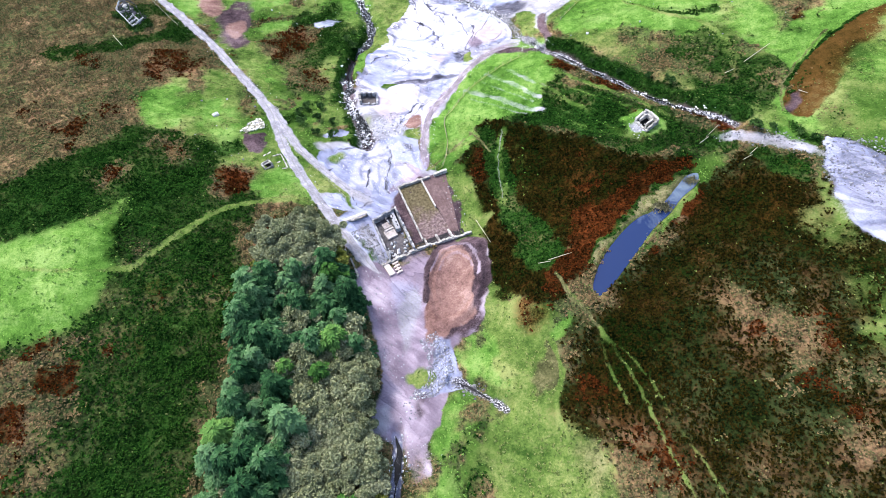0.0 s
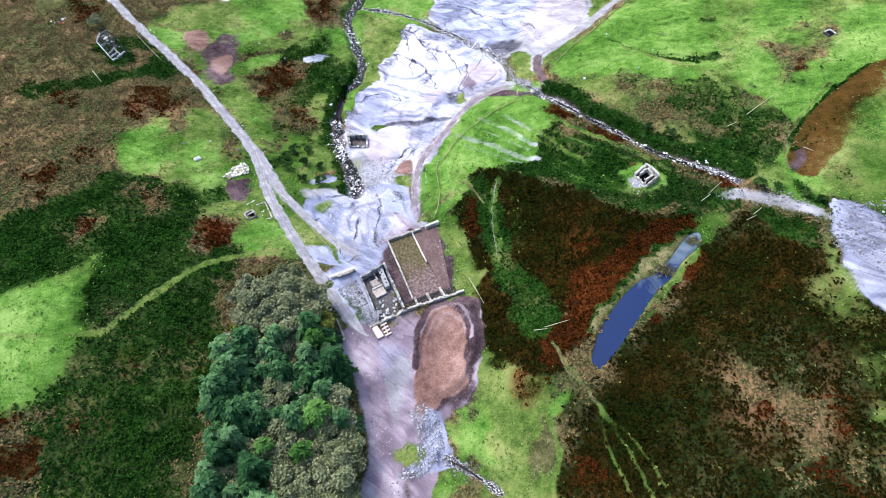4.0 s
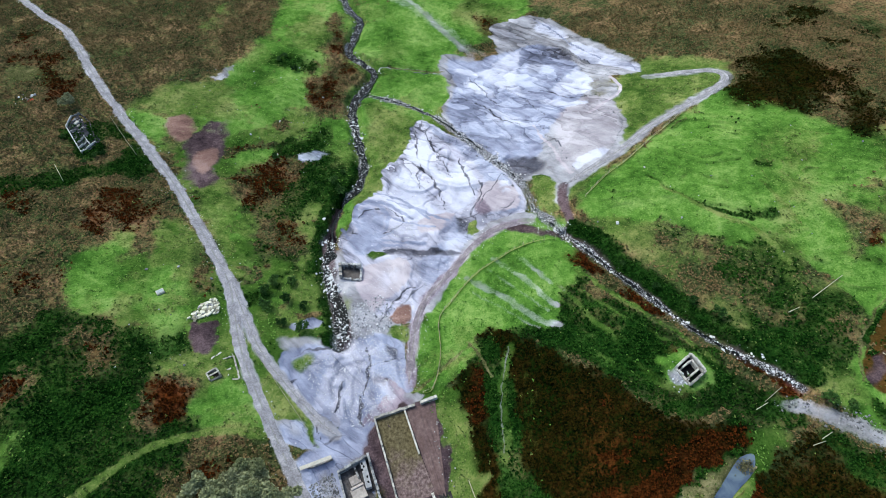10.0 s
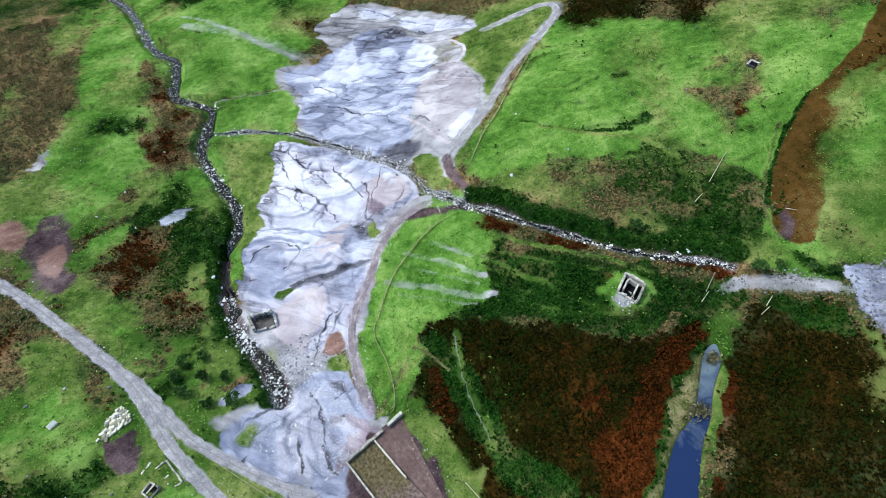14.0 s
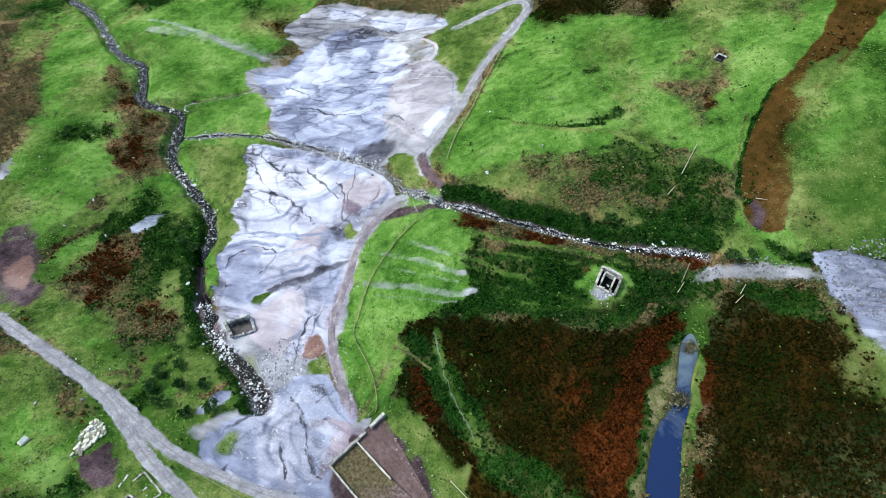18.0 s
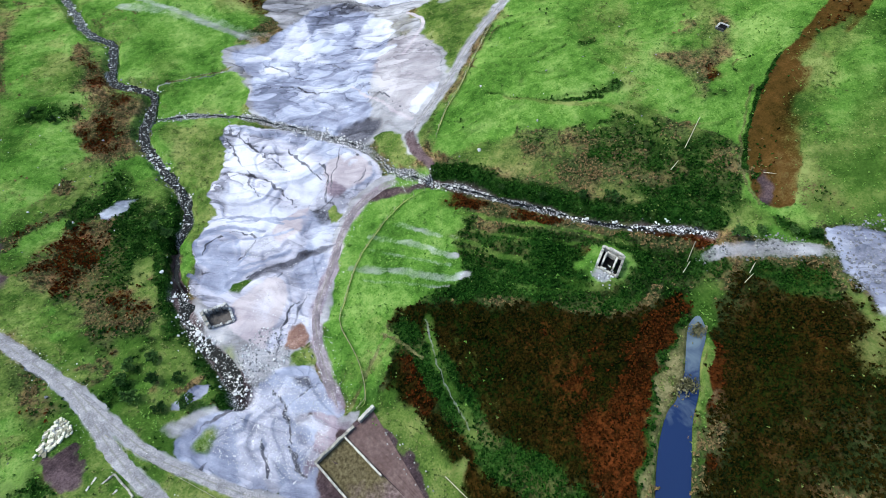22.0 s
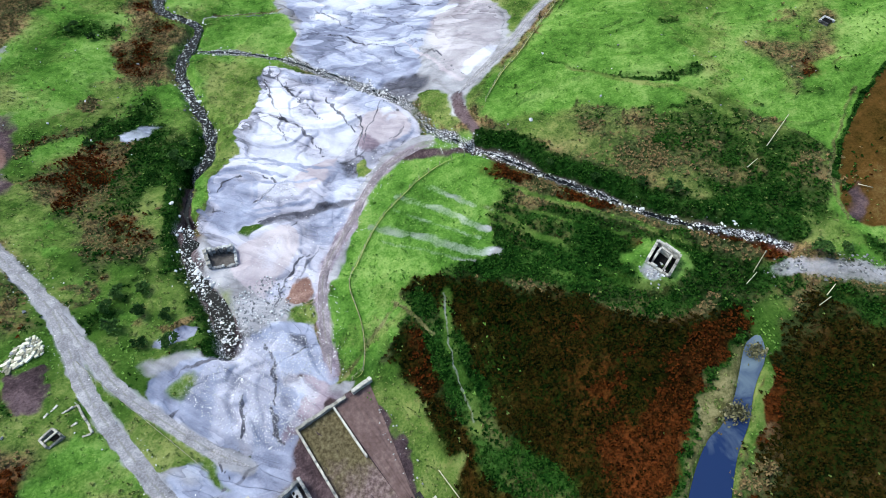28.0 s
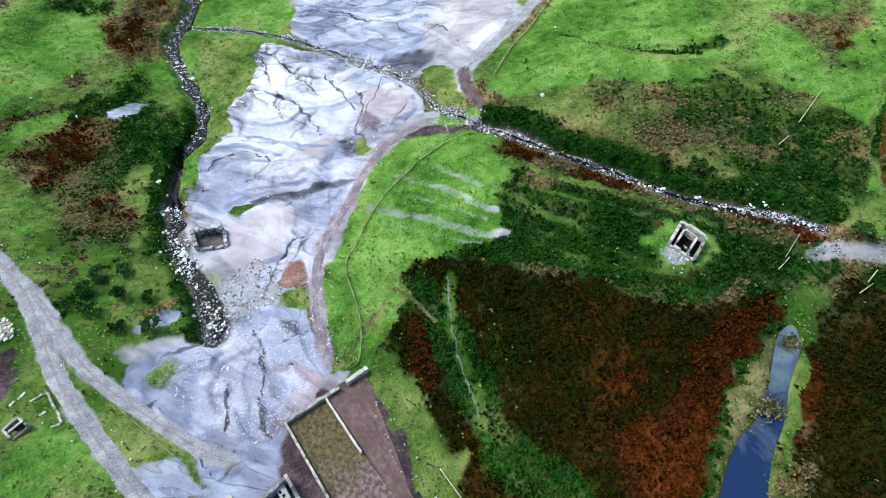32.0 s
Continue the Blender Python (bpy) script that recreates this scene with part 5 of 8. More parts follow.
# Beds cut into the land: line, depth, half width
BEDS = [(STREAM_LOW, 1.7, 2.4), (CLEFT, 2.6, 1.3), (STREAM_HIGH, 1.9, 2.2), (STREAM_MID, 0.5, 1.8), (STREAM_EAST, 1.4, 1.9), (STREAM_SOUTH, 0.9, 1.3), (GULLY_SOUTH, 1.2, 1.3), (GULLY_NORTH, 0.5, 0.7)]
BEDS = [(rounded(line), depth, half) for line, depth, half in BEDS]
POND = rounded(POND_RING, True)


def lie(x, y):
    """The broad form of the land."""
    u, v = np.tanh((x - 15) / 110), np.tanh((y - 40) / 130)
    h = LIE[0] + LIE[1] * u + LIE[2] * v + LIE[3] * u * u + LIE[4] * u * v + LIE[5] * v * v
    for row, cy in zip(SWELLS, range(-50, 171, 44)):
        for k, cx in zip(row, range(-75, 116, 38)):
            h = h + k * np.exp(-((x - cx) ** 2 + (y - cy) ** 2) / 2312)
    d, _ = line_distance(x, y, [(28, -31), (58, -10)])
    h = h + (POND_LEVEL - h) * smooth(1 - (d - 5) / 16)
    far = np.clip(np.hypot(x - 10, y - 60) / 260 - 1, 0, 6)
    return h + far * (26 * (fractal(x, y, 420, 5, 3) - 0.35))


def terracette(x, y):
    """Small steps trodden along the pasture's slope: their height, and where the risers are."""
    bx, by = x + 5 * (fractal(x, y, 9, 36, 2) - 0.5), y + 5 * (fractal(x, y, 9, 37, 2) - 0.5)
    n = fractal(0.35 * (0.8 * bx - 0.6 * by), 0.6 * bx + 0.8 * by, 11, 35, 2) * 8
    step = np.floor(n)
    return (step + smooth((n - step - 0.7) / 0.26)) / 8, smooth(1 - np.abs(n - step - 0.84) / 0.13)


def cover(x, y):
    """What grows or lies at each place: one weight for each of KINDS; the rest is heath."""
    w = np.zeros((len(KINDS), len(x)))
    wx = x + 2.6 * (fractal(x, y, 9, 3, 3) - 0.5) + 1.6 * (fractal(x, y, 1.6, 8, 2) - 0.5)
    wy = y + 2.6 * (fractal(x, y, 9, 4, 3) - 0.5) + 1.6 * (fractal(x, y, 1.6, 9, 2) - 0.5)
    sway = [3.2 * (fractal(x, y, 6, n, 3) - 0.5) for n in (5, 6)]
    mottle = 0.55 * fractal(x, y, 11, 14, 3) + 0.45 * fractal(x, y, 3.2, 15, 3)
    mottle = np.clip(0.5 + 1.9 * (mottle - 0.5), 0, 1)
    for k, feather, strength, ring in PATCHES:
        a, b = np.array(ring).min(0) - 3 * feather - 5, np.array(ring).max(0) + 3 * feather + 5
        some = np.flatnonzero((x > a[0]) & (x < b[0]) & (y > a[1]) & (y < b[1]))
        if len(some):
            sharp = k in (4, 6, 7, 8, 9, 10, 12, 13, 16, 17)
            px, py = (x[some] * 0.35 + wx[some] * 0.65, y[some] * 0.35 + wy[some] * 0.65) if sharp else (wx[some] + sway[0][some], wy[some] + sway[1][some])
            tongue = (0.5 + 1.6 * smooth((y[some] - 72) / 14)) * (fractal(0.16 * (0.6 * x[some] - 0.8 * y[some]), 0.8 * x[some] + 0.6 * y[some], 2.2, 29, 3) - 0.5) * 2 * (k in (6, 7, 10, 12))
            px, py = px + 0.6 * tongue, py - 0.8 * tongue
            soft = feather if sharp else 1.5 * feather
            m = smooth(0.5 + inside(px, py, ring) / (2 * soft)) * strength
            if not sharp:
                m = np.clip(m + 2.2 * m * (1 - m) * (mottle[some] - 0.5), 0, 1)
            w[:, some] *= 1 - m
            if k >= 0:
                w[k, some] += m
    a, b, c = fractal(x, y, 8, 81, 4), fractal(x, y, 5, 82, 4), fractal(x, y, 11, 86, 4)
    west = smooth((30 - x) / 16) * (1 - smooth((-60 - x) / 8) * smooth((14 - y) / 6))
    for k, share in ((0, 0.6), (15, 0.9)):
        moved = w[k] * share * (west if k == 0 else 0.35 + 0.65 * west)
        rushes, ferns, heaths = moved * smooth((a - 0.46) / 0.14), moved * smooth((b - 0.52) / 0.12), moved * smooth((c - 0.54) / 0.12)
        ferns, heaths = ferns * (1 - smooth((a - 0.46) / 0.14)), heaths * (1 - smooth((a - 0.46) / 0.14)) * (1 - smooth((b - 0.52) / 0.12))
        w[k] -= rushes * 0.8 + ferns * 0.5 + heaths * 0.8
        w[1] += 0.8 * rushes
        w[2] += 0.5 * ferns
        w[3] += 0.25 * heaths
    w[2] *= 1 - 0.35 * smooth((b - 0.5) / 0.18)
    w[3] *= 1 - 0.5 * smooth((a - 0.53) / 0.15)
    # Dark fern cover on the risers strengthens the steps' faint shading by colour.
    riser_shade = terracette(x, y)[1] * smooth((x - 44) / 12) * (0.2 + 0.8 * smooth((b - 0.45) / 0.15))
    w[2] += 0.4 * w[0] * riser_shade
    w[0] -= 0.6 * w[0] * riser_shade
    rest = np.clip(1 - w.sum(0), 0, 1)
    w[1] += rest * 0.30 * smooth((14 - x) / 10) * smooth((b - 0.5) / 0.2)
    w[2] += rest * 0.25 * smooth((0.5 - a) / 0.2)
    for kind, half, strength, line in STRIPS:
        k = KINDS.index(kind)
        a, b = np.array(line).min(0) - half - 3, np.array(line).max(0) + half + 3
        some = np.flatnonzero((x > a[0]) & (x < b[0]) & (y > a[1]) & (y < b[1]))
        if len(some):
            d, _ = line_distance(x[some] * 0.5 + wx[some] * 0.5, y[some] * 0.5 + wy[some] * 0.5, rounded(line))
            if kind == "rill":
                run = sum(math.dist(p, q) for p, q in zip(line, line[1:]))
                d, s = line_distance(x[some] * 0.2 + wx[some] * 0.8, y[some] * 0.2 + wy[some] * 0.8, rounded(line))
                d = d / (0.35 + 1.3 * np.clip(np.minimum(s, run - s) / (0.4 * run), 0, 1) * fractal(x[some], y[some], 3, 84, 2))
            if kind == "cobble":
                d = d / (0.25 + 1.5 * fractal(x[some], y[some], 6, 85, 3))
            m = smooth(1.35 - d / half) * np.clip(strength * (0.35 + 1.3 * fractal(x[some], y[some], 5, 83, 3)), 0, 1)
            w[:, some] *= 1 - m
            w[k, some] += m
    return w


def wash(x, y):
    """Washed heaps of fine spoil: how high the stepped lobes stand, and the rills between them."""
    bx, by = x + 7 * (fractal(x, y, 16, 21, 3) - 0.5) * 2, y + 7 * (fractal(x, y, 16, 22, 3) - 0.5) * 2
    u, v = 0.6 * bx - 0.8 * by, 0.8 * bx + 0.6 * by
    n = fractal(u * 0.42, v, 8, 23, 3) * 7
    step = np.floor(n)
    level = (step + smooth((n - step - 0.62) / 0.3)) / 7
    vein = np.abs(2 * fractal(u * 0.5 + 40, v, 7, 24, 2) - 1)
    return smooth(0.5 + 2.2 * (level - 0.5)), smooth(1 - vein / 0.10)


def land(x, y, w=None):
    """The height of the ground, with beds, heaps and small relief."""
    x, y = np.atleast_1d(np.asarray(x, float)), np.atleast_1d(np.asarray(y, float))
    w = cover(x, y) if w is None else w
    h = lie(x, y)
    heap = w[6] + 0.8 * w[7] + w[12] + 0.25 * w[13] + 0.7 * w[16]
    level, rill = wash(x, y)
    h = h + heap * (1.5 * (level - 0.5) - 0.35 * rill + 0.25 * (fractal(x, y, 2.2, 25, 3) - 0.5))
    rough = np.clip(1 - heap - w[13] - w[8] - w[9] - w[5] - w[10], 0, 1)
    h = h + rough * (0.9 * (fractal(x, y, 7, 31, 3) - 0.5) + 0.35 * (fractal(x, y, 1.3, 33, 2) - 0.5) * (1 - 0.6 * w[0]))
    h = h + 2.6 * w[0] * (terracette(x, y)[0] - 0.5)
    c, s = math.cos(radians(66)), math.sin(radians(66))
    oval = np.hypot(((x - 1.0) * c + (y + 16.5) * s) / 11.5, ((y + 16.5) * c - (x - 1.0) * s) / 6.2)
    h = h + 0.75 * np.exp(-(((oval - 0.95) / 0.13) ** 2)) + 0.25 * np.exp(-(((oval - 0.68) / 0.07) ** 2)) - 0.5 * smooth(1.4 - 2 * oval)
    near = (np.abs(x) < 130) & (y > -95) & (y < 280)
    for line, depth, half in BEDS:
        a, b = np.array(line).min(0) - 12, np.array(line).max(0) + 12
        some = np.flatnonzero(near & (x > a[0]) & (x < b[0]) & (y > a[1]) & (y < b[1]))
        if len(some):
            d, along = line_distance(x[some], y[some], line)
            d = d + 1.5 * (fractal(x[some], y[some], 3.5, 41, 3) - 0.5)
            h[some] -= depth * smooth(1.5 - d / half)
    some = np.flatnonzero((x > 10) & (x < 75) & (y > -50) & (y < 10))
    if len(some):
        deep = inside(x[some], y[some], POND)
        shore = smooth(1 - np.abs(deep) / 6)
        h[some] += (POND_LEVEL + 0.35 - h[some]) * np.where(deep > -6, np.where(deep > 0, 1, shore), 0) * 0.9
        h[some] -= 1.6 * smooth(0.35 + deep / 2.2)
    for cx, cy, level, rx, ry, turn in LEVELLED:
        c, s = math.cos(radians(turn)), math.sin(radians(turn))
        px, py = (x - cx) * c + (y - cy) * s, -(x - cx) * s + (y - cy) * c
        out = np.hypot(np.maximum(np.abs(px) - rx, 0), np.maximum(np.abs(py) - ry, 0))
        h = h + (level - h) * smooth(1 - out / 3)
    return h


def ground_at(x, y):
    return float(land(x, y)[0])


# Level stands for buildings: centre, height, half sizes, turn
LEVELLED = [(-10.3, 0.0, -0.95, 6.0, 8.0, 3), (1.0, 5.3, -0.8, 8.5, 11.0, 4), (55.9, 8.3, 11.2, 3.6, 3.6, -60), (-77.6, 109.5, 2.5, 4.0, 8.5, 25), (-8.2, 54.5, -4.6, 2.8, 3.2, 5)]


def steps_out(lo, hi, fine_lo, fine_hi, near_lo, near_hi, far):
    """Fine steps where the camera passes nearest, wider ones on to lo and hi, and growing steps beyond."""
    mid = [*np.arange(lo, fine_lo, 0.95), *np.arange(fine_lo, near_lo, 0.45), *np.arange(near_lo, near_hi, 0.3), *np.arange(near_hi, fine_hi, 0.45), *np.arange(fine_hi, hi, 0.95)]
    out, size = [mid[-1]], 0.8
    while out[-1] < hi + far:
        size *= 1.28
        out.append(out[-1] + size)
    back, size = [mid[0]], 0.8
    while back[-1] > lo - far:
        size *= 1.28
        back.append(back[-1] - size)
    return np.array([*back[:0:-1], *mid, *out[1:]])


def ground_material():
    mat, nt, shader, coords = blank("hillside", 0.95, matte=True)
    fine = noise_node(nt, 2.6, 4, 0.65, coords)
    mid = noise_node(nt, 0.55, 4, 0.6, coords)
    wide = noise_node(nt, 0.09, 3, 0.5, coords)
    mixed = math_node(nt, "ADD", math_node(nt, "MULTIPLY", fine, 0.5), math_node(nt, "MULTIPLY", mid, 0.5))
    broad = math_node(nt, "ADD", math_node(nt, "MULTIPLY", mixed, 0.55), math_node(nt, "MULTIPLY", wide, 0.45))
    broad = math_node(nt, "MULTIPLY_ADD", broad, 1.3)
    broad.node.inputs[2].default_value = -0.15
    mapping = nt.nodes.new("ShaderNodeMapping")
    mapping.vector_type = "TEXTURE"
    mapping.inputs["Rotation"].default_value, mapping.inputs["Scale"].default_value = (0, 0, radians(-52)), (15.0, 3.6, 3.6)
    nt.links.new(coords, mapping.inputs["Vector"])
    flow = noise_node(nt, 1.0, 6, 0.62, mapping.outputs["Vector"], 2.2)
    washed = math_node(nt, "ADD", math_node(nt, "MULTIPLY", flow, 0.7), math_node(nt, "MULTIPLY", fine, 0.3))
    heaps = nt.nodes.new("ShaderNodeAttribute")
    heaps.attribute_name = "wash"
    lobes = nt.nodes.new("ShaderNodeSeparateXYZ")
    nt.links.new(heaps.outputs["Vector"], lobes.inputs[0])
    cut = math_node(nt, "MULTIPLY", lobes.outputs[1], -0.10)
    # Graded lobes with dark edges: shade along the ridges, put into the colour.
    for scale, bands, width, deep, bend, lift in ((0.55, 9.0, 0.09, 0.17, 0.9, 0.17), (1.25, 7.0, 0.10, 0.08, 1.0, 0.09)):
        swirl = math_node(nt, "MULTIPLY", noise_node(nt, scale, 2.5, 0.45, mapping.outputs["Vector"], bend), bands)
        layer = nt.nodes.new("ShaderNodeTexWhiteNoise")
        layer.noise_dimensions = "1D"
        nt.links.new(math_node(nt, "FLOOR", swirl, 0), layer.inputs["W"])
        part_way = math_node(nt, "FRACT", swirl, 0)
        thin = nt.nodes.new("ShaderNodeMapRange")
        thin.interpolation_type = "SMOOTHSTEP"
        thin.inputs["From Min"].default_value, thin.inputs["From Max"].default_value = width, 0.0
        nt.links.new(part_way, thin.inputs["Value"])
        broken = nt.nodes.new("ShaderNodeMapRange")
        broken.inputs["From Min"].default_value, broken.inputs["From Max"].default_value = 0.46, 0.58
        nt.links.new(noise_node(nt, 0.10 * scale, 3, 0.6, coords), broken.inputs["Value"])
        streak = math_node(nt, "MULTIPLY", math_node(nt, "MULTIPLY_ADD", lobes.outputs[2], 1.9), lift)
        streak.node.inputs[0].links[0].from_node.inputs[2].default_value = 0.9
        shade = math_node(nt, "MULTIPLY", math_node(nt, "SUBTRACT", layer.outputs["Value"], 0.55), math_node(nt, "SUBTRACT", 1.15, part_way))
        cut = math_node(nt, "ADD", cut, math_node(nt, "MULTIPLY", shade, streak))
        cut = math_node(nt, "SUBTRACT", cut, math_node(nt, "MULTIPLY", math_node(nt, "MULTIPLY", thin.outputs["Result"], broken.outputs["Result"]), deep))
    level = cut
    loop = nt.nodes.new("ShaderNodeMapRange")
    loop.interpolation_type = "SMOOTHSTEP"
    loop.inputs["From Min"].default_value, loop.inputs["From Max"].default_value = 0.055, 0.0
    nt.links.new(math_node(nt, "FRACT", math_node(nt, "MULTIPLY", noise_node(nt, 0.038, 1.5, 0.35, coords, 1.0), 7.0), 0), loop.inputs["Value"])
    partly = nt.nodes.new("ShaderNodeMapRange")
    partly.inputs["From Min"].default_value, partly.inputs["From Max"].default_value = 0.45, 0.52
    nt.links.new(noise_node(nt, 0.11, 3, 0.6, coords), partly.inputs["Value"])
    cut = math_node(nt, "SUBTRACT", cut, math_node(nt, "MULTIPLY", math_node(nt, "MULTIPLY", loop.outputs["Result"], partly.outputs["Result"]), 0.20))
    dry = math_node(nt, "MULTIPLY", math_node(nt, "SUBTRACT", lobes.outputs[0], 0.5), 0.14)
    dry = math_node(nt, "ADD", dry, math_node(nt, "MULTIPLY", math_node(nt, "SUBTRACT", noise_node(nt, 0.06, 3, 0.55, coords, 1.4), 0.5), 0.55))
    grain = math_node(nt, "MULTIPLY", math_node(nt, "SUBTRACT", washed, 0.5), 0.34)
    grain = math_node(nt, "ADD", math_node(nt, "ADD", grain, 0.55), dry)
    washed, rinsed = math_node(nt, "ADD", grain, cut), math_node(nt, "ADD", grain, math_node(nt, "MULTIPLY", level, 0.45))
    turned = nt.nodes.new("ShaderNodeMapping")
    turned.vector_type = "TEXTURE"
    turned.inputs["Rotation"].default_value, turned.inputs["Scale"].default_value = (0, 0, radians(-37)), (16.0, 2.2, 2.2)
    nt.links.new(coords, turned.inputs["Vector"])
    terrace = noise_node(nt, 1.0, 3, 0.55, turned.outputs["Vector"], 0.5)
    sward = math_node(nt, "ADD", math_node(nt, "MULTIPLY", broad, 0.88), math_node(nt, "MULTIPLY", terrace, 0.12))
    tones = {
        "grass": (sward, [(0.36, (0.03, 0.086, 0.012)), (0.5, (0.105, 0.225, 0.038)), (0.64, (0.245, 0.375, 0.105))]),
        "rush": (sward, [(0.38, (0.032, 0.072, 0.013)), (0.5, (0.108, 0.170, 0.038)), (0.62, (0.240, 0.275, 0.095))]),
        "fern": (broad, [(0.36, (0.003, 0.013, 0.002)), (0.5, (0.01, 0.039, 0.006)), (0.64, (0.036, 0.088, 0.017))]),
        "rust": (broad, [(0.38, (0.005, 0.004, 0.001)), (0.5, (0.03, 0.01, 0.003)), (0.62, (0.098, 0.025, 0.007))]),
        "bog": (broad, [(0.34, (0.02, 0.017, 0.004)), (0.46, (0.058, 0.034, 0.009)), (0.56, (0.088, 0.046, 0.013)), (0.68, (0.13, 0.08, 0.028))]),
        "peat": (broad, [(0.34, (0.016, 0.011, 0.015)), (0.5, (0.068, 0.046, 0.056)), (0.66, (0.168, 0.118, 0.138))]),
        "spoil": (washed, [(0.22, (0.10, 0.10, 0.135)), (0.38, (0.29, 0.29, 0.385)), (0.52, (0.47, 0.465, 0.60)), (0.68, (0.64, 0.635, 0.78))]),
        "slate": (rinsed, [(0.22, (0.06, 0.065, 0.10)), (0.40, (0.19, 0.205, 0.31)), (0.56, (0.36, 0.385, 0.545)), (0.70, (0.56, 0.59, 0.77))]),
        "pink": (rinsed, [(0.28, (0.095, 0.072, 0.100)), (0.44, (0.195, 0.155, 0.210)), (0.56, (0.34, 0.280, 0.355)), (0.72, (0.56, 0.49, 0.58))]),
        "earth": (broad, [(0.34, (0.120, 0.065, 0.060)), (0.5, (0.245, 0.145, 0.128)), (0.66, (0.42, 0.285, 0.262))]),
        "scree": (rinsed, [(0.28, (0.11, 0.11, 0.13)), (0.44, (0.25, 0.245, 0.285)), (0.56, (0.39, 0.385, 0.45)), (0.70, (0.58, 0.57, 0.66))]),
        "white": (rinsed, [(0.24, (0.26, 0.27, 0.38)), (0.42, (0.50, 0.51, 0.66)), (0.60, (0.69, 0.70, 0.86))]),
        "silt": (rinsed, [(0.25, (0.22, 0.19, 0.24)), (0.45, (0.40, 0.355, 0.425)), (0.64, (0.60, 0.545, 0.62))]),
        "straw": (sward, [(0.38, (0.030, 0.036, 0.013)), (0.5, (0.105, 0.105, 0.045)), (0.62, (0.26, 0.235, 0.125))]),
        "turf": (sward, [(0.37, (0.020, 0.055, 0.008)), (0.5, (0.062, 0.126, 0.022)), (0.63, (0.150, 0.205, 0.056))]),
        "rill": (washed, [(0.25, (0.030, 0.030, 0.042)), (0.5, (0.090, 0.090, 0.125)), (0.70, (0.23, 0.23, 0.30))]),
        "cobble": (noise_node(nt, 4.2, 2, 0.5, coords), [(0.44, (0.018, 0.018, 0.024)), (0.53, (0.13, 0.13, 0.16)), (0.61, (0.60, 0.60, 0.66))]),
        "moor": (broad, [(0.36, (0.002, 0.003, 0.0005)), (0.46, (0.006, 0.014, 0.002)), (0.54, (0.014, 0.011, 0.002)), (0.66, (0.044, 0.02, 0.004))]),
    }
    # Shade between tussocks, multiplied into the heath, fern, rust and moor colours.
    tussock = noise_node(nt, 1.5, 3, 0.6, coords)
    tussock_shade = ramp(nt, [(0.40, (0.45, 0.45, 0.45)), (0.48, (0.84, 0.84, 0.84)), (0.58, (1.12, 1.12, 1.12))], tussock)
    colour = ramp(nt, [(0.37, (0.028, 0.044, 0.015)), (0.47, (0.080, 0.095, 0.038)), (0.55, (0.175, 0.122, 0.062)), (0.66, (0.28, 0.182, 0.104))], broad)
    colour = mix_node(nt, 1.0, colour, tussock_shade, "MULTIPLY")
    bare = nt.nodes.new("ShaderNodeAttribute")
    bare.attribute_name = "bare"
    total = math_node(nt, "ADD", bare.outputs["Fac"], 0.02)
    for n in range(6):
        attr = nt.nodes.new("ShaderNodeAttribute")
        attr.attribute_name = f"cover_{n}"
        parts = nt.nodes.new("ShaderNodeSeparateXYZ")
        nt.links.new(attr.outputs["Vector"], parts.inputs[0])
        if n == 2:
            heap = math_node(nt, "ADD", parts.outputs[0], parts.outputs[1])
        for k in range(3):
            kind = KINDS[3 * n + k]
            source, stops = tones[kind]
            worn = math_node(nt, "MULTIPLY_ADD", math_node(nt, "SUBTRACT", mixed, 0.5), 0.0)
            worn.node.inputs[1].default_value = 1.1
            nt.links.new(parts.outputs[k], worn.node.inputs[2])
            edge = nt.nodes.new("ShaderNodeMapRange")
            edge.interpolation_type = "SMOOTHSTEP"
            edge.inputs["From Min"].default_value, edge.inputs["From Max"].default_value = 0.18, 0.82
            nt.links.new(worn, edge.inputs["Value"])
            own = ramp(nt, stops, source)
            if kind in ("fern", "rust", "moor"):
                own = mix_node(nt, 1.0, own, tussock_shade, "MULTIPLY")
            total = math_node(nt, "ADD", total, edge.outputs["Result"])
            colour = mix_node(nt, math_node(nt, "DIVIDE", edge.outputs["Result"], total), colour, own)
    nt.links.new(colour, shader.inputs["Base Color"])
    rough = math_node(nt, "ADD", math_node(nt, "MULTIPLY", mixed, 0.6), math_node(nt, "MULTIPLY", tussock, 0.6))
    bump(nt, shader, math_node(nt, "ADD", rough, math_node(nt, "MULTIPLY", math_node(nt, "MULTIPLY", heap, cut), 2.2)), 0.9, 0.34)
    return mat


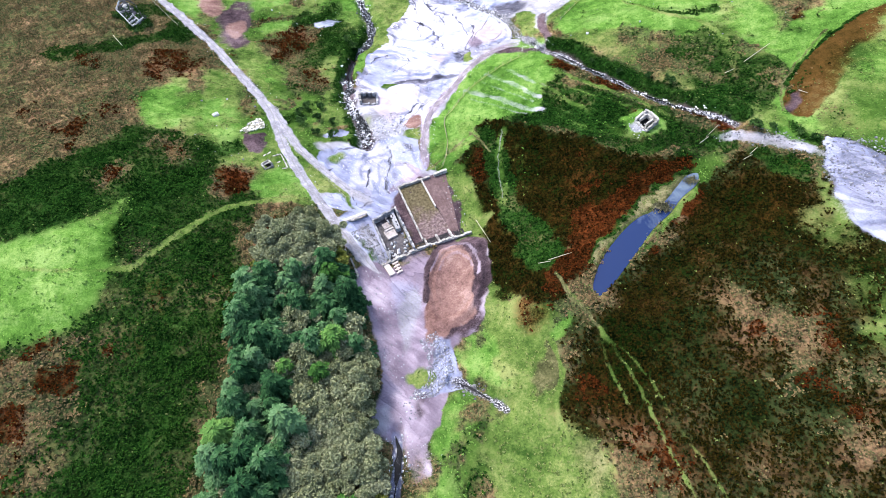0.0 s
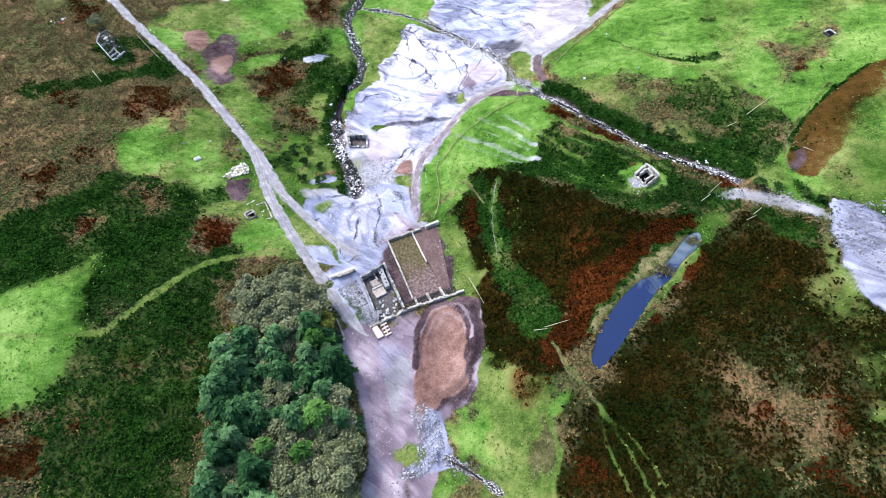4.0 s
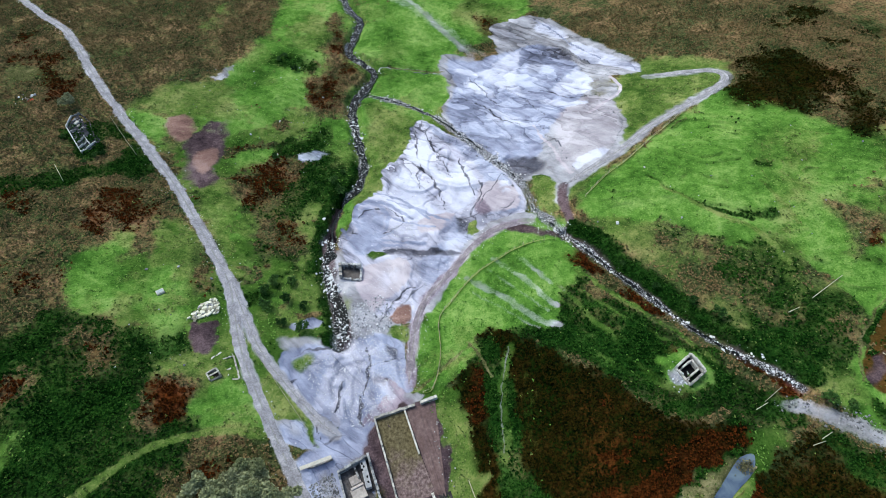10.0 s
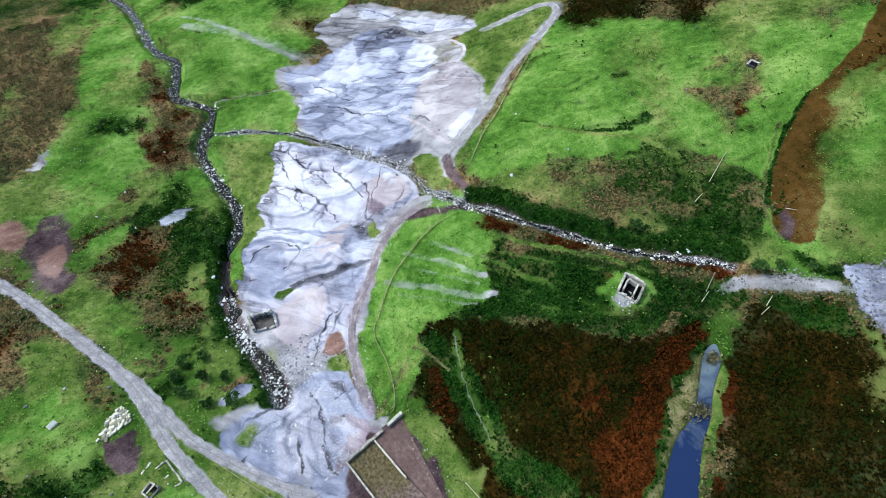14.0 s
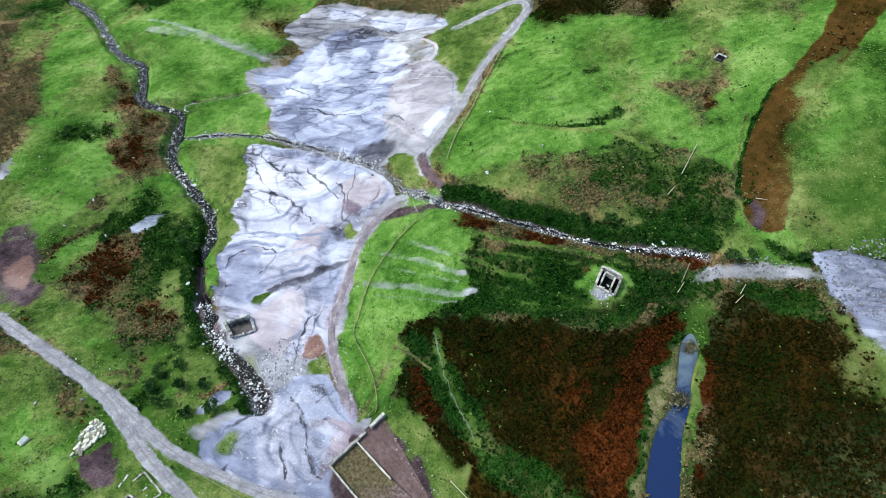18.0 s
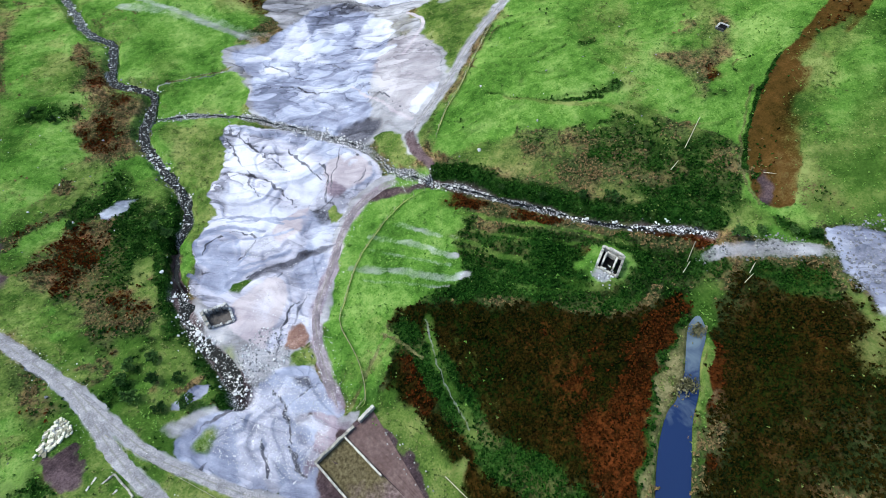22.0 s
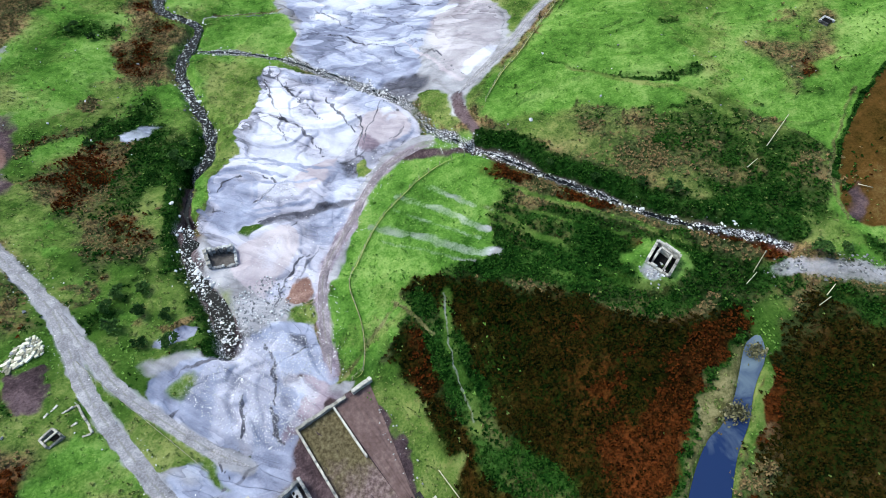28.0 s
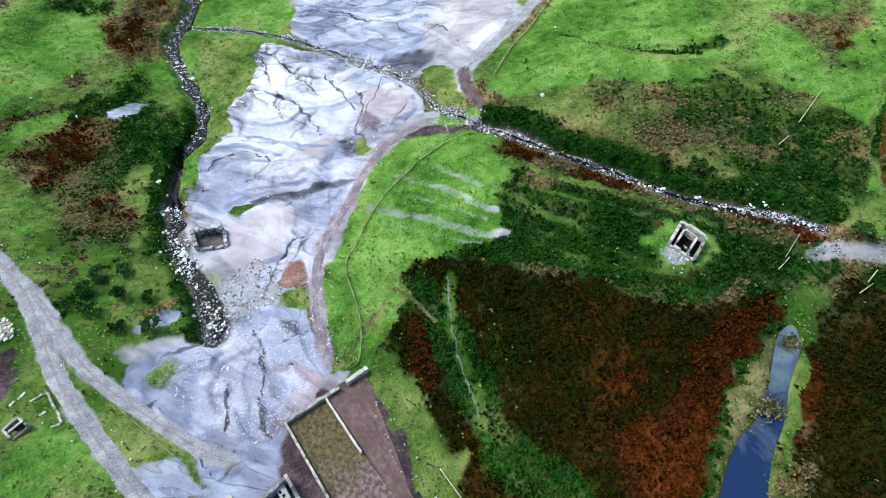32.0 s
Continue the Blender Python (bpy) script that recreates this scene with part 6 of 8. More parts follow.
def build_ground():
    gx, gy = steps_out(-165, 190, -42, 108, -25, 45, 2300), steps_out(-100, 275, -45, 160, 8, 108, 2300)
    xx, yy = (a.ravel() for a in np.meshgrid(gx, gy))
    w = cover(xx, yy)
    zz = land(xx, yy, w)
    nx, ny = len(gx), len(gy)
    first = (np.arange(ny - 1)[:, None] * nx + np.arange(nx - 1)).ravel()
    faces = np.stack([first, first + 1, first + nx + 1, first + nx], 1)
    mesh = bpy.data.meshes.new("ground")
    mesh.vertices.add(len(xx))
    mesh.vertices.foreach_set("co", np.stack([xx, yy, zz], 1).astype(np.float32).ravel())
    mesh.loops.add(faces.size)
    mesh.loops.foreach_set("vertex_index", faces.astype(np.int32).ravel())
    mesh.polygons.add(len(faces))
    mesh.polygons.foreach_set("loop_start", np.arange(0, faces.size, 4, dtype=np.int32))
    mesh.polygons.foreach_set("use_smooth", np.ones(len(faces), bool))
    mesh.update(calc_edges=True)
    heaps = mesh.attributes.new("wash", "FLOAT_VECTOR", "POINT")
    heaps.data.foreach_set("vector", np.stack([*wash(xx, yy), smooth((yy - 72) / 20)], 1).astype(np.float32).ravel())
    for n in range(6):
        attr = mesh.attributes.new(f"cover_{n}", "FLOAT_VECTOR", "POINT")
        attr.data.foreach_set("vector", w[3 * n : 3 * n + 3].T.astype(np.float32).ravel())
    bare = mesh.attributes.new("bare", "FLOAT", "POINT")
    bare.data.foreach_set("value", smooth((1 - w.sum(0) - 0.1) / 0.7).astype(np.float32))
    mesh.materials.append(ground_material())
    return tagged(new("ground", mesh), "rough hillside of grass, bracken, heath and grey mine spoil", "ground", kind="structure")


ground = build_ground()


# ---- building tools ----
def mesh_of(bm, name, material, smooth_faces=False):
    mesh = bpy.data.meshes.new(name)
    if smooth_faces:
        for face in bm.faces:
            face.smooth = True
    bm.to_mesh(mesh)
    bm.free()
    mesh.materials.append(material)
    return mesh


def part(name, bm, material, parent, label="", smooth_faces=False):
    """Links a bmesh as one mesh object under a thing or a part."""
    ob = new(name, mesh_of(bm, name, material, smooth_faces))
    ob.parent = parent
    return tagged(ob, label)


def thing(name, x, y, z, turn, label, category, group="", kind=""):
    """An Empty at the base of a thing."""
    ob = new(name)
    ob.matrix_world = pose(x, y, z, 0, 0, turn)
    bpy.context.view_layer.update()
    return tagged(ob, label, category, group, kind)


def from_arrays(name, verts, faces, material, smooth_faces=False):
    mesh = bpy.data.meshes.new(name)
    mesh.from_pydata(verts.tolist() if isinstance(verts, np.ndarray) else verts, [], faces.tolist() if isinstance(faces, np.ndarray) else faces)
    mesh.polygons.foreach_set("use_smooth", np.full(len(mesh.polygons), smooth_faces))
    mesh.materials.append(material)
    return mesh


def block(bm, x0, x1, y0, y1, z0, z1, jitter=0.0, rng=random):
    """A block with slightly uneven corners, added to bm."""
    c = [bm.verts.new((x + rng.uniform(-jitter, jitter), y + rng.uniform(-jitter, jitter), z + rng.uniform(-jitter, jitter))) for z in (z0, z1) for y in (y0, y1) for x in (x0, x1)]
    for q in ((0, 2, 3, 1), (4, 5, 7, 6), (0, 1, 5, 4), (2, 6, 7, 3), (0, 4, 6, 2), (1, 3, 7, 5)):
        bm.faces.new([c[k] for k in q])
    return c


def bevelled(bm, width):
    bmesh.ops.bevel(bm, geom=bm.edges[:], offset=width, segments=1, affect="EDGES", profile=0.5)
    return bm


def masonry(length, thick, height, seed, ragged=0.15, course=0.3, stone=0.5):
    """A wall of rough stones laid in courses along x from 0 to length, with a broken top."""
    rng = random.Random(seed)
    bm = bmesh.new()
    tops = [height * (1 + ragged * (2 * noise.noise((k * 0.6, seed * 3.7, 0)) - 0.3)) for k in range(int(length / stone) + 3)]
    z = -0.4
    while z < height * 1.4:
        x = rng.uniform(-0.3, 0)
        while x < length:
            w = stone * rng.uniform(0.7, 1.5)
            if z + course * 0.6 < tops[max(0, min(len(tops) - 1, int(x / stone)))]:
                out = rng.uniform(-0.03, 0.03)
                block(bm, max(x, 0) + 0.01, min(x + w, length) - 0.01, -thick / 2 + out, thick / 2 + out, z + 0.01, z + course - 0.01, 0.025, rng)
            x += w
        z += course
    return bm


def wall_run(name, a, b, height, thick, material, parent, seed, label="", ragged=0.15, course=0.3, stone=0.55, z=None):
    """A wall from a to b as a part of parent."""
    length = math.hypot(b[0] - a[0], b[1] - a[1])
    ob = part(name, masonry(length, thick, height, seed, ragged, course, stone), material, parent, label)
    base = min(ground_at(*a), ground_at(*b)) if z is None else z
    m = pose(a[0], a[1], base, 0, 0, math.degrees(math.atan2(b[1] - a[1], b[0] - a[0])))
    ob.matrix_basis = (parent.matrix_world.inverted() @ m) if parent else m
    return ob


def ribbon(name, line, width, material, lift, step, across=7, ragged=0.35, drop=0.25, level=None):
    """A strip laid along a line over the land: a made track or running water."""
    line = rounded(line, times=3)
    pts, run = [line[0]], 0.0
    for (ax, ay), (bx, by) in zip(line, line[1:]):
        seg = math.hypot(bx - ax, by - ay)
        while run + step <= seg:
            run += step
            pts.append((ax + (bx - ax) * run / seg, ay + (by - ay) * run / seg))
        run -= seg
    p = np.array(pts)
    tang = np.gradient(p, axis=0)
    tang /= np.linalg.norm(tang, axis=1)[:, None] + 1e-9
    side = np.stack([-tang[:, 1], tang[:, 0]], 1)
    k = np.linspace(-1, 1, across)
    if level is not None:
        p = p + side * (1.1 * (fractal(p[:, 0], p[:, 1], 5.0, 53, 2) - 0.5))[:, None]
    one, two = (width / 2 * (1 + ragged * (fractal(p[:, 0], p[:, 1], 3.0, seed, 4) - 0.5) * 2.4) for seed in (51, 57))
    ends = np.minimum(np.arange(len(p)), np.arange(len(p))[::-1]) * step
    widths = np.where(k[None, :] > 0, one[:, None], two[:, None]) * np.clip(0.1 + ends / 5, 0.1, 1)[:, None]
    xy = p[:, None, :] + side[:, None, :] * (k[None, :] * widths)[..., None]
    if level is None:
        z = land(xy[..., 0].ravel(), xy[..., 1].ravel()).reshape(len(p), across)
        z = z + lift + 0.03 * (1 - k**2) - drop * (np.abs(k) > 0.99)
    else:
        mid = lie(p[:, 0], p[:, 1]) - level
        z = np.repeat(mid[:, None], across, 1) + 0.04 * (fractal(xy[..., 0], xy[..., 1], 0.8, 52, 2) - 0.5)
    verts = np.concatenate([xy, z[..., None]], -1).reshape(-1, 3)
    first = (np.arange(len(p) - 1)[:, None] * across + np.arange(across - 1)).ravel()
    mesh = from_arrays(name, verts, np.stack([first, first + 1, first + across + 1, first + across], 1), material, True)
    attr = mesh.attributes.new("across", "FLOAT", "POINT")
    attr.data.foreach_set("value", np.tile(np.abs(k), len(p)).astype(np.float32))
    return new(name, mesh)


def track_material(name, stops):
    mat, nt, shader, coords = blank(name, 0.95)
    fine, mid = noise_node(nt, 3.5, 4, 0.7, coords), noise_node(nt, 0.5, 4, 0.6, coords)
    tone = math_node(nt, "ADD", math_node(nt, "MULTIPLY", fine, 0.5), math_node(nt, "MULTIPLY", mid, 0.5))
    colour = ramp(nt, list(zip((0.34, 0.5, 0.66), stops)), tone)
    attr = nt.nodes.new("ShaderNodeAttribute")
    attr.attribute_name = "across"
    rut = nt.nodes.new("ShaderNodeMapRange")
    rut.inputs["From Min"].default_value, rut.inputs["From Max"].default_value = 0.22, 0.0
    nt.links.new(attr.outputs["Fac"], rut.inputs["Value"])
    strip = math_node(nt, "MULTIPLY", rut.outputs["Result"], math_node(nt, "GREATER_THAN", mid, 0.47))
    colour = mix_node(nt, math_node(nt, "MULTIPLY", strip, 0.5), colour, (0.16, 0.16, 0.12))
    nt.links.new(colour, shader.inputs["Base Color"])
    bump(nt, shader, fine, 0.4, 0.04)
    return mat


def water_material(name, deep, pale, scale, amount, rough):
    mat, nt, shader, coords = blank(name, rough)
    shader.inputs["Specular IOR Level"].default_value = 0.12
    n = noise_node(nt, scale, 4, 0.6, coords, 0.6)
    edge = nt.nodes.new("ShaderNodeMapRange")
    edge.inputs["From Min"].default_value, edge.inputs["From Max"].default_value = amount, amount + 0.12
    nt.links.new(n, edge.inputs["Value"])
    nt.links.new(mix_node(nt, edge.outputs["Result"], deep, pale), shader.inputs["Base Color"])
    bump(nt, shader, noise_node(nt, scale * 6, 2, 0.5, coords), 0.15, 0.03)
    return mat


def pond_material():
    """Dark open water, the sky's blue put into its colour, with pale silt showing through at the shallow upper end."""
    mat, nt, shader, coords = blank("pond_water", 0.06)
    shader.inputs["Specular IOR Level"].default_value = 0.5
    split = nt.nodes.new("ShaderNodeSeparateXYZ")
    nt.links.new(coords, split.inputs[0])
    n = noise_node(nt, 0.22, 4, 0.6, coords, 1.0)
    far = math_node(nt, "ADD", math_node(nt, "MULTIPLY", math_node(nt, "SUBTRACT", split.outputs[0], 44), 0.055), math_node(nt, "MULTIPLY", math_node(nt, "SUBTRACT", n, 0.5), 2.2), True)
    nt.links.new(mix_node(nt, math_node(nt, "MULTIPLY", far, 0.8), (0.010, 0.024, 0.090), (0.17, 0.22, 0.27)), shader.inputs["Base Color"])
    bump(nt, shader, noise_node(nt, 2.5, 2, 0.5, coords), 0.05, 0.02)
    return mat


GRAVEL = track_material("track_gravel", [(0.15, 0.145, 0.165), (0.30, 0.29, 0.335), (0.52, 0.50, 0.56)])
YARD_GRAVEL = track_material("yard_gravel", [(0.10, 0.085, 0.105), (0.23, 0.195, 0.235), (0.47, 0.42, 0.475)])
for name, line, width, label in (
    ("track", TRACK_WEST, 2.7, "pale gravel hill track with two worn wheel ruts"),
    ("track", TRACK_FORK, 2.1, "pale gravel branch track running down to the spoil"),
    ("track", TRACK_NORTH[:-2], 2.0, "narrow pinkish gravel track beside the spoil heaps"),
    ("track", TRACK_UPPER[1:], 2.2, "grey gravel track looping round the upper spoil"),
):
    tagged(ribbon(name, line, width, YARD_GRAVEL if line[0] == TRACK_NORTH[0] else GRAVEL, 0.07, 0.5, 7, 0.28, 0.12), label, "track", kind="structure")

STREAM_WATER = water_material("stream_water", (0.006, 0.007, 0.009), (0.60, 0.62, 0.66), 1.9, 0.56, 0.2)
DARK_WATER = water_material("gully_water", (0.012, 0.013, 0.016), (0.30, 0.31, 0.34), 1.6, 0.60, 0.15)
for name, line, width, level, mat, label in (
    ("stream", STREAM_LOW, 3.0, 1.32, STREAM_WATER, "shallow stream broken white over pale boulders"),
    ("stream", CLEFT, 1.0, 2.4, DARK_WATER, "dark stream hidden in a narrow cleft"),
    ("stream", STREAM_HIGH, 2.4, 1.42, STREAM_WATER, "shallow stream tumbling white over cobbles"),
    ("stream", STREAM_MID, 0.45, 0.46, STREAM_WATER, "thin stream in a bed of pale stones"),
    ("stream", STREAM_EAST, 0.7, 1.26, STREAM_WATER, "narrow stony stream under a dark bank"),
    ("stream", STREAM_SOUTH, 0.5, 0.84, DARK_WATER, "dark trickle in a narrow rocky gully"),
    ("stream", GULLY_SOUTH, 1.2, 0.85, DARK_WATER, "dark stream leaving the yard between stones"),
):
    tagged(ribbon(name, line, width, mat, 0, 0.5, 5, 0.9, 0, level), label, "stream", kind="structure")

ring = rounded(POND, True, 1)
bm = bmesh.new()
face = bm.faces.new([bm.verts.new((x, y, POND_LEVEL)) for x, y in [(45 + (x - 45) * 1.01, -19 + (y + 19) * 1.02) for x, y in ring]])
if face.calc_area() and face.normal.z < 0:
    bmesh.ops.reverse_faces(bm, faces=[face])
bmesh.ops.triangulate(bm, faces=bm.faces[:])
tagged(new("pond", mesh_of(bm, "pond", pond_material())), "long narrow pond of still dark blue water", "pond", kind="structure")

# ---- stones ----
STONE_PALE = surface("pale_stone", (0.16, 0.16, 0.19), (0.36, 0.37, 0.42), (0.66, 0.67, 0.73), 4.0, 0.85, 0.04, 0.5)
STONE_BRIGHT = surface("bright_stone", (0.05, 0.055, 0.07), (0.20, 0.21, 0.25), (0.72, 0.72, 0.77), 4.0, 0.85, 0.04, 0.8)
STONE_WHITE = surface("washed_stone", (0.36, 0.37, 0.43), (0.58, 0.59, 0.66), (0.82, 0.82, 0.87), 4.0, 0.85, 0.04, 0.5)
STONE_GREY = surface("grey_stone", (0.10, 0.10, 0.11), (0.25, 0.25, 0.27), (0.46, 0.46, 0.48), 4.0, 0.9, 0.04, 0.4)
ICO = bmesh.new()
bmesh.ops.create_icosphere(ICO, subdivisions=1, radius=1.0)
ICO_V, ICO_F = np.array([v.co[:] for v in ICO.verts]), np.array([[v.index for v in f.verts] for f in ICO.faces])
ICO.free()


def stones(name, xy, sizes, material, seed, flat=0.6, sink=0.25, level=9.0):
    """Many loose stones lying on the land, in one mesh; level: how far below the lie the water stands."""
    rng = np.random.default_rng(seed)
    z = np.maximum(land(xy[:, 0], xy[:, 1]), lie(xy[:, 0], xy[:, 1]) - level - 0.04)
    n = len(xy)
    v = ICO_V[None] * (1 + 0.35 * rng.uniform(-1, 1, (n, len(ICO_V), 1)))
    v = v * sizes[:, None, None] * np.stack([rng.uniform(0.7, 1.3, n), rng.uniform(0.7, 1.3, n), rng.uniform(0.7, 1.2, n) * flat], 1)[:, None, :]
    a = rng.uniform(0, 6.28, n)
    c, s = np.cos(a)[:, None], np.sin(a)[:, None]
    v = np.stack([v[..., 0] * c - v[..., 1] * s, v[..., 0] * s + v[..., 1] * c, v[..., 2]], -1)
    v += np.stack([xy[:, 0], xy[:, 1], z + sizes * flat * (0.8 - sink)], 1)[:, None, :]
    f = ICO_F[None] + (np.arange(n) * len(ICO_V))[:, None, None]
    return new(name, from_arrays(name, v.reshape(-1, 3), f.reshape(-1, 3), material))


def along(line, count, spread, seed):
    rng = np.random.default_rng(seed)
    p = np.array(rounded(line))
    seg = np.r_[0, np.cumsum(np.linalg.norm(np.diff(p, axis=0), axis=1))]
    s = rng.uniform(0, seg[-1], count)
    xy = np.stack([np.interp(s, seg, p[:, 0]), np.interp(s, seg, p[:, 1])], 1)
    return xy + rng.normal(0, spread, (count, 2))


def within(ring, count, seed):
    rng = np.random.default_rng(seed)
    lo, hi = np.array(ring).min(0), np.array(ring).max(0)
    xy = rng.uniform(lo, hi, (count * 4, 2))
    return xy[inside(xy[:, 0], xy[:, 1], ring) > 0][:count]


def sized(count, seed, small, large):
    return small + (large - small) * np.random.default_rng(seed).random(count) ** 3


for line, count, spread, small, large, mat, label in (
    (STREAM_LOW, 620, 1.3, 0.08, 0.34, STONE_BRIGHT, "pale boulders and cobbles lining the stream"),
    (STREAM_HIGH, 2900, 1.0, 0.08, 0.36, STONE_BRIGHT, "pale cobbles and boulders of the upper stream"),
    (STREAM_MID, 1300, 1.1, 0.07, 0.28, STONE_BRIGHT, "pale cobbles along the thin stream"),
    (STREAM_EAST, 380, 0.8, 0.07, 0.32, STONE_BRIGHT, "pale stones in the stream below the bank"),
    (STREAM_SOUTH, 420, 0.7, 0.08, 0.3, STONE_GREY, "grey stones along the narrow gully"),
    (GULLY_SOUTH, 240, 0.9, 0.08, 0.36, STONE_PALE, "pale stones beside the dark gully"),
    (TIP_STRIP, 420, 1.1, 0.06, 0.28, STONE_GREY, "grey stones of a washed rocky strip"),
    (TRACK_SOUTH, 500, 2.0, 0.05, 0.2, STONE_PALE, "small loose stones strewn on the yard track"),
    (TRACK_NORTH, 800, 1.6, 0.05, 0.15, STONE_WHITE, "small white stones strewn beside the spoil track"),
    (TRACK_WEST, 1600, 1.5, 0.05, 0.15, STONE_WHITE, "small loose stones along the hill track"),
):
    xy = along(line, count, spread, count)
    gaps = fractal(xy[:, 0], xy[:, 1], 5, 66, 2)
    xy = xy[gaps > 0.44]
    count = len(xy)
    tagged(stones("stones", xy, sized(count, count + 1, small, large), mat, count + 2, level=1.32 if line is STREAM_LOW else 9.0), label, "stones", kind="stuff")
TIP = [(86, -14), (92, -14), (98, -18), (104, -24), (96, -34), (88, -38), (84, -30), (80, -22), (83, -17)]
SPREAD = [(-13, 33), (-5, 34), (0, 30), (2, 24), (-3, 15), (-9, 12), (-14, 16), (-19, 24), (-20, 29)]
RUBBLE_SOUTH = [(-10, -29), (-6, -28), (-4, -33), (-4.5, -39), (-10, -42), (-15, -41), (-11, -38), (-9, -34)]
HEAP_STONES = [(-9, 43), (-2, 45), (2, 42), (0, 35), (-8, 33), (-10, 38)]
RAMP = [(-20, 3), (-15.2, 5.2), (-12.6, -7), (-14.5, -8)]
for ring, count, small, large, mat, label in (
    (TIP, 1500, 0.05, 0.30, STONE_PALE, "pale blue-grey quarry stones covering the rock tip"),
    (SPREAD, 3400, 0.04, 0.14, STONE_WHITE, "pale blue-grey stones spread over the spoil fan"),
    (RUBBLE_SOUTH, 1700, 0.06, 0.24, STONE_PALE, "heap of pale blue-grey rubble at the yard's end"),
    (RAMP, 1100, 0.05, 0.22, STONE_GREY, "grey cobbles of the ramp beside the mill wall"),
    (HEAP_STONES, 900, 0.05, 0.24, STONE_PALE, "grey rubble on the slope above the stream"),
):
    xy = within(ring, count, count)
    xy = xy[np.hypot(xy[:, 0] + 12.3, xy[:, 1] + 36.8) > 2.6]
    tagged(stones("rubble", xy, sized(len(xy), count + 1, small, large), mat, count + 2), label, "rubble", kind="stuff")
bare = [within(ring, 900, 300 + n) for n, (k, _, _, ring) in enumerate(PATCHES) if KINDS[k] == "spoil"]
xy = np.concatenate(bare)
xy = xy[fractal(xy[:, 0], xy[:, 1], 7, 67, 3) > 0.5]
tagged(stones("scattered_stones", xy, sized(len(xy), 68, 0.05, 0.17), STONE_WHITE, 69), "small white stones scattered over the washed spoil", "stones", kind="stuff")
FIELD = [(52, 60), (90, 82), (125, 60), (112, 25), (70, 25), (52, 45)]
xy = np.concatenate([within(FIELD, 40, 5), within([(-60, 140), (-10, 150), (-10, 90), (-45, 90)], 60, 6), within([(-55, 60), (-40, 62), (-40, 25), (-60, 30)], 14, 7)])
tagged(stones("field_stones", xy, sized(len(xy), 8, 0.12, 0.4), STONE_PALE, 9), "scattered pale stones on the pasture", "stones", kind="stuff")


# ---- low plants ----
def plant_material(name, palettes):
    """Fronds: the tone runs over the palettes by the plant's kind, and from frond to frond."""
    mat, nt, shader, coords = blank(name, 0.8, matte=True)
    attr = nt.nodes.new("ShaderNodeAttribute")
    attr.attribute_name = "kind"
    isle = nt.nodes.new("ShaderNodeNewGeometry").outputs["Random Per Island"]
    tone = math_node(nt, "ADD", math_node(nt, "MULTIPLY", isle, 0.7), math_node(nt, "MULTIPLY", noise_node(nt, 0.12, 3, 0.5, coords), 0.4))
    colour = None
    for k, (dark, light) in enumerate(palettes):
        own = ramp(nt, [(0.25, dark), (0.8, light)], tone)
        if colour is None:
            colour = own
        else:
            near = math_node(nt, "SUBTRACT", attr.outputs["Fac"], float(k) - 0.5, False)
            colour = mix_node(nt, math_node(nt, "GREATER_THAN", near, 0.0), colour, own)
    nt.links.new(colour, shader.inputs["Base Color"])
    return mat


def low_plants(name, count, chance, kinds, material, spread, height, blades, seed):
    """Clumps of fronds over the land where the cover asks for them."""
    rng = np.random.default_rng(seed)
    x, y = rng.uniform(-125, 150, count), rng.uniform(-90, 235, count)
    seen = ((x < 70) | (y < 150))
    x, y = x[seen], y[seen]
    w = cover(x, y)
    heath = np.clip(1 - w.sum(0), 0, 1)
    p = np.zeros(len(x))
    for k, c in chance.items():
        p += c * (heath if k == "heath" else w[KINDS.index(k)])
    hard = w[5] + w[6] + w[7] + w[8] + w[9] + w[10] + w[12] + w[13] + w[16] + w[17]
    p = p * (hard < 0.3) * (1 if "grass" in chance else np.clip(1.5 - 2.6 * (w[0] + w[1] + w[14] + w[15]), 0, 1))
    keep = rng.random(len(x)) < p * (0.35 + 1.3 * fractal(x, y, 3.0, 61, 2) ** 2 * 1.6)
    x, y, w, heath = x[keep], y[keep], w[:, keep], heath[keep]
    z = land(x, y, w)
    stand = 0.35 + 1.5 * smooth((fractal(x, y, 1.7, 63, 2) - 0.25) / 0.5)[:, None]
    shares = [sum(heath if q == "heath" else w[KINDS.index(q)] for q in kind) + 0.28 * fractal(x, y, 4, 62 + k, 3) + rng.normal(0, 0.03, len(x)) for k, kind in enumerate(kinds)]
    tint = np.argmax(shares, 0).astype(float)
    n = len(x)
    ang = rng.uniform(0, 6.28, (n, 1)) + np.arange(blades) * 6.28 / blades + rng.normal(0, 0.35, (n, blades))
    r = rng.uniform(*spread, (n, 1)) * rng.uniform(0.7, 1.3, (n, blades))
    up = stand * rng.uniform(*height, (n, 1)) * rng.uniform(0.6, 1.3, (n, blades))
    c, s = np.cos(ang), np.sin(ang)
    root = np.stack([x, y, z], 1)[:, None, :]
    wide = 0.42 * r
    tip = root + np.stack([c * r, s * r, up * 0.55], -1)
    left = root + np.stack([c * r * 0.35 - s * wide, s * r * 0.35 + c * wide, up], -1)
    right = root + np.stack([c * r * 0.35 + s * wide, s * r * 0.35 - c * wide, up * 0.8], -1)
    base = root + np.stack([-0.1 * c, -0.1 * s, 0 * c - 0.05], -1)
    v = np.stack([base, right, tip, left], 2).reshape(-1, 3)
    f = np.arange(len(v)).reshape(-1, 4)
    mesh = from_arrays(name, v, f, material)
    attr = mesh.attributes.new("kind", "FLOAT", "POINT")
    attr.data.foreach_set("value", np.repeat(tint, blades * 4).astype(np.float32))
    return new(name, mesh)


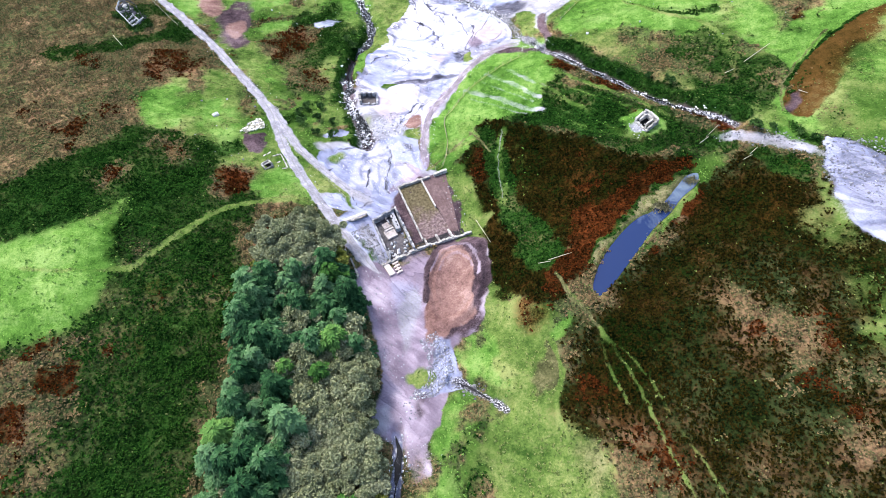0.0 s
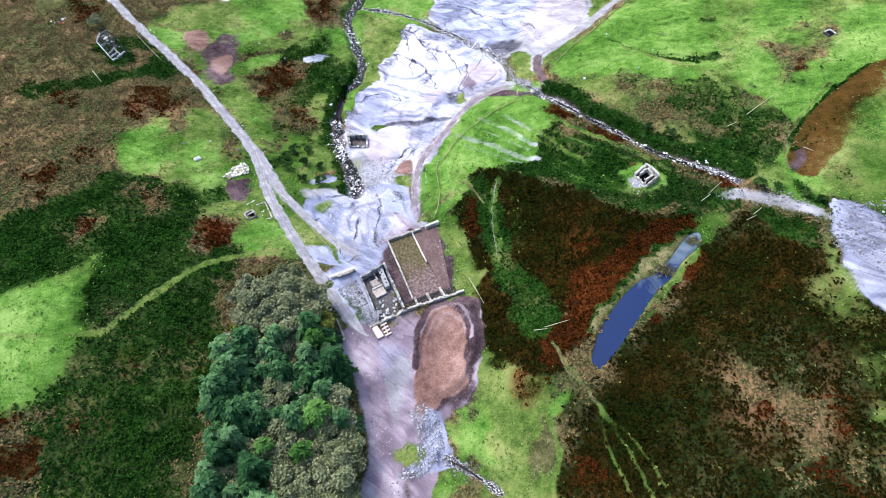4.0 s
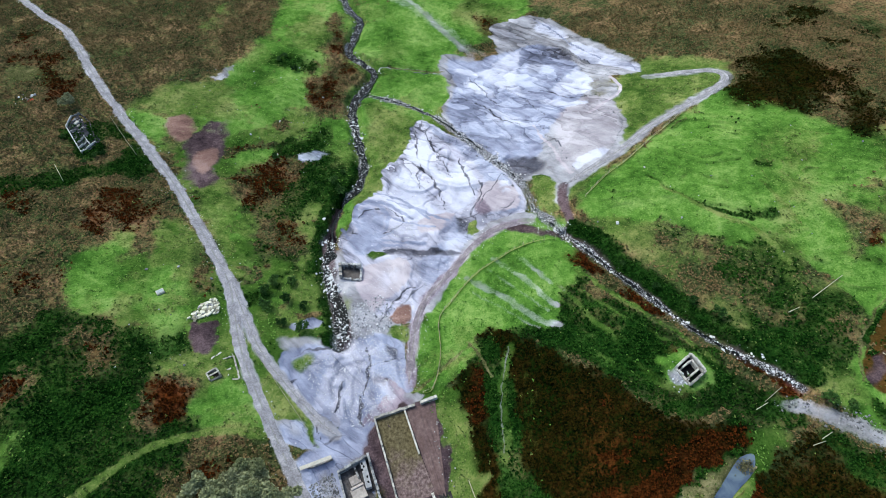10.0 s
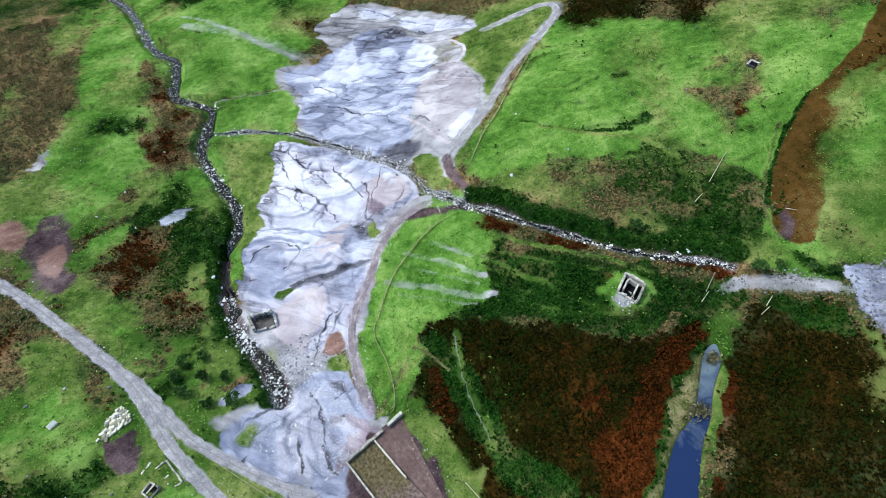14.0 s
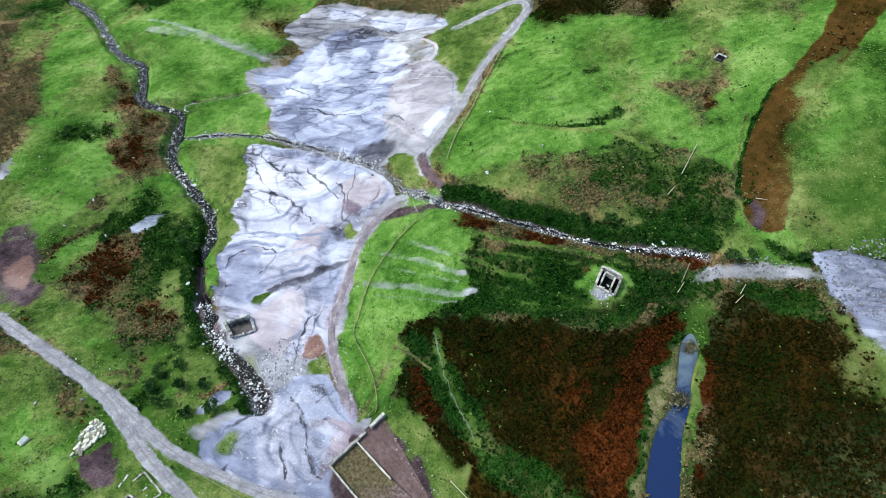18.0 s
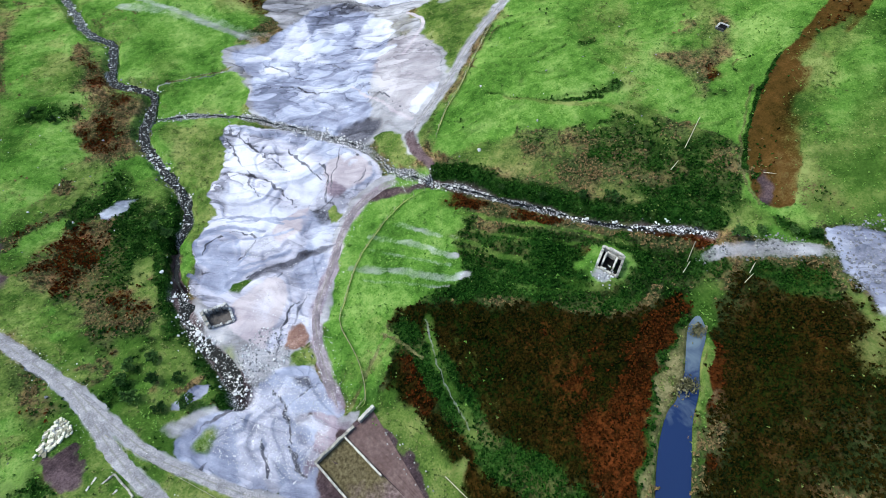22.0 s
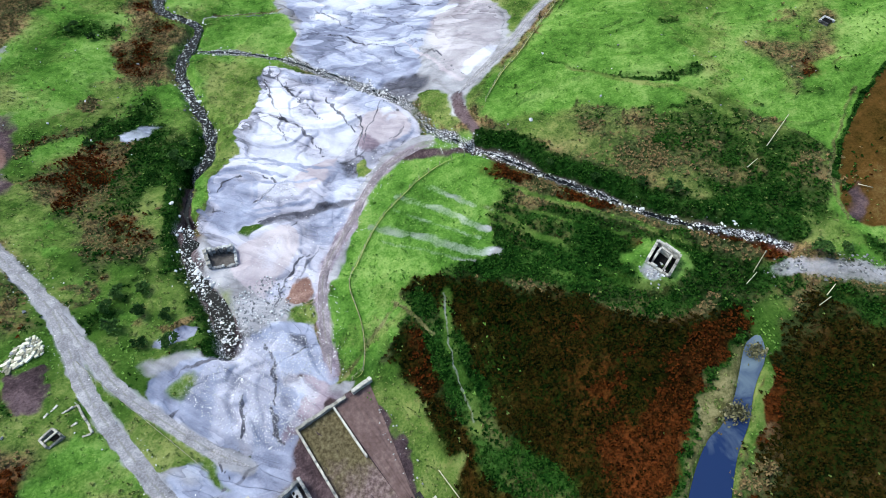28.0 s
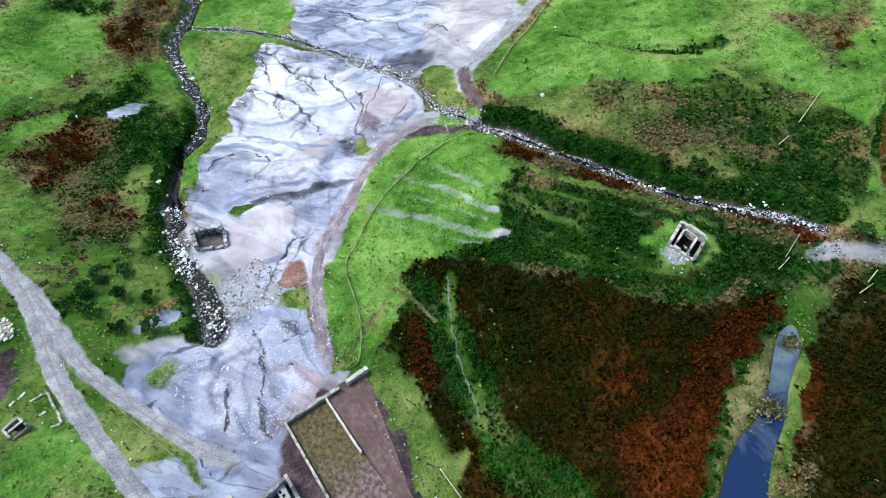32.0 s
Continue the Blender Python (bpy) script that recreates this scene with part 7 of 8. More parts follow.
BRACKEN = plant_material("bracken_fronds", [((0.050, 0.066, 0.025), (0.225, 0.155, 0.078)), ((0.004, 0.019, 0.003), (0.029, 0.080, 0.013)), ((0.012, 0.007, 0.002), (0.080, 0.022, 0.006)), ((0.004, 0.008, 0.002), (0.027, 0.019, 0.004))])
tagged(low_plants("bracken", 430000, {"fern": 0.95, "rust": 0.95, "heath": 0.85, "moor": 0.95}, [("heath",), ("fern",), ("rust",), ("moor",)], BRACKEN, (0.24, 0.5), (0.14, 0.42), 3, 71),
       "waist-high bracken, dark green turning rust brown", "bracken", kind="stuff")
GRASS = plant_material("grass_tufts", [((0.045, 0.125, 0.018), (0.215, 0.355, 0.085)), ((0.045, 0.080, 0.018), (0.220, 0.260, 0.090))])
tagged(low_plants("grass", 190000, {"grass": 0.4, "rush": 0.7, "turf": 0.5, "straw": 0.6, "heath": 0.12}, [("grass", "turf"), ("rush", "straw", "heath")], GRASS, (0.16, 0.36), (0.06, 0.2), 3, 72),
       "rough grass tussocks, bright green and straw yellow", "grass", kind="stuff")

STRAW = surface("dry_grass", (0.17, 0.17, 0.06), (0.33, 0.33, 0.13), (0.48, 0.46, 0.22), 3.0, 0.95, 0.03)
for line in (FENCE_TRACK, FENCE_UPPER):
    tagged(ribbon("verge", line, 0.17, STRAW, 0.2, 0.8, 3, 0.6, 0.0), "strip of dry straw-coloured grass along the fence", "grass verge", kind="stuff")


# ---- mine buildings ----
WALL_STONE = surface("wall_stone", (0.17, 0.17, 0.18), (0.34, 0.34, 0.36), (0.58, 0.58, 0.60), 2.5, 0.92, 0.05, 0.35)
WALL_PALE = surface("limewashed_stone", (0.22, 0.21, 0.20), (0.40, 0.38, 0.36), (0.62, 0.60, 0.57), 2.5, 0.9, 0.04, 0.3)
WALL_DARK = surface("dark_slate_wall", (0.05, 0.05, 0.055), (0.12, 0.12, 0.13), (0.30, 0.30, 0.32), 2.5, 0.92, 0.05, 0.5)
CONCRETE = surface("old_concrete", (0.36, 0.33, 0.30), (0.52, 0.49, 0.45), (0.68, 0.65, 0.60), 2.0, 0.9, 0.02, 0.15)
CONCRETE_PINK = surface("stained_concrete", (0.42, 0.34, 0.31), (0.60, 0.51, 0.47), (0.74, 0.66, 0.62), 2.0, 0.9, 0.02, 0.12)
DARK_EARTH = surface("dark_earth", (0.012, 0.012, 0.014), (0.035, 0.033, 0.036), (0.09, 0.085, 0.085), 1.5, 0.95, 0.06)
# Near-black colour standing in for the shade inside holes and roofless rooms.
RECESS_SHADE = surface("recess_shade", (0.004, 0.004, 0.005), (0.008, 0.008, 0.009), (0.016, 0.016, 0.017), 1.5, 0.95, 0.03)
TIMBER = surface("bleached_timber", (0.22, 0.20, 0.14), (0.38, 0.36, 0.27), (0.56, 0.53, 0.42), 5.0, 0.85, 0.01, 0.25)
RUST_IRON = surface("rusted_sheet", (0.16, 0.03, 0.015), (0.40, 0.08, 0.04), (0.55, 0.16, 0.09), 3.0, 0.8, 0.01)


def floor_slab(name, ring, z, depth, material, parent, seed, uneven=0.08):
    """An uneven floor between walls."""
    rng = random.Random(seed)
    a, b, c, d = (Vector((*p, 0)) for p in ring)
    n = 12
    bm = bmesh.new()
    inv = parent.matrix_world.inverted()
    grid = [[bm.verts.new(inv @ (a.lerp(b, i / n).lerp(d.lerp(c, i / n), j / n) + Vector((0, 0, z + rng.uniform(-uneven, uneven))))) for i in range(n + 1)] for j in range(n + 1)]
    for j in range(n):
        for i in range(n):
            bm.faces.new((grid[j][i], grid[j][i + 1], grid[j + 1][i + 1], grid[j + 1][i]))
    edge = [e for e in bm.edges if e.is_boundary]
    out = bmesh.ops.extrude_edge_only(bm, edges=edge)
    bmesh.ops.translate(bm, verts=[g for g in out["geom"] if isinstance(g, bmesh.types.BMVert)], vec=(0, 0, -depth))
    bmesh.ops.recalc_face_normals(bm, faces=bm.faces[:])
    return part(name, bm, material, parent)


def slab(name, w, d, h, material, parent, x, y, z, turn, bevel=0.04, label=""):
    bm = bmesh.new()
    block(bm, -w / 2, w / 2, -d / 2, d / 2, 0, h, 0.02)
    bmesh.ops.recalc_face_normals(bm, faces=bm.faces[:])
    ob = part(name, bevelled(bm, bevel), material, parent, label)
    m = pose(x, y, z, 0, 0, turn)
    ob.matrix_basis = parent.matrix_world.inverted() @ m if parent else m
    return ob


def rock(size, seed, flat=0.7):
    """One angular stone."""
    rng = random.Random(seed)
    bm = bmesh.new()
    bmesh.ops.create_icosphere(bm, subdivisions=1, radius=size)
    for v in bm.verts:
        v.co *= rng.uniform(0.7, 1.25)
        v.co.z = v.co.z * flat + size * flat * 0.55
    return bm


ROCKS = [mesh_of(rock(1.0, k), "stone", STONE_PALE) for k in range(5)]
GREY_ROCKS = [mesh_of(rock(1.0, k + 9), "stone", STONE_GREY) for k in range(5)]


def loose(name, mesh, parent, x, y, z, size, turn, tilt=0):
    ob = new(name, mesh)
    ob.parent = parent
    m = pose(x, y, z, tilt, tilt * 0.6, turn) @ Matrix.Scale(size, 4)
    ob.matrix_basis = parent.matrix_world.inverted() @ m if parent else m
    return ob


WORN_BASE = surface("worn_concrete", (0.20, 0.175, 0.17), (0.36, 0.32, 0.31), (0.52, 0.47, 0.45), 1.6, 0.92, 0.03, 0.3)
CONCRETE_GREY = surface("grey_concrete", (0.20, 0.20, 0.22), (0.34, 0.34, 0.37), (0.50, 0.50, 0.54), 2.0, 0.92, 0.03, 0.2)
# the roofless mill beside the yard
mill = thing("ruined_mill", -10.2, -0.6, -0.95, 0, "roofless rectangular stone mill ruin, rubble-strewn inside", "ruin")
NW, NE, SE, SW = (-14.2, 4.3), (-8.1, 6.5), (-6.0, -6.0), (-12.0, -7.5)
wall_run("wall", NW, NE, 2.1, 0.45, WALL_STONE, mill, 11, "", 0.12)
wall_run("wall", (NE[0] - 0.1, NE[1] + 0.3), SE, 2.0, 0.42, WALL_STONE, mill, 12, "", 0.18)
wall_run("wall", (NW[0] + 0.1, NW[1] + 0.3), SW, 1.5, 0.36, WALL_STONE, mill, 13, "", 0.25)
wall_run("wall", (-14.2, -8.3), (-5.4, -6.0), 0.9, 0.6, WALL_PALE, mill, 14, "low broken pale stone footing", 0.5)
wall_run("wall", (-11.0, 4.9), (-10.3, 2.6), 1.5, 0.3, WALL_DARK, mill, 16, "", 0.2)
floor_slab("floor", [NW, NE, SE, SW], -0.78, 0.5, surface("mill_floor", (0.035, 0.033, 0.036), (0.085, 0.078, 0.084), (0.18, 0.17, 0.18), 1.5, 0.95, 0.06), mill, 17)
slab("machine_base", 2.0, 1.7, 0.9, WORN_BASE, mill, -11.1, 2.5, -0.85, 18, 0.05, "square pale concrete machine base")
slab("machine_base", 2.7, 2.4, 0.55, WORN_BASE, mill, -10.6, 0.1, -0.85, 18, 0.05, "wide low concrete machine base")
slab("machine_base", 2.5, 0.5, 0.8, WORN_BASE, mill, -10.8, 1.35, -0.85, 18, 0.04)
slab("machine_bed", 1.15, 5.4, 1.3, CONCRETE_GREY, mill, -8.95, 3.2, -0.85, 8, 0.05, "long grey concrete machine bed with bolt holes")
# Thin black slabs on the solid bed paint the darkness of bolt holes.
for k, (x, y) in enumerate(((-9.5, 5.2), (-9.2, 4.6), (-9.5, 4.0), (-8.7, 2.6), (-8.6, 1.6))):
    slab("bolt_hole_shade", 0.34, 0.42, 0.05, RECESS_SHADE, mill, x, y, 0.43, 8, 0.01, "black slab painted as the dark inside a square bolt hole")
rng = random.Random(4)
for k in range(34):
    x, y = rng.uniform(-12.2, -6.9), rng.uniform(-6.6, -2.2)
    loose("stone", GREY_ROCKS[k % 5], mill, x, y, -0.82, rng.uniform(0.15, 0.5), rng.uniform(0, 360))

# passage and bays between the mill and the walled garden
bays = thing("bay_walls", -1.0, -4.8, -0.6, 0, "row of low stone bays along the yard's edge", "wall")
wall_run("wall", (-5.3, -6.0), (8.2, -4.5), 0.85, 0.5, WALL_PALE, bays, 21, "long low wall of pale stone and brick", 0.25)
for k, (a, b) in enumerate((((-2.8, -5.6), (-3.1, -3.6)), ((0.3, -5.2), (-0.2, -3.0)), ((3.6, -4.9), (3.0, -2.4)))):
    wall_run("cross_wall", a, b, 0.9, 0.45, WALL_PALE, bays, 22 + k, "", 0.2)
for k, (x, y) in enumerate(((-4.2, -4.6), (-1.5, -4.2), (1.6, -3.8), (5.4, -3.4))):
    slab("bay_floor", 2.4, 1.5, 0.05, DARK_EARTH, bays, x, y, ground_at(x, y) + 0.03, 8, 0.01)

def bed_material():
    """Olive-brown turned earth, washed over with purple silt at the lower end."""
    mat, nt, shader, coords = blank("garden_bed", 0.95)
    fine, wide = noise_node(nt, 1.6, 5, 0.65, coords), noise_node(nt, 0.22, 4, 0.6, coords, 0.8)
    split = nt.nodes.new("ShaderNodeSeparateXYZ")
    nt.links.new(coords, split.inputs[0])
    low = math_node(nt, "ADD", math_node(nt, "MULTIPLY", split.outputs[1], -0.16), math_node(nt, "MULTIPLY", math_node(nt, "SUBTRACT", wide, 0.5), 3.0))
    low = math_node(nt, "ADD", low, 0.1, True)
    olive = ramp(nt, [(0.36, (0.060, 0.048, 0.026)), (0.5, (0.112, 0.092, 0.052)), (0.64, (0.175, 0.150, 0.090))], fine)
    purple = ramp(nt, [(0.36, (0.090, 0.062, 0.062)), (0.5, (0.170, 0.120, 0.122)), (0.64, (0.270, 0.205, 0.205))], fine)
    nt.links.new(mix_node(nt, low, olive, purple), shader.inputs["Base Color"])
    bump(nt, shader, fine, 0.7, 0.08)
    return mat


garden = thing("walled_garden", 0.5, 5.5, -0.8, 0, "brown earth yard enclosed by low brick-topped walls", "yard")
wall_run("wall", (-6.1, 13.9), (-3.5, -3.6), 1.0, 0.32, WALL_PALE, garden, 31, "long low wall with a pale worn coping", 0.12)
wall_run("wall", (-6.2, 13.9), (2.4, 15.3), 0.95, 0.5, WALL_PALE, garden, 32, "", 0.2)
wall_run("wall", (3.6, 15.5), (7.2, 16.2), 1.05, 0.6, WALL_PALE, garden, 33, "", 0.1)
wall_run("middle_wall", (0.1, 14.9), (1.7, 5.3), 0.9, 0.28, WALL_PALE, garden, 34, "narrow straight wall ending halfway", 0.06)
floor_slab("bed", [(-5.8, 13.6), (0.0, 14.6), (3.6, -2.6), (-3.2, -3.4)], -0.74, 0.4, bed_material(), garden, 35, 0.07)
floor_slab("bed", [(0.4, 14.6), (6.7, 15.7), (5.5, -3.3), (3.6, -2.6)], -0.70, 0.4, surface("purple_earth", (0.085, 0.055, 0.055), (0.15, 0.10, 0.10), (0.24, 0.175, 0.17), 1.2, 0.95, 0.08), garden, 36, 0.10)
rng = random.Random(6)
for k in range(26):
    loose("stone", GREY_ROCKS[k % 5], garden, rng.uniform(5.2, 8.2), rng.uniform(-2, 12), -0.74, rng.uniform(0.06, 0.2), rng.uniform(0, 360))

# concrete plinth with square holes
plinth = thing("concrete_plinth", -12.2, -9.5, ground_at(-12.2, -9.5), 18, "pale concrete engine plinth with rows of square sockets", "plinth")
for k in range(4):
    slab("plinth_beam", 1.5, 0.42, 0.55, CONCRETE_PINK, plinth, -11.1 + 0.18 * k, -8.3 - 0.86 * k, plinth.location.z - 0.1, 18, 0.03)
slab("plinth_block", 1.4, 3.1, 0.6, CONCRETE_PINK, plinth, -12.75, -9.85, plinth.location.z - 0.1, 18, 0.04)
for k in range(3):
    slab("plinth_rib", 0.3, 0.5, 0.5, CONCRETE_PINK, plinth, -11.05 + 0.18 * k, -8.72 - 0.86 * k, plinth.location.z - 0.1, 18, 0.02)
    slab("socket", 1.2, 0.44, 0.12, RECESS_SHADE, plinth, -11.05 + 0.18 * k, -8.73 - 0.86 * k, plinth.location.z, 18, 0.01, "black slab painted as the dark inside a square socket")

beam = thing("retaining_wall", -18.2, 6.9, ground_at(-18.2, 6.9), 0, "straight retaining wall with a bright pale capping", "wall")
wall_run("wall", (-21.2, 6.3), (-15.1, 7.5), 0.7, 0.55, WALL_PALE, beam, 41, "", 0.05)
length = math.hypot(6.1, 1.2)
slab("capping", length, 0.75, 0.14, CONCRETE, beam, -18.15, 6.9, ground_at(-21.2, 6.3) + 0.55, math.degrees(math.atan2(1.2, 6.1)), 0.03, "bright cream concrete capping")

old_wall = thing("wall_stub", -21.5, -5, ground_at(-21.5, -5), 0, "mossy stub of pale wall at the wood's edge", "wall")
wall_run("wall", (-23.8, -2.3), (-21.7, -1.8), 0.7, 0.4, WALL_PALE, old_wall, 43, "", 0.2)
wall_run("wall", (-21.0, -4.4), (-19.9, -10.0), 0.7, 0.4, WALL_PALE, old_wall, 44, "", 0.6)
wall_run("wall", (-19.9, -10.0), (-20.9, -10.3), 0.7, 0.4, WALL_PALE, old_wall, 45, "", 0.2)

# the small square ruin on the hill
store = thing("powder_store", 55.6, 8.1, 11.2, 0, "small roofless square stone store with a double wall", "ruin")
P1, P2, P3, P4 = (56.8, 11.0), (57.9, 7.0), (54.3, 5.2), (53.0, 9.0)
for k, (a, b, h) in enumerate(((P1, P2, 1.7), (P2, P3, 1.6), (P4, P1, 1.6), (P3, P4, 0.7))):
    wall_run("outer_wall", a, b, h, 0.42, WALL_PALE, store, 51 + k, "", 0.15, z=11.1)
Q1, Q2, Q3, Q4 = (56.3, 9.7), (56.8, 7.7), (54.6, 6.6), (53.9, 8.6)
for k, (a, b, h) in enumerate(((Q1, Q2, 1.6), (Q2, Q3, 1.5), (Q4, Q1, 1.5))):
    wall_run("inner_wall", a, b, h, 0.3, WALL_PALE, store, 56 + k, "", 0.15, z=11.1)
# The floor's black stands in for the shade between the walls.
floor_slab("floor", [P1, P2, P3, P4], 11.28, 0.4, RECESS_SHADE, store, 59, 0.04)
pile = thing("rubble_pile", 53.0, 7.1, ground_at(53, 7.1), 0, "spill of pale wall stones beside the store", "rubble")
rng = random.Random(8)
for k in range(60):
    x, y = 53.0 + rng.gauss(0, 0.9), 7.0 + rng.gauss(0, 0.9)
    loose("stone", (GREY_ROCKS if k % 2 else ROCKS)[k % 5], pile, x, y, ground_at(x, y), rng.uniform(0.08, 0.24), rng.uniform(0, 360), rng.uniform(-20, 20))

# the long ruined cottage beyond the track
cot = thing("ruined_cottage", -77.6, 109.5, 2.5, 0, "long roofless dark slate cottage with thin pale wall tops", "ruin")
A, B, C, D, E, F = (-82.2, 112.6), (-81.6, 117.2), (-79.5, 118.0), (-76.3, 114.0), (-72.9, 104.8), (-76.1, 101.0)
for k, (a, b, h, mat) in enumerate(((A, B, 0.9, WALL_STONE), (B, C, 0.8, WALL_STONE), (C, D, 0.6, WALL_DARK), (D, E, 0.6, WALL_DARK), (E, F, 0.8, WALL_STONE), (F, A, 0.9, WALL_STONE))):
    wall_run("wall", a, b, h, 0.24, mat, cot, 61 + k, "" if mat is WALL_STONE else "low tumbled dark slate wall", 0.2, z=2.4)
for k, (a, b) in enumerate((((-77.7, 105.1), (-76.4, 107.4)), ((-76.4, 107.4), (-74.5, 104.2)), ((-76.9, 103.0), (-75.3, 105.5)), ((-80.6, 110.2), (-77.3, 110.9)))):
    wall_run("inner_wall", a, b, 0.8, 0.22, WALL_STONE, cot, 67 + k, "", 0.25, z=2.4)
floor_slab("floor", [A, (-80.2, 117.8), (-71.8, 105.4), (-75.3, 99.9)], 2.62, 0.4, surface("slate_debris", (0.010, 0.010, 0.013), (0.030, 0.032, 0.042), (0.095, 0.10, 0.125), 2.2, 0.9, 0.05), cot, 69, 0.1)
rng = random.Random(12)
for k in range(70):
    x, y = rng.uniform(-82, -73), rng.uniform(102, 117)
    if inside(np.array([x]), np.array([y]), [A, B, C, D, E, F])[0] > 0.5:
        slab("roof_slate", rng.uniform(0.25, 0.8), rng.uniform(0.2, 0.6), 0.1, WALL_DARK if k % 6 else WALL_STONE, cot, x, y, 2.62 + rng.uniform(0, 0.1), rng.uniform(0, 180), 0.02)
slab("hearth", 1.3, 0.9, 0.5, WALL_PALE, cot, -79.6, 113.8, 2.6, 60, 0.04, "pale stone hearth block")
slab("hearth", 0.9, 0.7, 0.4, WALL_PALE, cot, -78.9, 112.4, 2.6, 60, 0.04)
sheet = thing("metal_sheet", -94.2, 125.6, ground_at(-94.2, 125.6), 30, "small rusty red metal sheet lying in the heather", "scrap metal")
slab("sheet", 1.6, 1.0, 0.08, RUST_IRON, sheet, -94.2, 125.6, sheet.location.z + 0.12, 30, 0.01)
for k in range(12):
    x, y = -96 + rng.uniform(-2.5, 2.5), 127 + rng.uniform(-2.5, 2.5)
    loose("stone", ROCKS[k % 5], sheet, x, y, ground_at(x, y), rng.uniform(0.2, 0.5), rng.uniform(0, 360))

# sunken wheel house at the foot of the spoil
wheel = thing("wheel_pit", -7.7, 53.5, -4.6, 0, "sunken rectangular stone wheel pit beside the stream", "ruin")
wall_run("wall", (-10.0, 56.2), (-5.0, 54.6), 1.9, 0.6, WALL_STONE, wheel, 71, "", 0.15, z=-4.7)
wall_run("wall", (-10.2, 56.2), (-10.3, 52.4), 1.7, 0.7, WALL_PALE, wheel, 72, "", 0.2, z=-4.7)
wall_run("wall", (-10.3, 52.4), (-5.6, 50.8), 0.6, 0.5, WALL_STONE, wheel, 73, "", 0.4, z=-4.7)
wall_run("wall", (-5.0, 54.6), (-5.6, 50.8), 1.0, 0.5, WALL_STONE, wheel, 74, "", 0.2, z=-4.7)
for k in range(4):
    slab("pier", 0.55, 0.6, 1.7, WALL_DARK, wheel, -9.3 + 1.3 * k, 55.4 - 0.41 * k, -4.6, -18, 0.03)
floor_slab("floor", [(-10, 56), (-5.1, 54.4), (-5.7, 50.9), (-10.2, 52.5)], -4.42, 0.4, surface("brown_silt", (0.05, 0.045, 0.045), (0.10, 0.09, 0.09), (0.17, 0.15, 0.15), 1.0, 0.9, 0.04), wheel, 75, 0.06)

# small ruin and its enclosure below the track
hut = thing("stone_hut", -37.6, 28.0, ground_at(-37.6, 28.0), 0, "tiny ruined hut with a pale lintel over a dark doorway", "ruin")
hz = hut.location.z - 0.1
for k, (a, b, h) in enumerate((((-39.0, 28.3), (-37.1, 29.2), 1.2), ((-37.1, 29.2), (-36.2, 27.6), 1.2), ((-36.2, 27.6), (-38.2, 26.7), 0.5), ((-39.0, 28.3), (-38.2, 26.7), 1.1))):
    wall_run("wall", a, b, h, 0.3, WALL_PALE, hut, 81 + k, "", 0.1, z=hz)
# Black floor: the hut's inner shade as a colour.
floor_slab("floor", [(-38.9, 28.2), (-37.1, 29.0), (-36.4, 27.6), (-38.2, 26.9)], hz + 0.2, 0.3, RECESS_SHADE, hut, 86, 0.03)
slab("lintel", 2.0, 0.3, 0.18, CONCRETE, hut, -37.3, 27.9, hz + 1.15, 24, 0.02, "pale concrete lintel")
pen = thing("sheepfold", -35, 29.5, ground_at(-35, 29.5), 0, "low broken footings of a small stone pen", "wall")
for k, (a, b) in enumerate((((-37.2, 31.5), (-34.1, 32.4)), ((-34.1, 32.4), (-32.7, 26.8)), ((-35.8, 27.1), (-32.9, 26.7)), ((-35.9, 28.9), (-34.4, 29.4)), ((-39.5, 31.4), (-36.6, 33.5)))):
    wall_run("footing", a, b, 0.35, 0.3, WALL_PALE, pen, 91 + k, "", 0.5)
FALLEN = surface("fallen_blocks", (0.24, 0.23, 0.18), (0.46, 0.44, 0.36), (0.74, 0.72, 0.62), 2.0, 0.92, 0.04, 0.7)
fall = thing("collapsed_wall", -40.6, 44.9, ground_at(-40.6, 44.9), 0, "tumbled heap of large cream blocks from a fallen building", "rubble")
rng = random.Random(14)
HEAP = [(-39.0, 48.0), (-41.8, 46.4), (-44.0, 42.6), (-42.4, 42.2), (-40.2, 43.6), (-38.0, 43.8), (-37.6, 46.4)]
for k, (x, y) in enumerate(within(HEAP, 150, 15)):
    if k % 10 < 7:
        slab("block", rng.uniform(0.35, 1.15), rng.uniform(0.25, 0.65), rng.uniform(0.15, 0.4), FALLEN, fall, x, y, ground_at(x, y) - 0.05, 30 + rng.uniform(-50, 50), 0.04)
    else:
        loose("stone", GREY_ROCKS[k % 5], fall, x, y, ground_at(x, y), rng.uniform(0.15, 0.35), rng.uniform(0, 360), rng.uniform(-15, 15))
wall_run("standing_wall", (-44.0, 42.9), (-39.2, 48.1), 0.6, 0.4, FALLEN, fall, 97, "", 0.6)
tank = thing("water_tank", -50.2, 50.3, ground_at(-50.2, 50.3), 25, "small grey concrete cistern with a blue-grey lid", "tank")
slab("basin", 1.7, 1.2, 0.6, CONCRETE, tank, -50.2, 50.3, tank.location.z - 0.1, 25, 0.04)
slab("lid", 1.3, 0.85, 0.08, surface("galvanised_lid", (0.25, 0.30, 0.33), (0.38, 0.44, 0.48), (0.52, 0.58, 0.62), 3, 0.6, 0.005), tank, -50.2, 50.3, tank.location.z + 0.503, 25, 0.02)
shaft = thing("shaft_collar", 115.2, 33.7, ground_at(115.2, 33.7), 15, "stone collar of a small dark mine shaft", "shaft")
wall_run("collar", (114.2, 34.6), (116.2, 35.1), 0.6, 0.4, WALL_STONE, shaft, 98, "", 0.2)
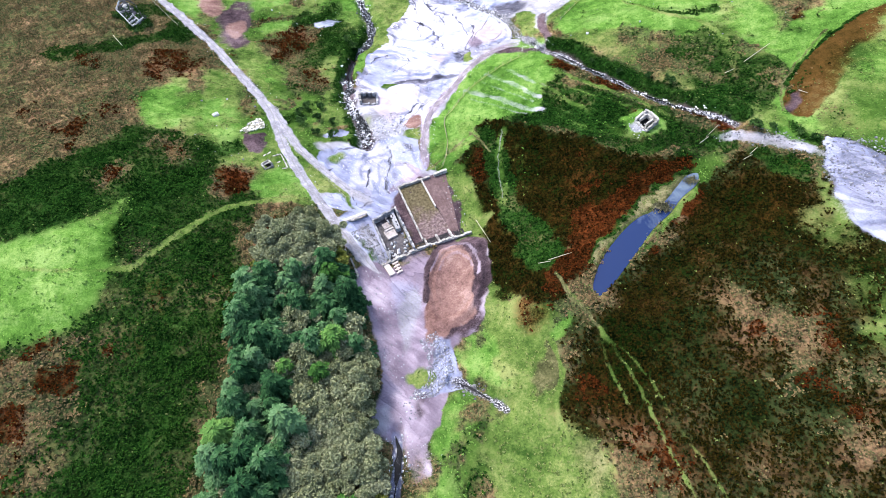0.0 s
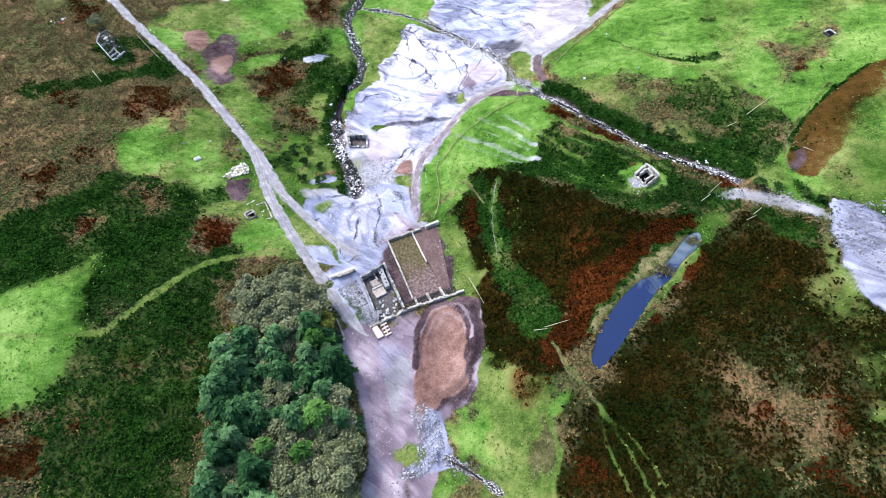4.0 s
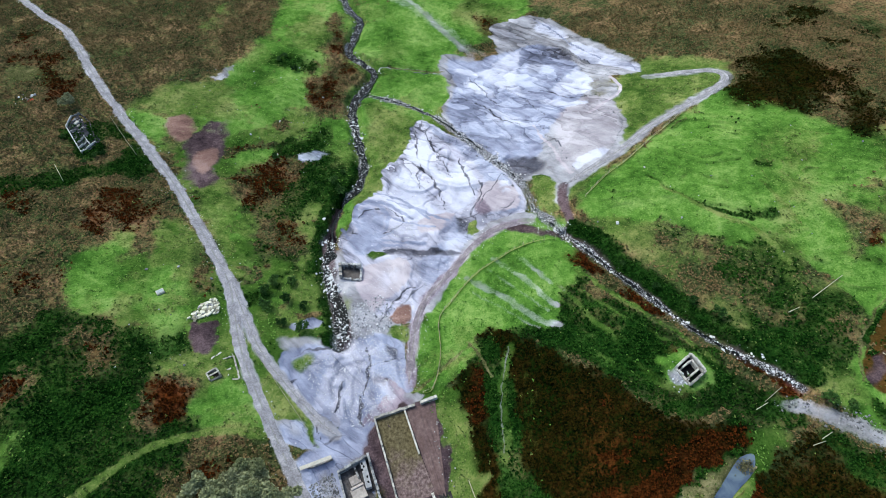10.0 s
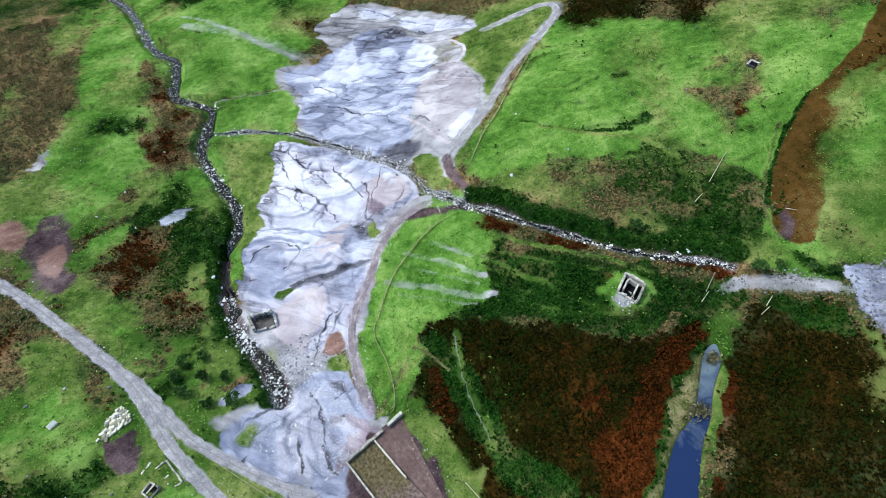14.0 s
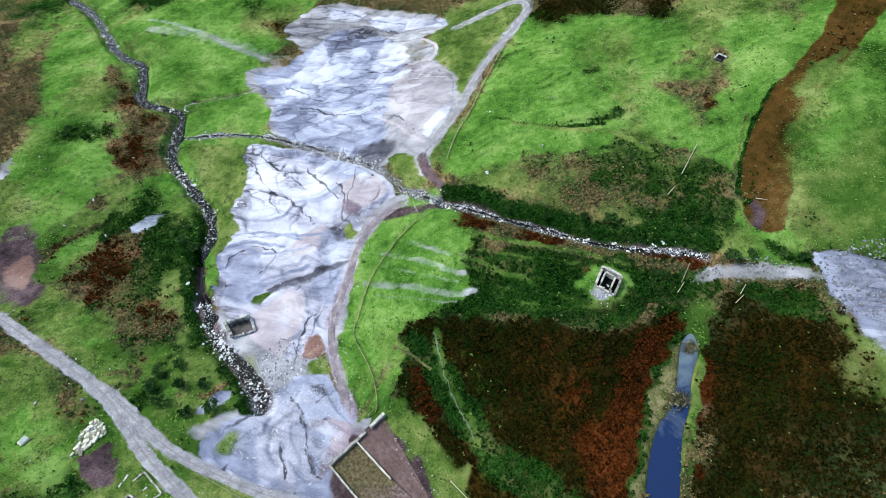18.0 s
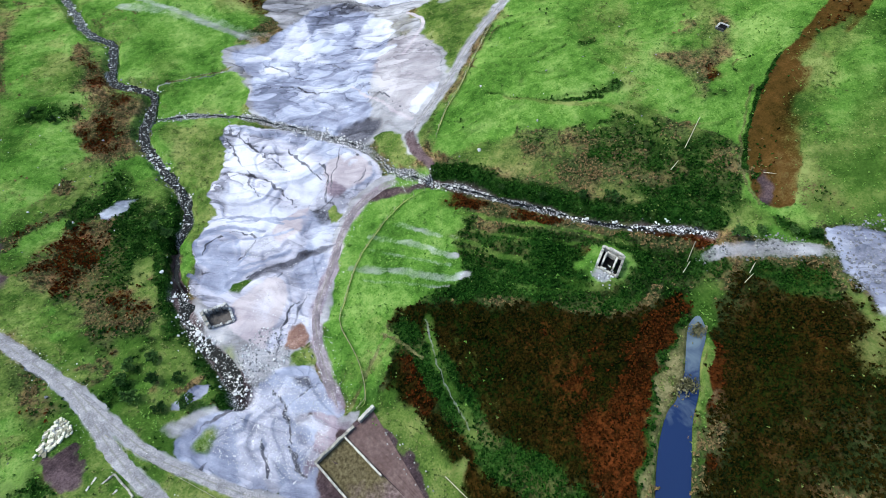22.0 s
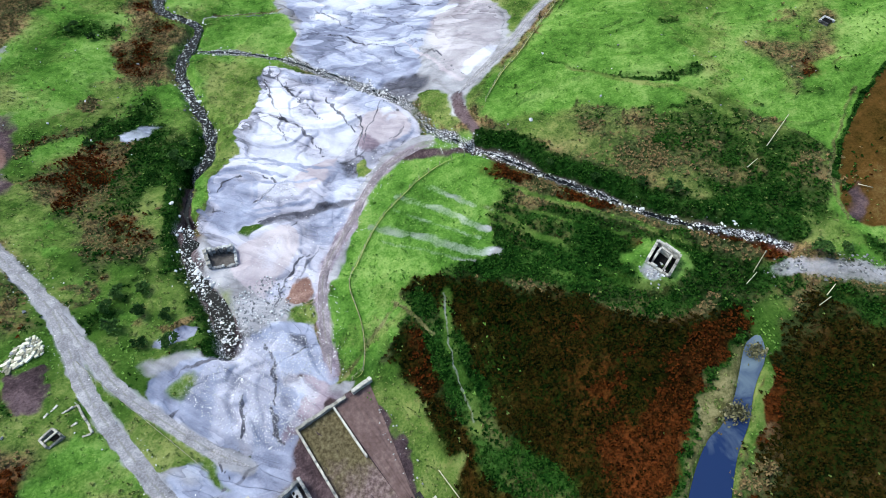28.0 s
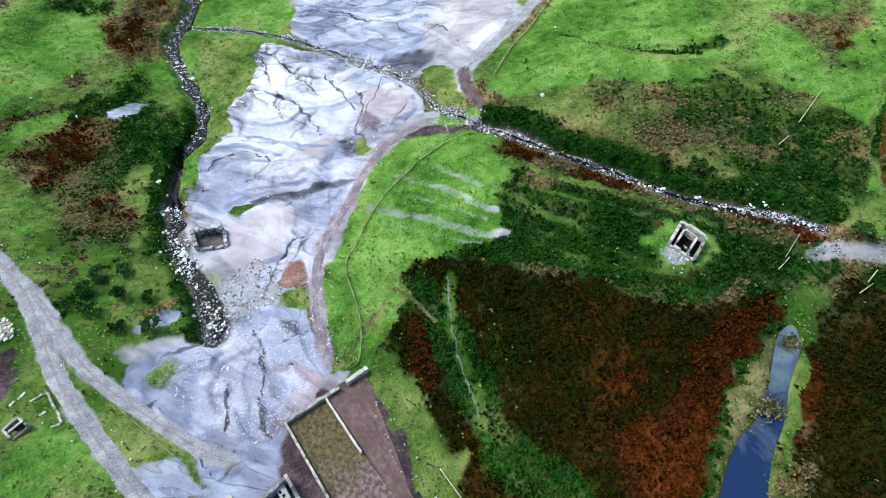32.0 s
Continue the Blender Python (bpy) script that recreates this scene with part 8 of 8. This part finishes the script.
wall_run("collar", (116.2, 35.1), (116.6, 33.0), 0.6, 0.4, WALL_STONE, shaft, 99, "", 0.3)
wall_run("collar", (114.2, 34.6), (114.5, 32.8), 0.5, 0.4, WALL_DARK, shaft, 100, "", 0.3)
# A black slab in place of an open shaft paints its darkness.
slab("shaft_mouth_shade", 1.7, 1.7, 0.1, RECESS_SHADE, shaft, 115.4, 33.9, shaft.location.z + 0.25, 15, 0.02)

# fallen poles in the bracken
POLES = (((18.5, -21.2), (20.9, -22.1)), ((20.6, -21.5), (25.5, -21.8)), ((64.7, -1.4), (67.0, -0.8)), ((66.6, -0.5), (70.3, 1.2)), ((78.0, 14.6), (80.8, 15.2)),
         ((83.9, 16.4), (92.4, 19.9)), ((70.6, -9.7), (72.6, -9.6)), ((72.3, -9.1), (74.1, -8.5)), ((10.2, -1.3), (11.3, -10.0)), ((-81.1, 95.5), (-77.7, 88.9)), ((89.4, 2.6), (90.6, 0.8)))


def fallen_pole(a, b, radius=0.085):
    za, zb = ground_at(*a) + 0.45, ground_at(*b) + 0.45
    p, q = Vector((*a, za)), Vector((*b, zb))
    bm = bmesh.new()
    bmesh.ops.create_cone(bm, cap_ends=True, segments=8, radius1=radius, radius2=radius * 0.75, depth=(q - p).length)
    for v in bm.verts:
        v.co.x += 0.12 * (v.co.z / (q - p).length) ** 2
    ob = new("fallen_pole", mesh_of(bm, "fallen_pole", TIMBER, True))
    ob.matrix_world = Matrix.Translation((p + q) / 2) @ (q - p).to_track_quat("Z", "X").to_matrix().to_4x4()
    return tagged(ob, "bleached timber pole lying across the bracken", "pole", "fallen poles")


for a, b in POLES:
    fallen_pole(a, b)


# ---- fences ----
POST = bmesh.new()
bmesh.ops.create_cone(POST, cap_ends=True, segments=7, radius1=0.07, radius2=0.06, depth=1.4)
bmesh.ops.translate(POST, verts=POST.verts, vec=(0, 0, 0.5))
POST = mesh_of(POST, "post", TIMBER)


def fence(line, label, spacing=2.4):
    p = np.array(rounded(line, times=1))
    seg = np.r_[0, np.cumsum(np.linalg.norm(np.diff(p, axis=0), axis=1))]
    s = np.linspace(0, seg[-1], int(seg[-1] / spacing) + 1)
    x, y = np.interp(s, seg, p[:, 0]), np.interp(s, seg, p[:, 1])
    z = land(x, y)
    ob = thing("fence", x[0], y[0], z[0], 0, label, "fence")
    inv = ob.matrix_world.inverted()
    rng = random.Random(len(s))
    for k in range(len(s)):
        post = new("post", POST)
        post.parent = ob
        post.matrix_basis = inv @ pose(x[k], y[k], z[k], rng.uniform(-4, 4), rng.uniform(-4, 4), 0)
    for h in (0.45, 0.8, 1.1):
        bm = bmesh.new()
        rings = []
        for k in range(len(s)):
            c = inv @ Vector((x[k], y[k], z[k] + h))
            rings.append([bm.verts.new(c + Vector((0.025 * math.cos(a), 0.025 * math.cos(a + 1.57), 0.03 * math.sin(a)))) for a in (0, 2.1, 4.2)])
        for u, v in zip(rings, rings[1:]):
            for n in range(3):
                bm.faces.new((u[n], u[(n + 1) % 3], v[(n + 1) % 3], v[n]))
        part("wire", bm, TIMBER, ob)
    return ob


fence(FENCE_TRACK, "post and wire fence with straw grass along its foot")
fence(FENCE_UPPER, "old post and wire fence beside the upper track")
fence([(-33.2, 39.8), (-31.0, 35.3), (-24.6, 23.5), (-19.6, 14.2)], "low fence between the two branches of the track")
fence([(-70.9, 115.6), (-66.2, 106.6), (-62.4, 99.8)], "broken white rail fence beside the hill track", 1.8)


# ---- trees ----
BARK = surface("bark", (0.030, 0.024, 0.020), (0.070, 0.058, 0.048), (0.15, 0.13, 0.115), 6.0, 0.95, 0.02)
NEEDLES = leafy("spruce_needles", (0.012, 0.042, 0.016), (0.036, 0.104, 0.036), (0.125, 0.230, 0.100))
NEEDLES_BRIGHT = leafy("larch_needles", (0.020, 0.062, 0.012), (0.055, 0.145, 0.028), (0.120, 0.240, 0.058))
LEAF_GREY = leafy("ash_leaves", (0.110, 0.130, 0.062), (0.200, 0.225, 0.118), (0.320, 0.340, 0.205), 0.35)
LEAF_SALLOW = leafy("willow_leaves", (0.130, 0.145, 0.082), (0.250, 0.270, 0.160), (0.390, 0.405, 0.260), 0.3)
LEAF_GOLD = leafy("yellowing_leaves", (0.060, 0.075, 0.012), (0.165, 0.190, 0.034), (0.300, 0.310, 0.080), 0.3)
LEAF_GREEN = leafy("shrub_leaves", (0.008, 0.026, 0.006), (0.026, 0.070, 0.016), (0.075, 0.145, 0.038), 0.4)


def limb(bm, a, b, ra, rb, sides=6):
    """A tapered limb from a to b."""
    a, b = Vector(a), Vector(b)
    q = (b - a).to_track_quat("Z", "X")
    rings = [[bm.verts.new(c + q @ Vector((r * math.cos(6.283 * k / sides), r * math.sin(6.283 * k / sides), 0))) for k in range(sides)] for c, r in ((a, ra), (a.lerp(b, 0.5) + Vector((0, 0, ra * 0.4)), (ra + rb) / 2), (b, rb))]
    for u, v in zip(rings, rings[1:]):
        for k in range(sides):
            bm.faces.new((u[k], u[(k + 1) % sides], v[(k + 1) % sides], v[k]))


def leaf_quads(points, size, rng, material, name, lean=0.6):
    """Small leaf sprays round the given points, in one crown mesh."""
    n = len(points)
    u = rng.normal(size=(n, 3))
    u[:, 2] *= lean
    u /= np.linalg.norm(u, axis=1)[:, None]
    w = np.cross(u, rng.normal(size=(n, 3)))
    w /= np.linalg.norm(w, axis=1)[:, None]
    s = size * rng.uniform(0.6, 1.4, (n, 1))
    v = np.stack([points - u * s, points + w * s * 0.55, points + u * s, points - w * s * 0.55], 1).reshape(-1, 3)
    return from_arrays(name, v, np.arange(4 * n).reshape(-1, 4), material)


def conifer(height, spread, material, seed, label):
    """A spruce: a straight trunk and whorls of drooping sprays, with gaps."""
    rng = np.random.default_rng(seed)
    ob = thing("conifer", 0, 0, 0, 0, label, "tree", "trees of the wood")
    bm = bmesh.new()
    limb(bm, (0, 0, -0.3), (0, 0, height * 0.96), 0.24, 0.03, 7)
    pts, dirs = [], []
    z = height * 0.14
    while z < height * 0.985:
        frac = 1 - z / height
        reach = 1.18 * spread * (frac**0.5) * rng.uniform(0.85, 1.15) + 0.12
        for k in range(int(5 + 5 * frac)):
            if rng.random() < 0.12:
                continue
            a, r = rng.uniform(0, 6.283), reach * rng.uniform(0.65, 1.15)
            for t in np.arange(0.25, 1.01, 0.32 / max(r, 0.5)):
                p = np.array([math.cos(a) * r * t, math.sin(a) * r * t, z + 0.10 * r - 0.45 * r * t * t])
                pts.append(p)
                dirs.append((math.cos(a), math.sin(a), -0.5))
            if k % 3 == 0 and frac > 0.2:
                limb(bm, (0, 0, z), (math.cos(a) * r * 0.8, math.sin(a) * r * 0.8, z - 0.2 * r), 0.05, 0.015, 4)
        z += 0.42 + 0.25 * frac
    part("trunk", bm, BARK, ob)
    p, d = np.array(pts), np.array(dirs)
    n = len(p)
    d = d + rng.normal(0, 0.35, (n, 3))
    d /= np.linalg.norm(d, axis=1)[:, None]
    side = np.cross(d, np.array([0, 0, 1.0]))
    side /= np.linalg.norm(side, axis=1)[:, None] + 1e-9
    s = rng.uniform(0.55, 1.1, (n, 1))
    verts, faces = [], []
    for turn in (-0.7, 0.0, 0.7):
        f = d * math.cos(turn) + side * math.sin(turn)
        g = np.cross(f, np.array([0, 0, 1.0]))
        base = sum(len(q) for q in verts)
        quad = np.stack([p - f * s * 0.15, p + f * s * 0.45 + g * s * 0.27 + [0, 0, 0.04], p + f * s - np.array([0, 0, 0.12]), p + f * s * 0.45 - g * s * 0.27 + [0, 0, 0.04]], 1).reshape(-1, 3)
        verts.append(quad)
        faces.append(base + np.arange(4 * n).reshape(-1, 4))
    crown = new("crown", from_arrays("crown", np.concatenate(verts), np.concatenate(faces), material))
    crown.parent = ob
    return ob


def broadleaf(height, spread, material, seed, label, leaves=1500, name="broadleaf_tree", group="trees of the wood", bare=0.0):
    """A spreading tree: forked limbs, and leaf sprays in uneven lobes round their ends."""
    rng = np.random.default_rng(seed)
    ob = thing(name, 0, 0, 0, 0, label, "tree" if name != "shrub" else "shrub", group)
    bm = bmesh.new()
    fork = height * 0.3
    limb(bm, (0, 0, -0.3), (0, 0, fork), 0.05 + height * 0.022, height * 0.018)
    lobes = []
    for k in range(7):
        a = 6.283 * k / 7 + rng.uniform(-0.4, 0.4)
        r, h = spread * rng.uniform(0.35, 0.85), height * rng.uniform(0.55, 0.92)
        end = (math.cos(a) * r, math.sin(a) * r, h)
        limb(bm, (0, 0, fork * rng.uniform(0.7, 1)), end, height * 0.011, 0.025, 5)
        lobes.append((end, spread * rng.uniform(0.32, 0.52)))
        for _ in range(2):
            twig = tuple(np.array(end) + rng.normal(0, spread * 0.28, 3) * (1, 1, 0.6))
            limb(bm, end, twig, 0.03, 0.01, 3)
            lobes.append((twig, spread * rng.uniform(0.22, 0.38)))
    part("trunk", bm, BARK, ob)
    pts = []
    for _ in range(leaves):
        c, r = lobes[rng.integers(len(lobes))]
        q = rng.normal(size=3)
        q *= r * rng.random() ** 0.33 / np.linalg.norm(q)
        pts.append((c[0] + q[0], c[1] + q[1], max(c[2] + q[2] * 0.75, 0.12 * height)))
    crown = new("crown", leaf_quads(np.array(pts), 0.23, rng, material, "crown"))
    crown.parent = ob
    return ob


WOOD = [(-38, 5), (-29, 6), (-24, -3), (-22, -17), (-21.5, -29), (-21.5, -35), (-25, -42), (-23, -49), (-24, -72), (-58, -72), (-53, -52), (-49, -40), (-46, -29), (-44.5, -19), (-42, -6)]
CONIFERS = [conifer(11.0, 3.7, NEEDLES, 1, "tall blue-green spruce with drooping sprays"), conifer(9.5, 3.3, NEEDLES, 2, "dark green spruce crowded among its neighbours"),
            conifer(8.0, 3.0, NEEDLES, 3, "short bushy blue-green spruce"), conifer(10.0, 3.3, NEEDLES_BRIGHT, 4, "fresh green larch with open branches")]
BROADLEAVES = [broadleaf(7.5, 3.3, LEAF_GREY, 5, "grey-green ash with thin leaves", 8000), broadleaf(6.5, 3.2, LEAF_GREY, 6, "low spreading grey-green ash in the wood", 7600),
               broadleaf(5.5, 2.9, LEAF_SALLOW, 7, "pale silvery sallow bush beside the track", 7200), broadleaf(5.5, 2.4, LEAF_GOLD, 8, "small tree turning yellow", 4600)]


def plant_wood():
    rng = random.Random(21)
    spots = []
    for _ in range(9000):
        x, y = rng.uniform(-60, -20), rng.uniform(-72, 7)
        if inside(np.array([x]), np.array([y]), WOOD)[0] < 0.6 or any((x - a) ** 2 + (y - b) ** 2 < 2.75**2 for a, b in spots):
            continue
        spots.append((x, y))
    first = set()
    for x, y in spots:
        north = y > -9
        east = x > -35 + 0.12 * (y + 30)
        edge = inside(np.array([x]), np.array([y]), WOOD)[0] < 2.5
        roll = rng.random()
        if north:
            kind = BROADLEAVES[2] if roll < 0.35 else BROADLEAVES[0] if roll < 0.7 else BROADLEAVES[1] if roll < 0.92 else BROADLEAVES[3]
        elif east:
            if y > -30:
                kind = CONIFERS[int(roll * 12) % 3] if roll < 0.66 else BROADLEAVES[3] if roll < 0.74 else CONIFERS[3] if roll < 0.8 else BROADLEAVES[1]
            else:
                kind = BROADLEAVES[0] if roll < 0.4 else BROADLEAVES[1] if roll < 0.8 else BROADLEAVES[3] if roll < 0.86 else BROADLEAVES[2] if roll < 0.95 else CONIFERS[3]
        else:
            kind = CONIFERS[int(roll * 10) % 3] if roll < 0.8 else CONIFERS[3] if roll < 0.84 else BROADLEAVES[2] if edge else BROADLEAVES[1]
        m = pose(x, y, ground_at(x, y), rng.uniform(-3, 3), rng.uniform(-3, 3), rng.uniform(0, 360))
        if kind not in first:
            first.add(kind)
            kind.matrix_world = m
        else:
            tree = copy_thing(kind, m)
            tree.scale = [rng.uniform(0.85, 1.25)] * 3
    return first


planted = plant_wood()
for kind in (*CONIFERS, *BROADLEAVES):
    if kind not in planted:
        kind.matrix_world = pose(-40, -60, ground_at(-40, -60))

yew = broadleaf(4.0, 2.3, LEAF_SALLOW, 31, "small pale green tree against the cottage gable", 1000, group="")
yew.matrix_world = pose(-82.6, 121.6, ground_at(-82.6, 121.6))
shrub = broadleaf(1.7, 1.3, LEAF_GREEN, 32, "low dark green gorse shrub on the bank", 420, "shrub", "gorse shrubs")
rng = random.Random(33)
SHRUBS = [(-28.1, 49.2), (-26, 52), (-23.5, 47), (-27.5, 45), (-22, 52), (-19.5, 44), (-24, 40), (-20, 38), (-24.2, 147.9), (-22.5, 150), (-19, 143), (-26, 100), (-8, 84), (-10, 88), (-7, 92),
          (79.3, -4.9), (76, -3), (83, -9), (84.5, -11.5), (73, 3.5), (62, 22), (57, 28), (53, 36), (66, 18), (-72, 99), (-82, 108), (-74.5, 96.5), (-70.5, 100)]
for k, (x, y) in enumerate(SHRUBS):
    m = pose(x, y, ground_at(x, y), 0, 0, rng.uniform(0, 360))
    if k == 0:
        shrub.matrix_world = m
    else:
        bush = copy_thing(shrub, m)
        bush.scale = [rng.uniform(0.6, 1.2)] * 3
REED = leafy("dead_reeds", (0.06, 0.06, 0.03), (0.15, 0.145, 0.08), (0.28, 0.26, 0.16), 0.3)
for k, (x, y) in enumerate(((48.3, -15.6), (58.4, -10.4), (49.5, -16.1))):
    reed = low = np.random.default_rng(40 + k)
    pts = np.stack([low.normal(0, 0.8, 260), low.normal(0, 0.6, 260), low.uniform(0, 0.7, 260)], 1)
    clump = new("reed_clump", leaf_quads(pts, 0.25, low, REED, "reed_clump", 2.5))
    clump.matrix_world = pose(x, y, max(ground_at(x, y), POND_LEVEL) + 0.05)
    tagged(clump, "straw-coloured reed clump standing in the shallows", "reeds", "reeds in the pond", "stuff")

# larger boulders in the stream
rng = random.Random(50)
spots = along(STREAM_MAIN, 60, 1.0, 77)
for k, (x, y) in enumerate(spots):
    ob = new("boulder", ROCKS[k % 5])
    s = rng.uniform(0.3, 0.62)
    ob.matrix_world = pose(x, y, ground_at(x, y), 0, 0, rng.uniform(0, 360)) @ Matrix.Diagonal((s, s * rng.uniform(0.7, 1.2), s * 0.8, 1))
    tagged(ob, "large pale boulder in the stream bed", "boulder", "stream boulders")
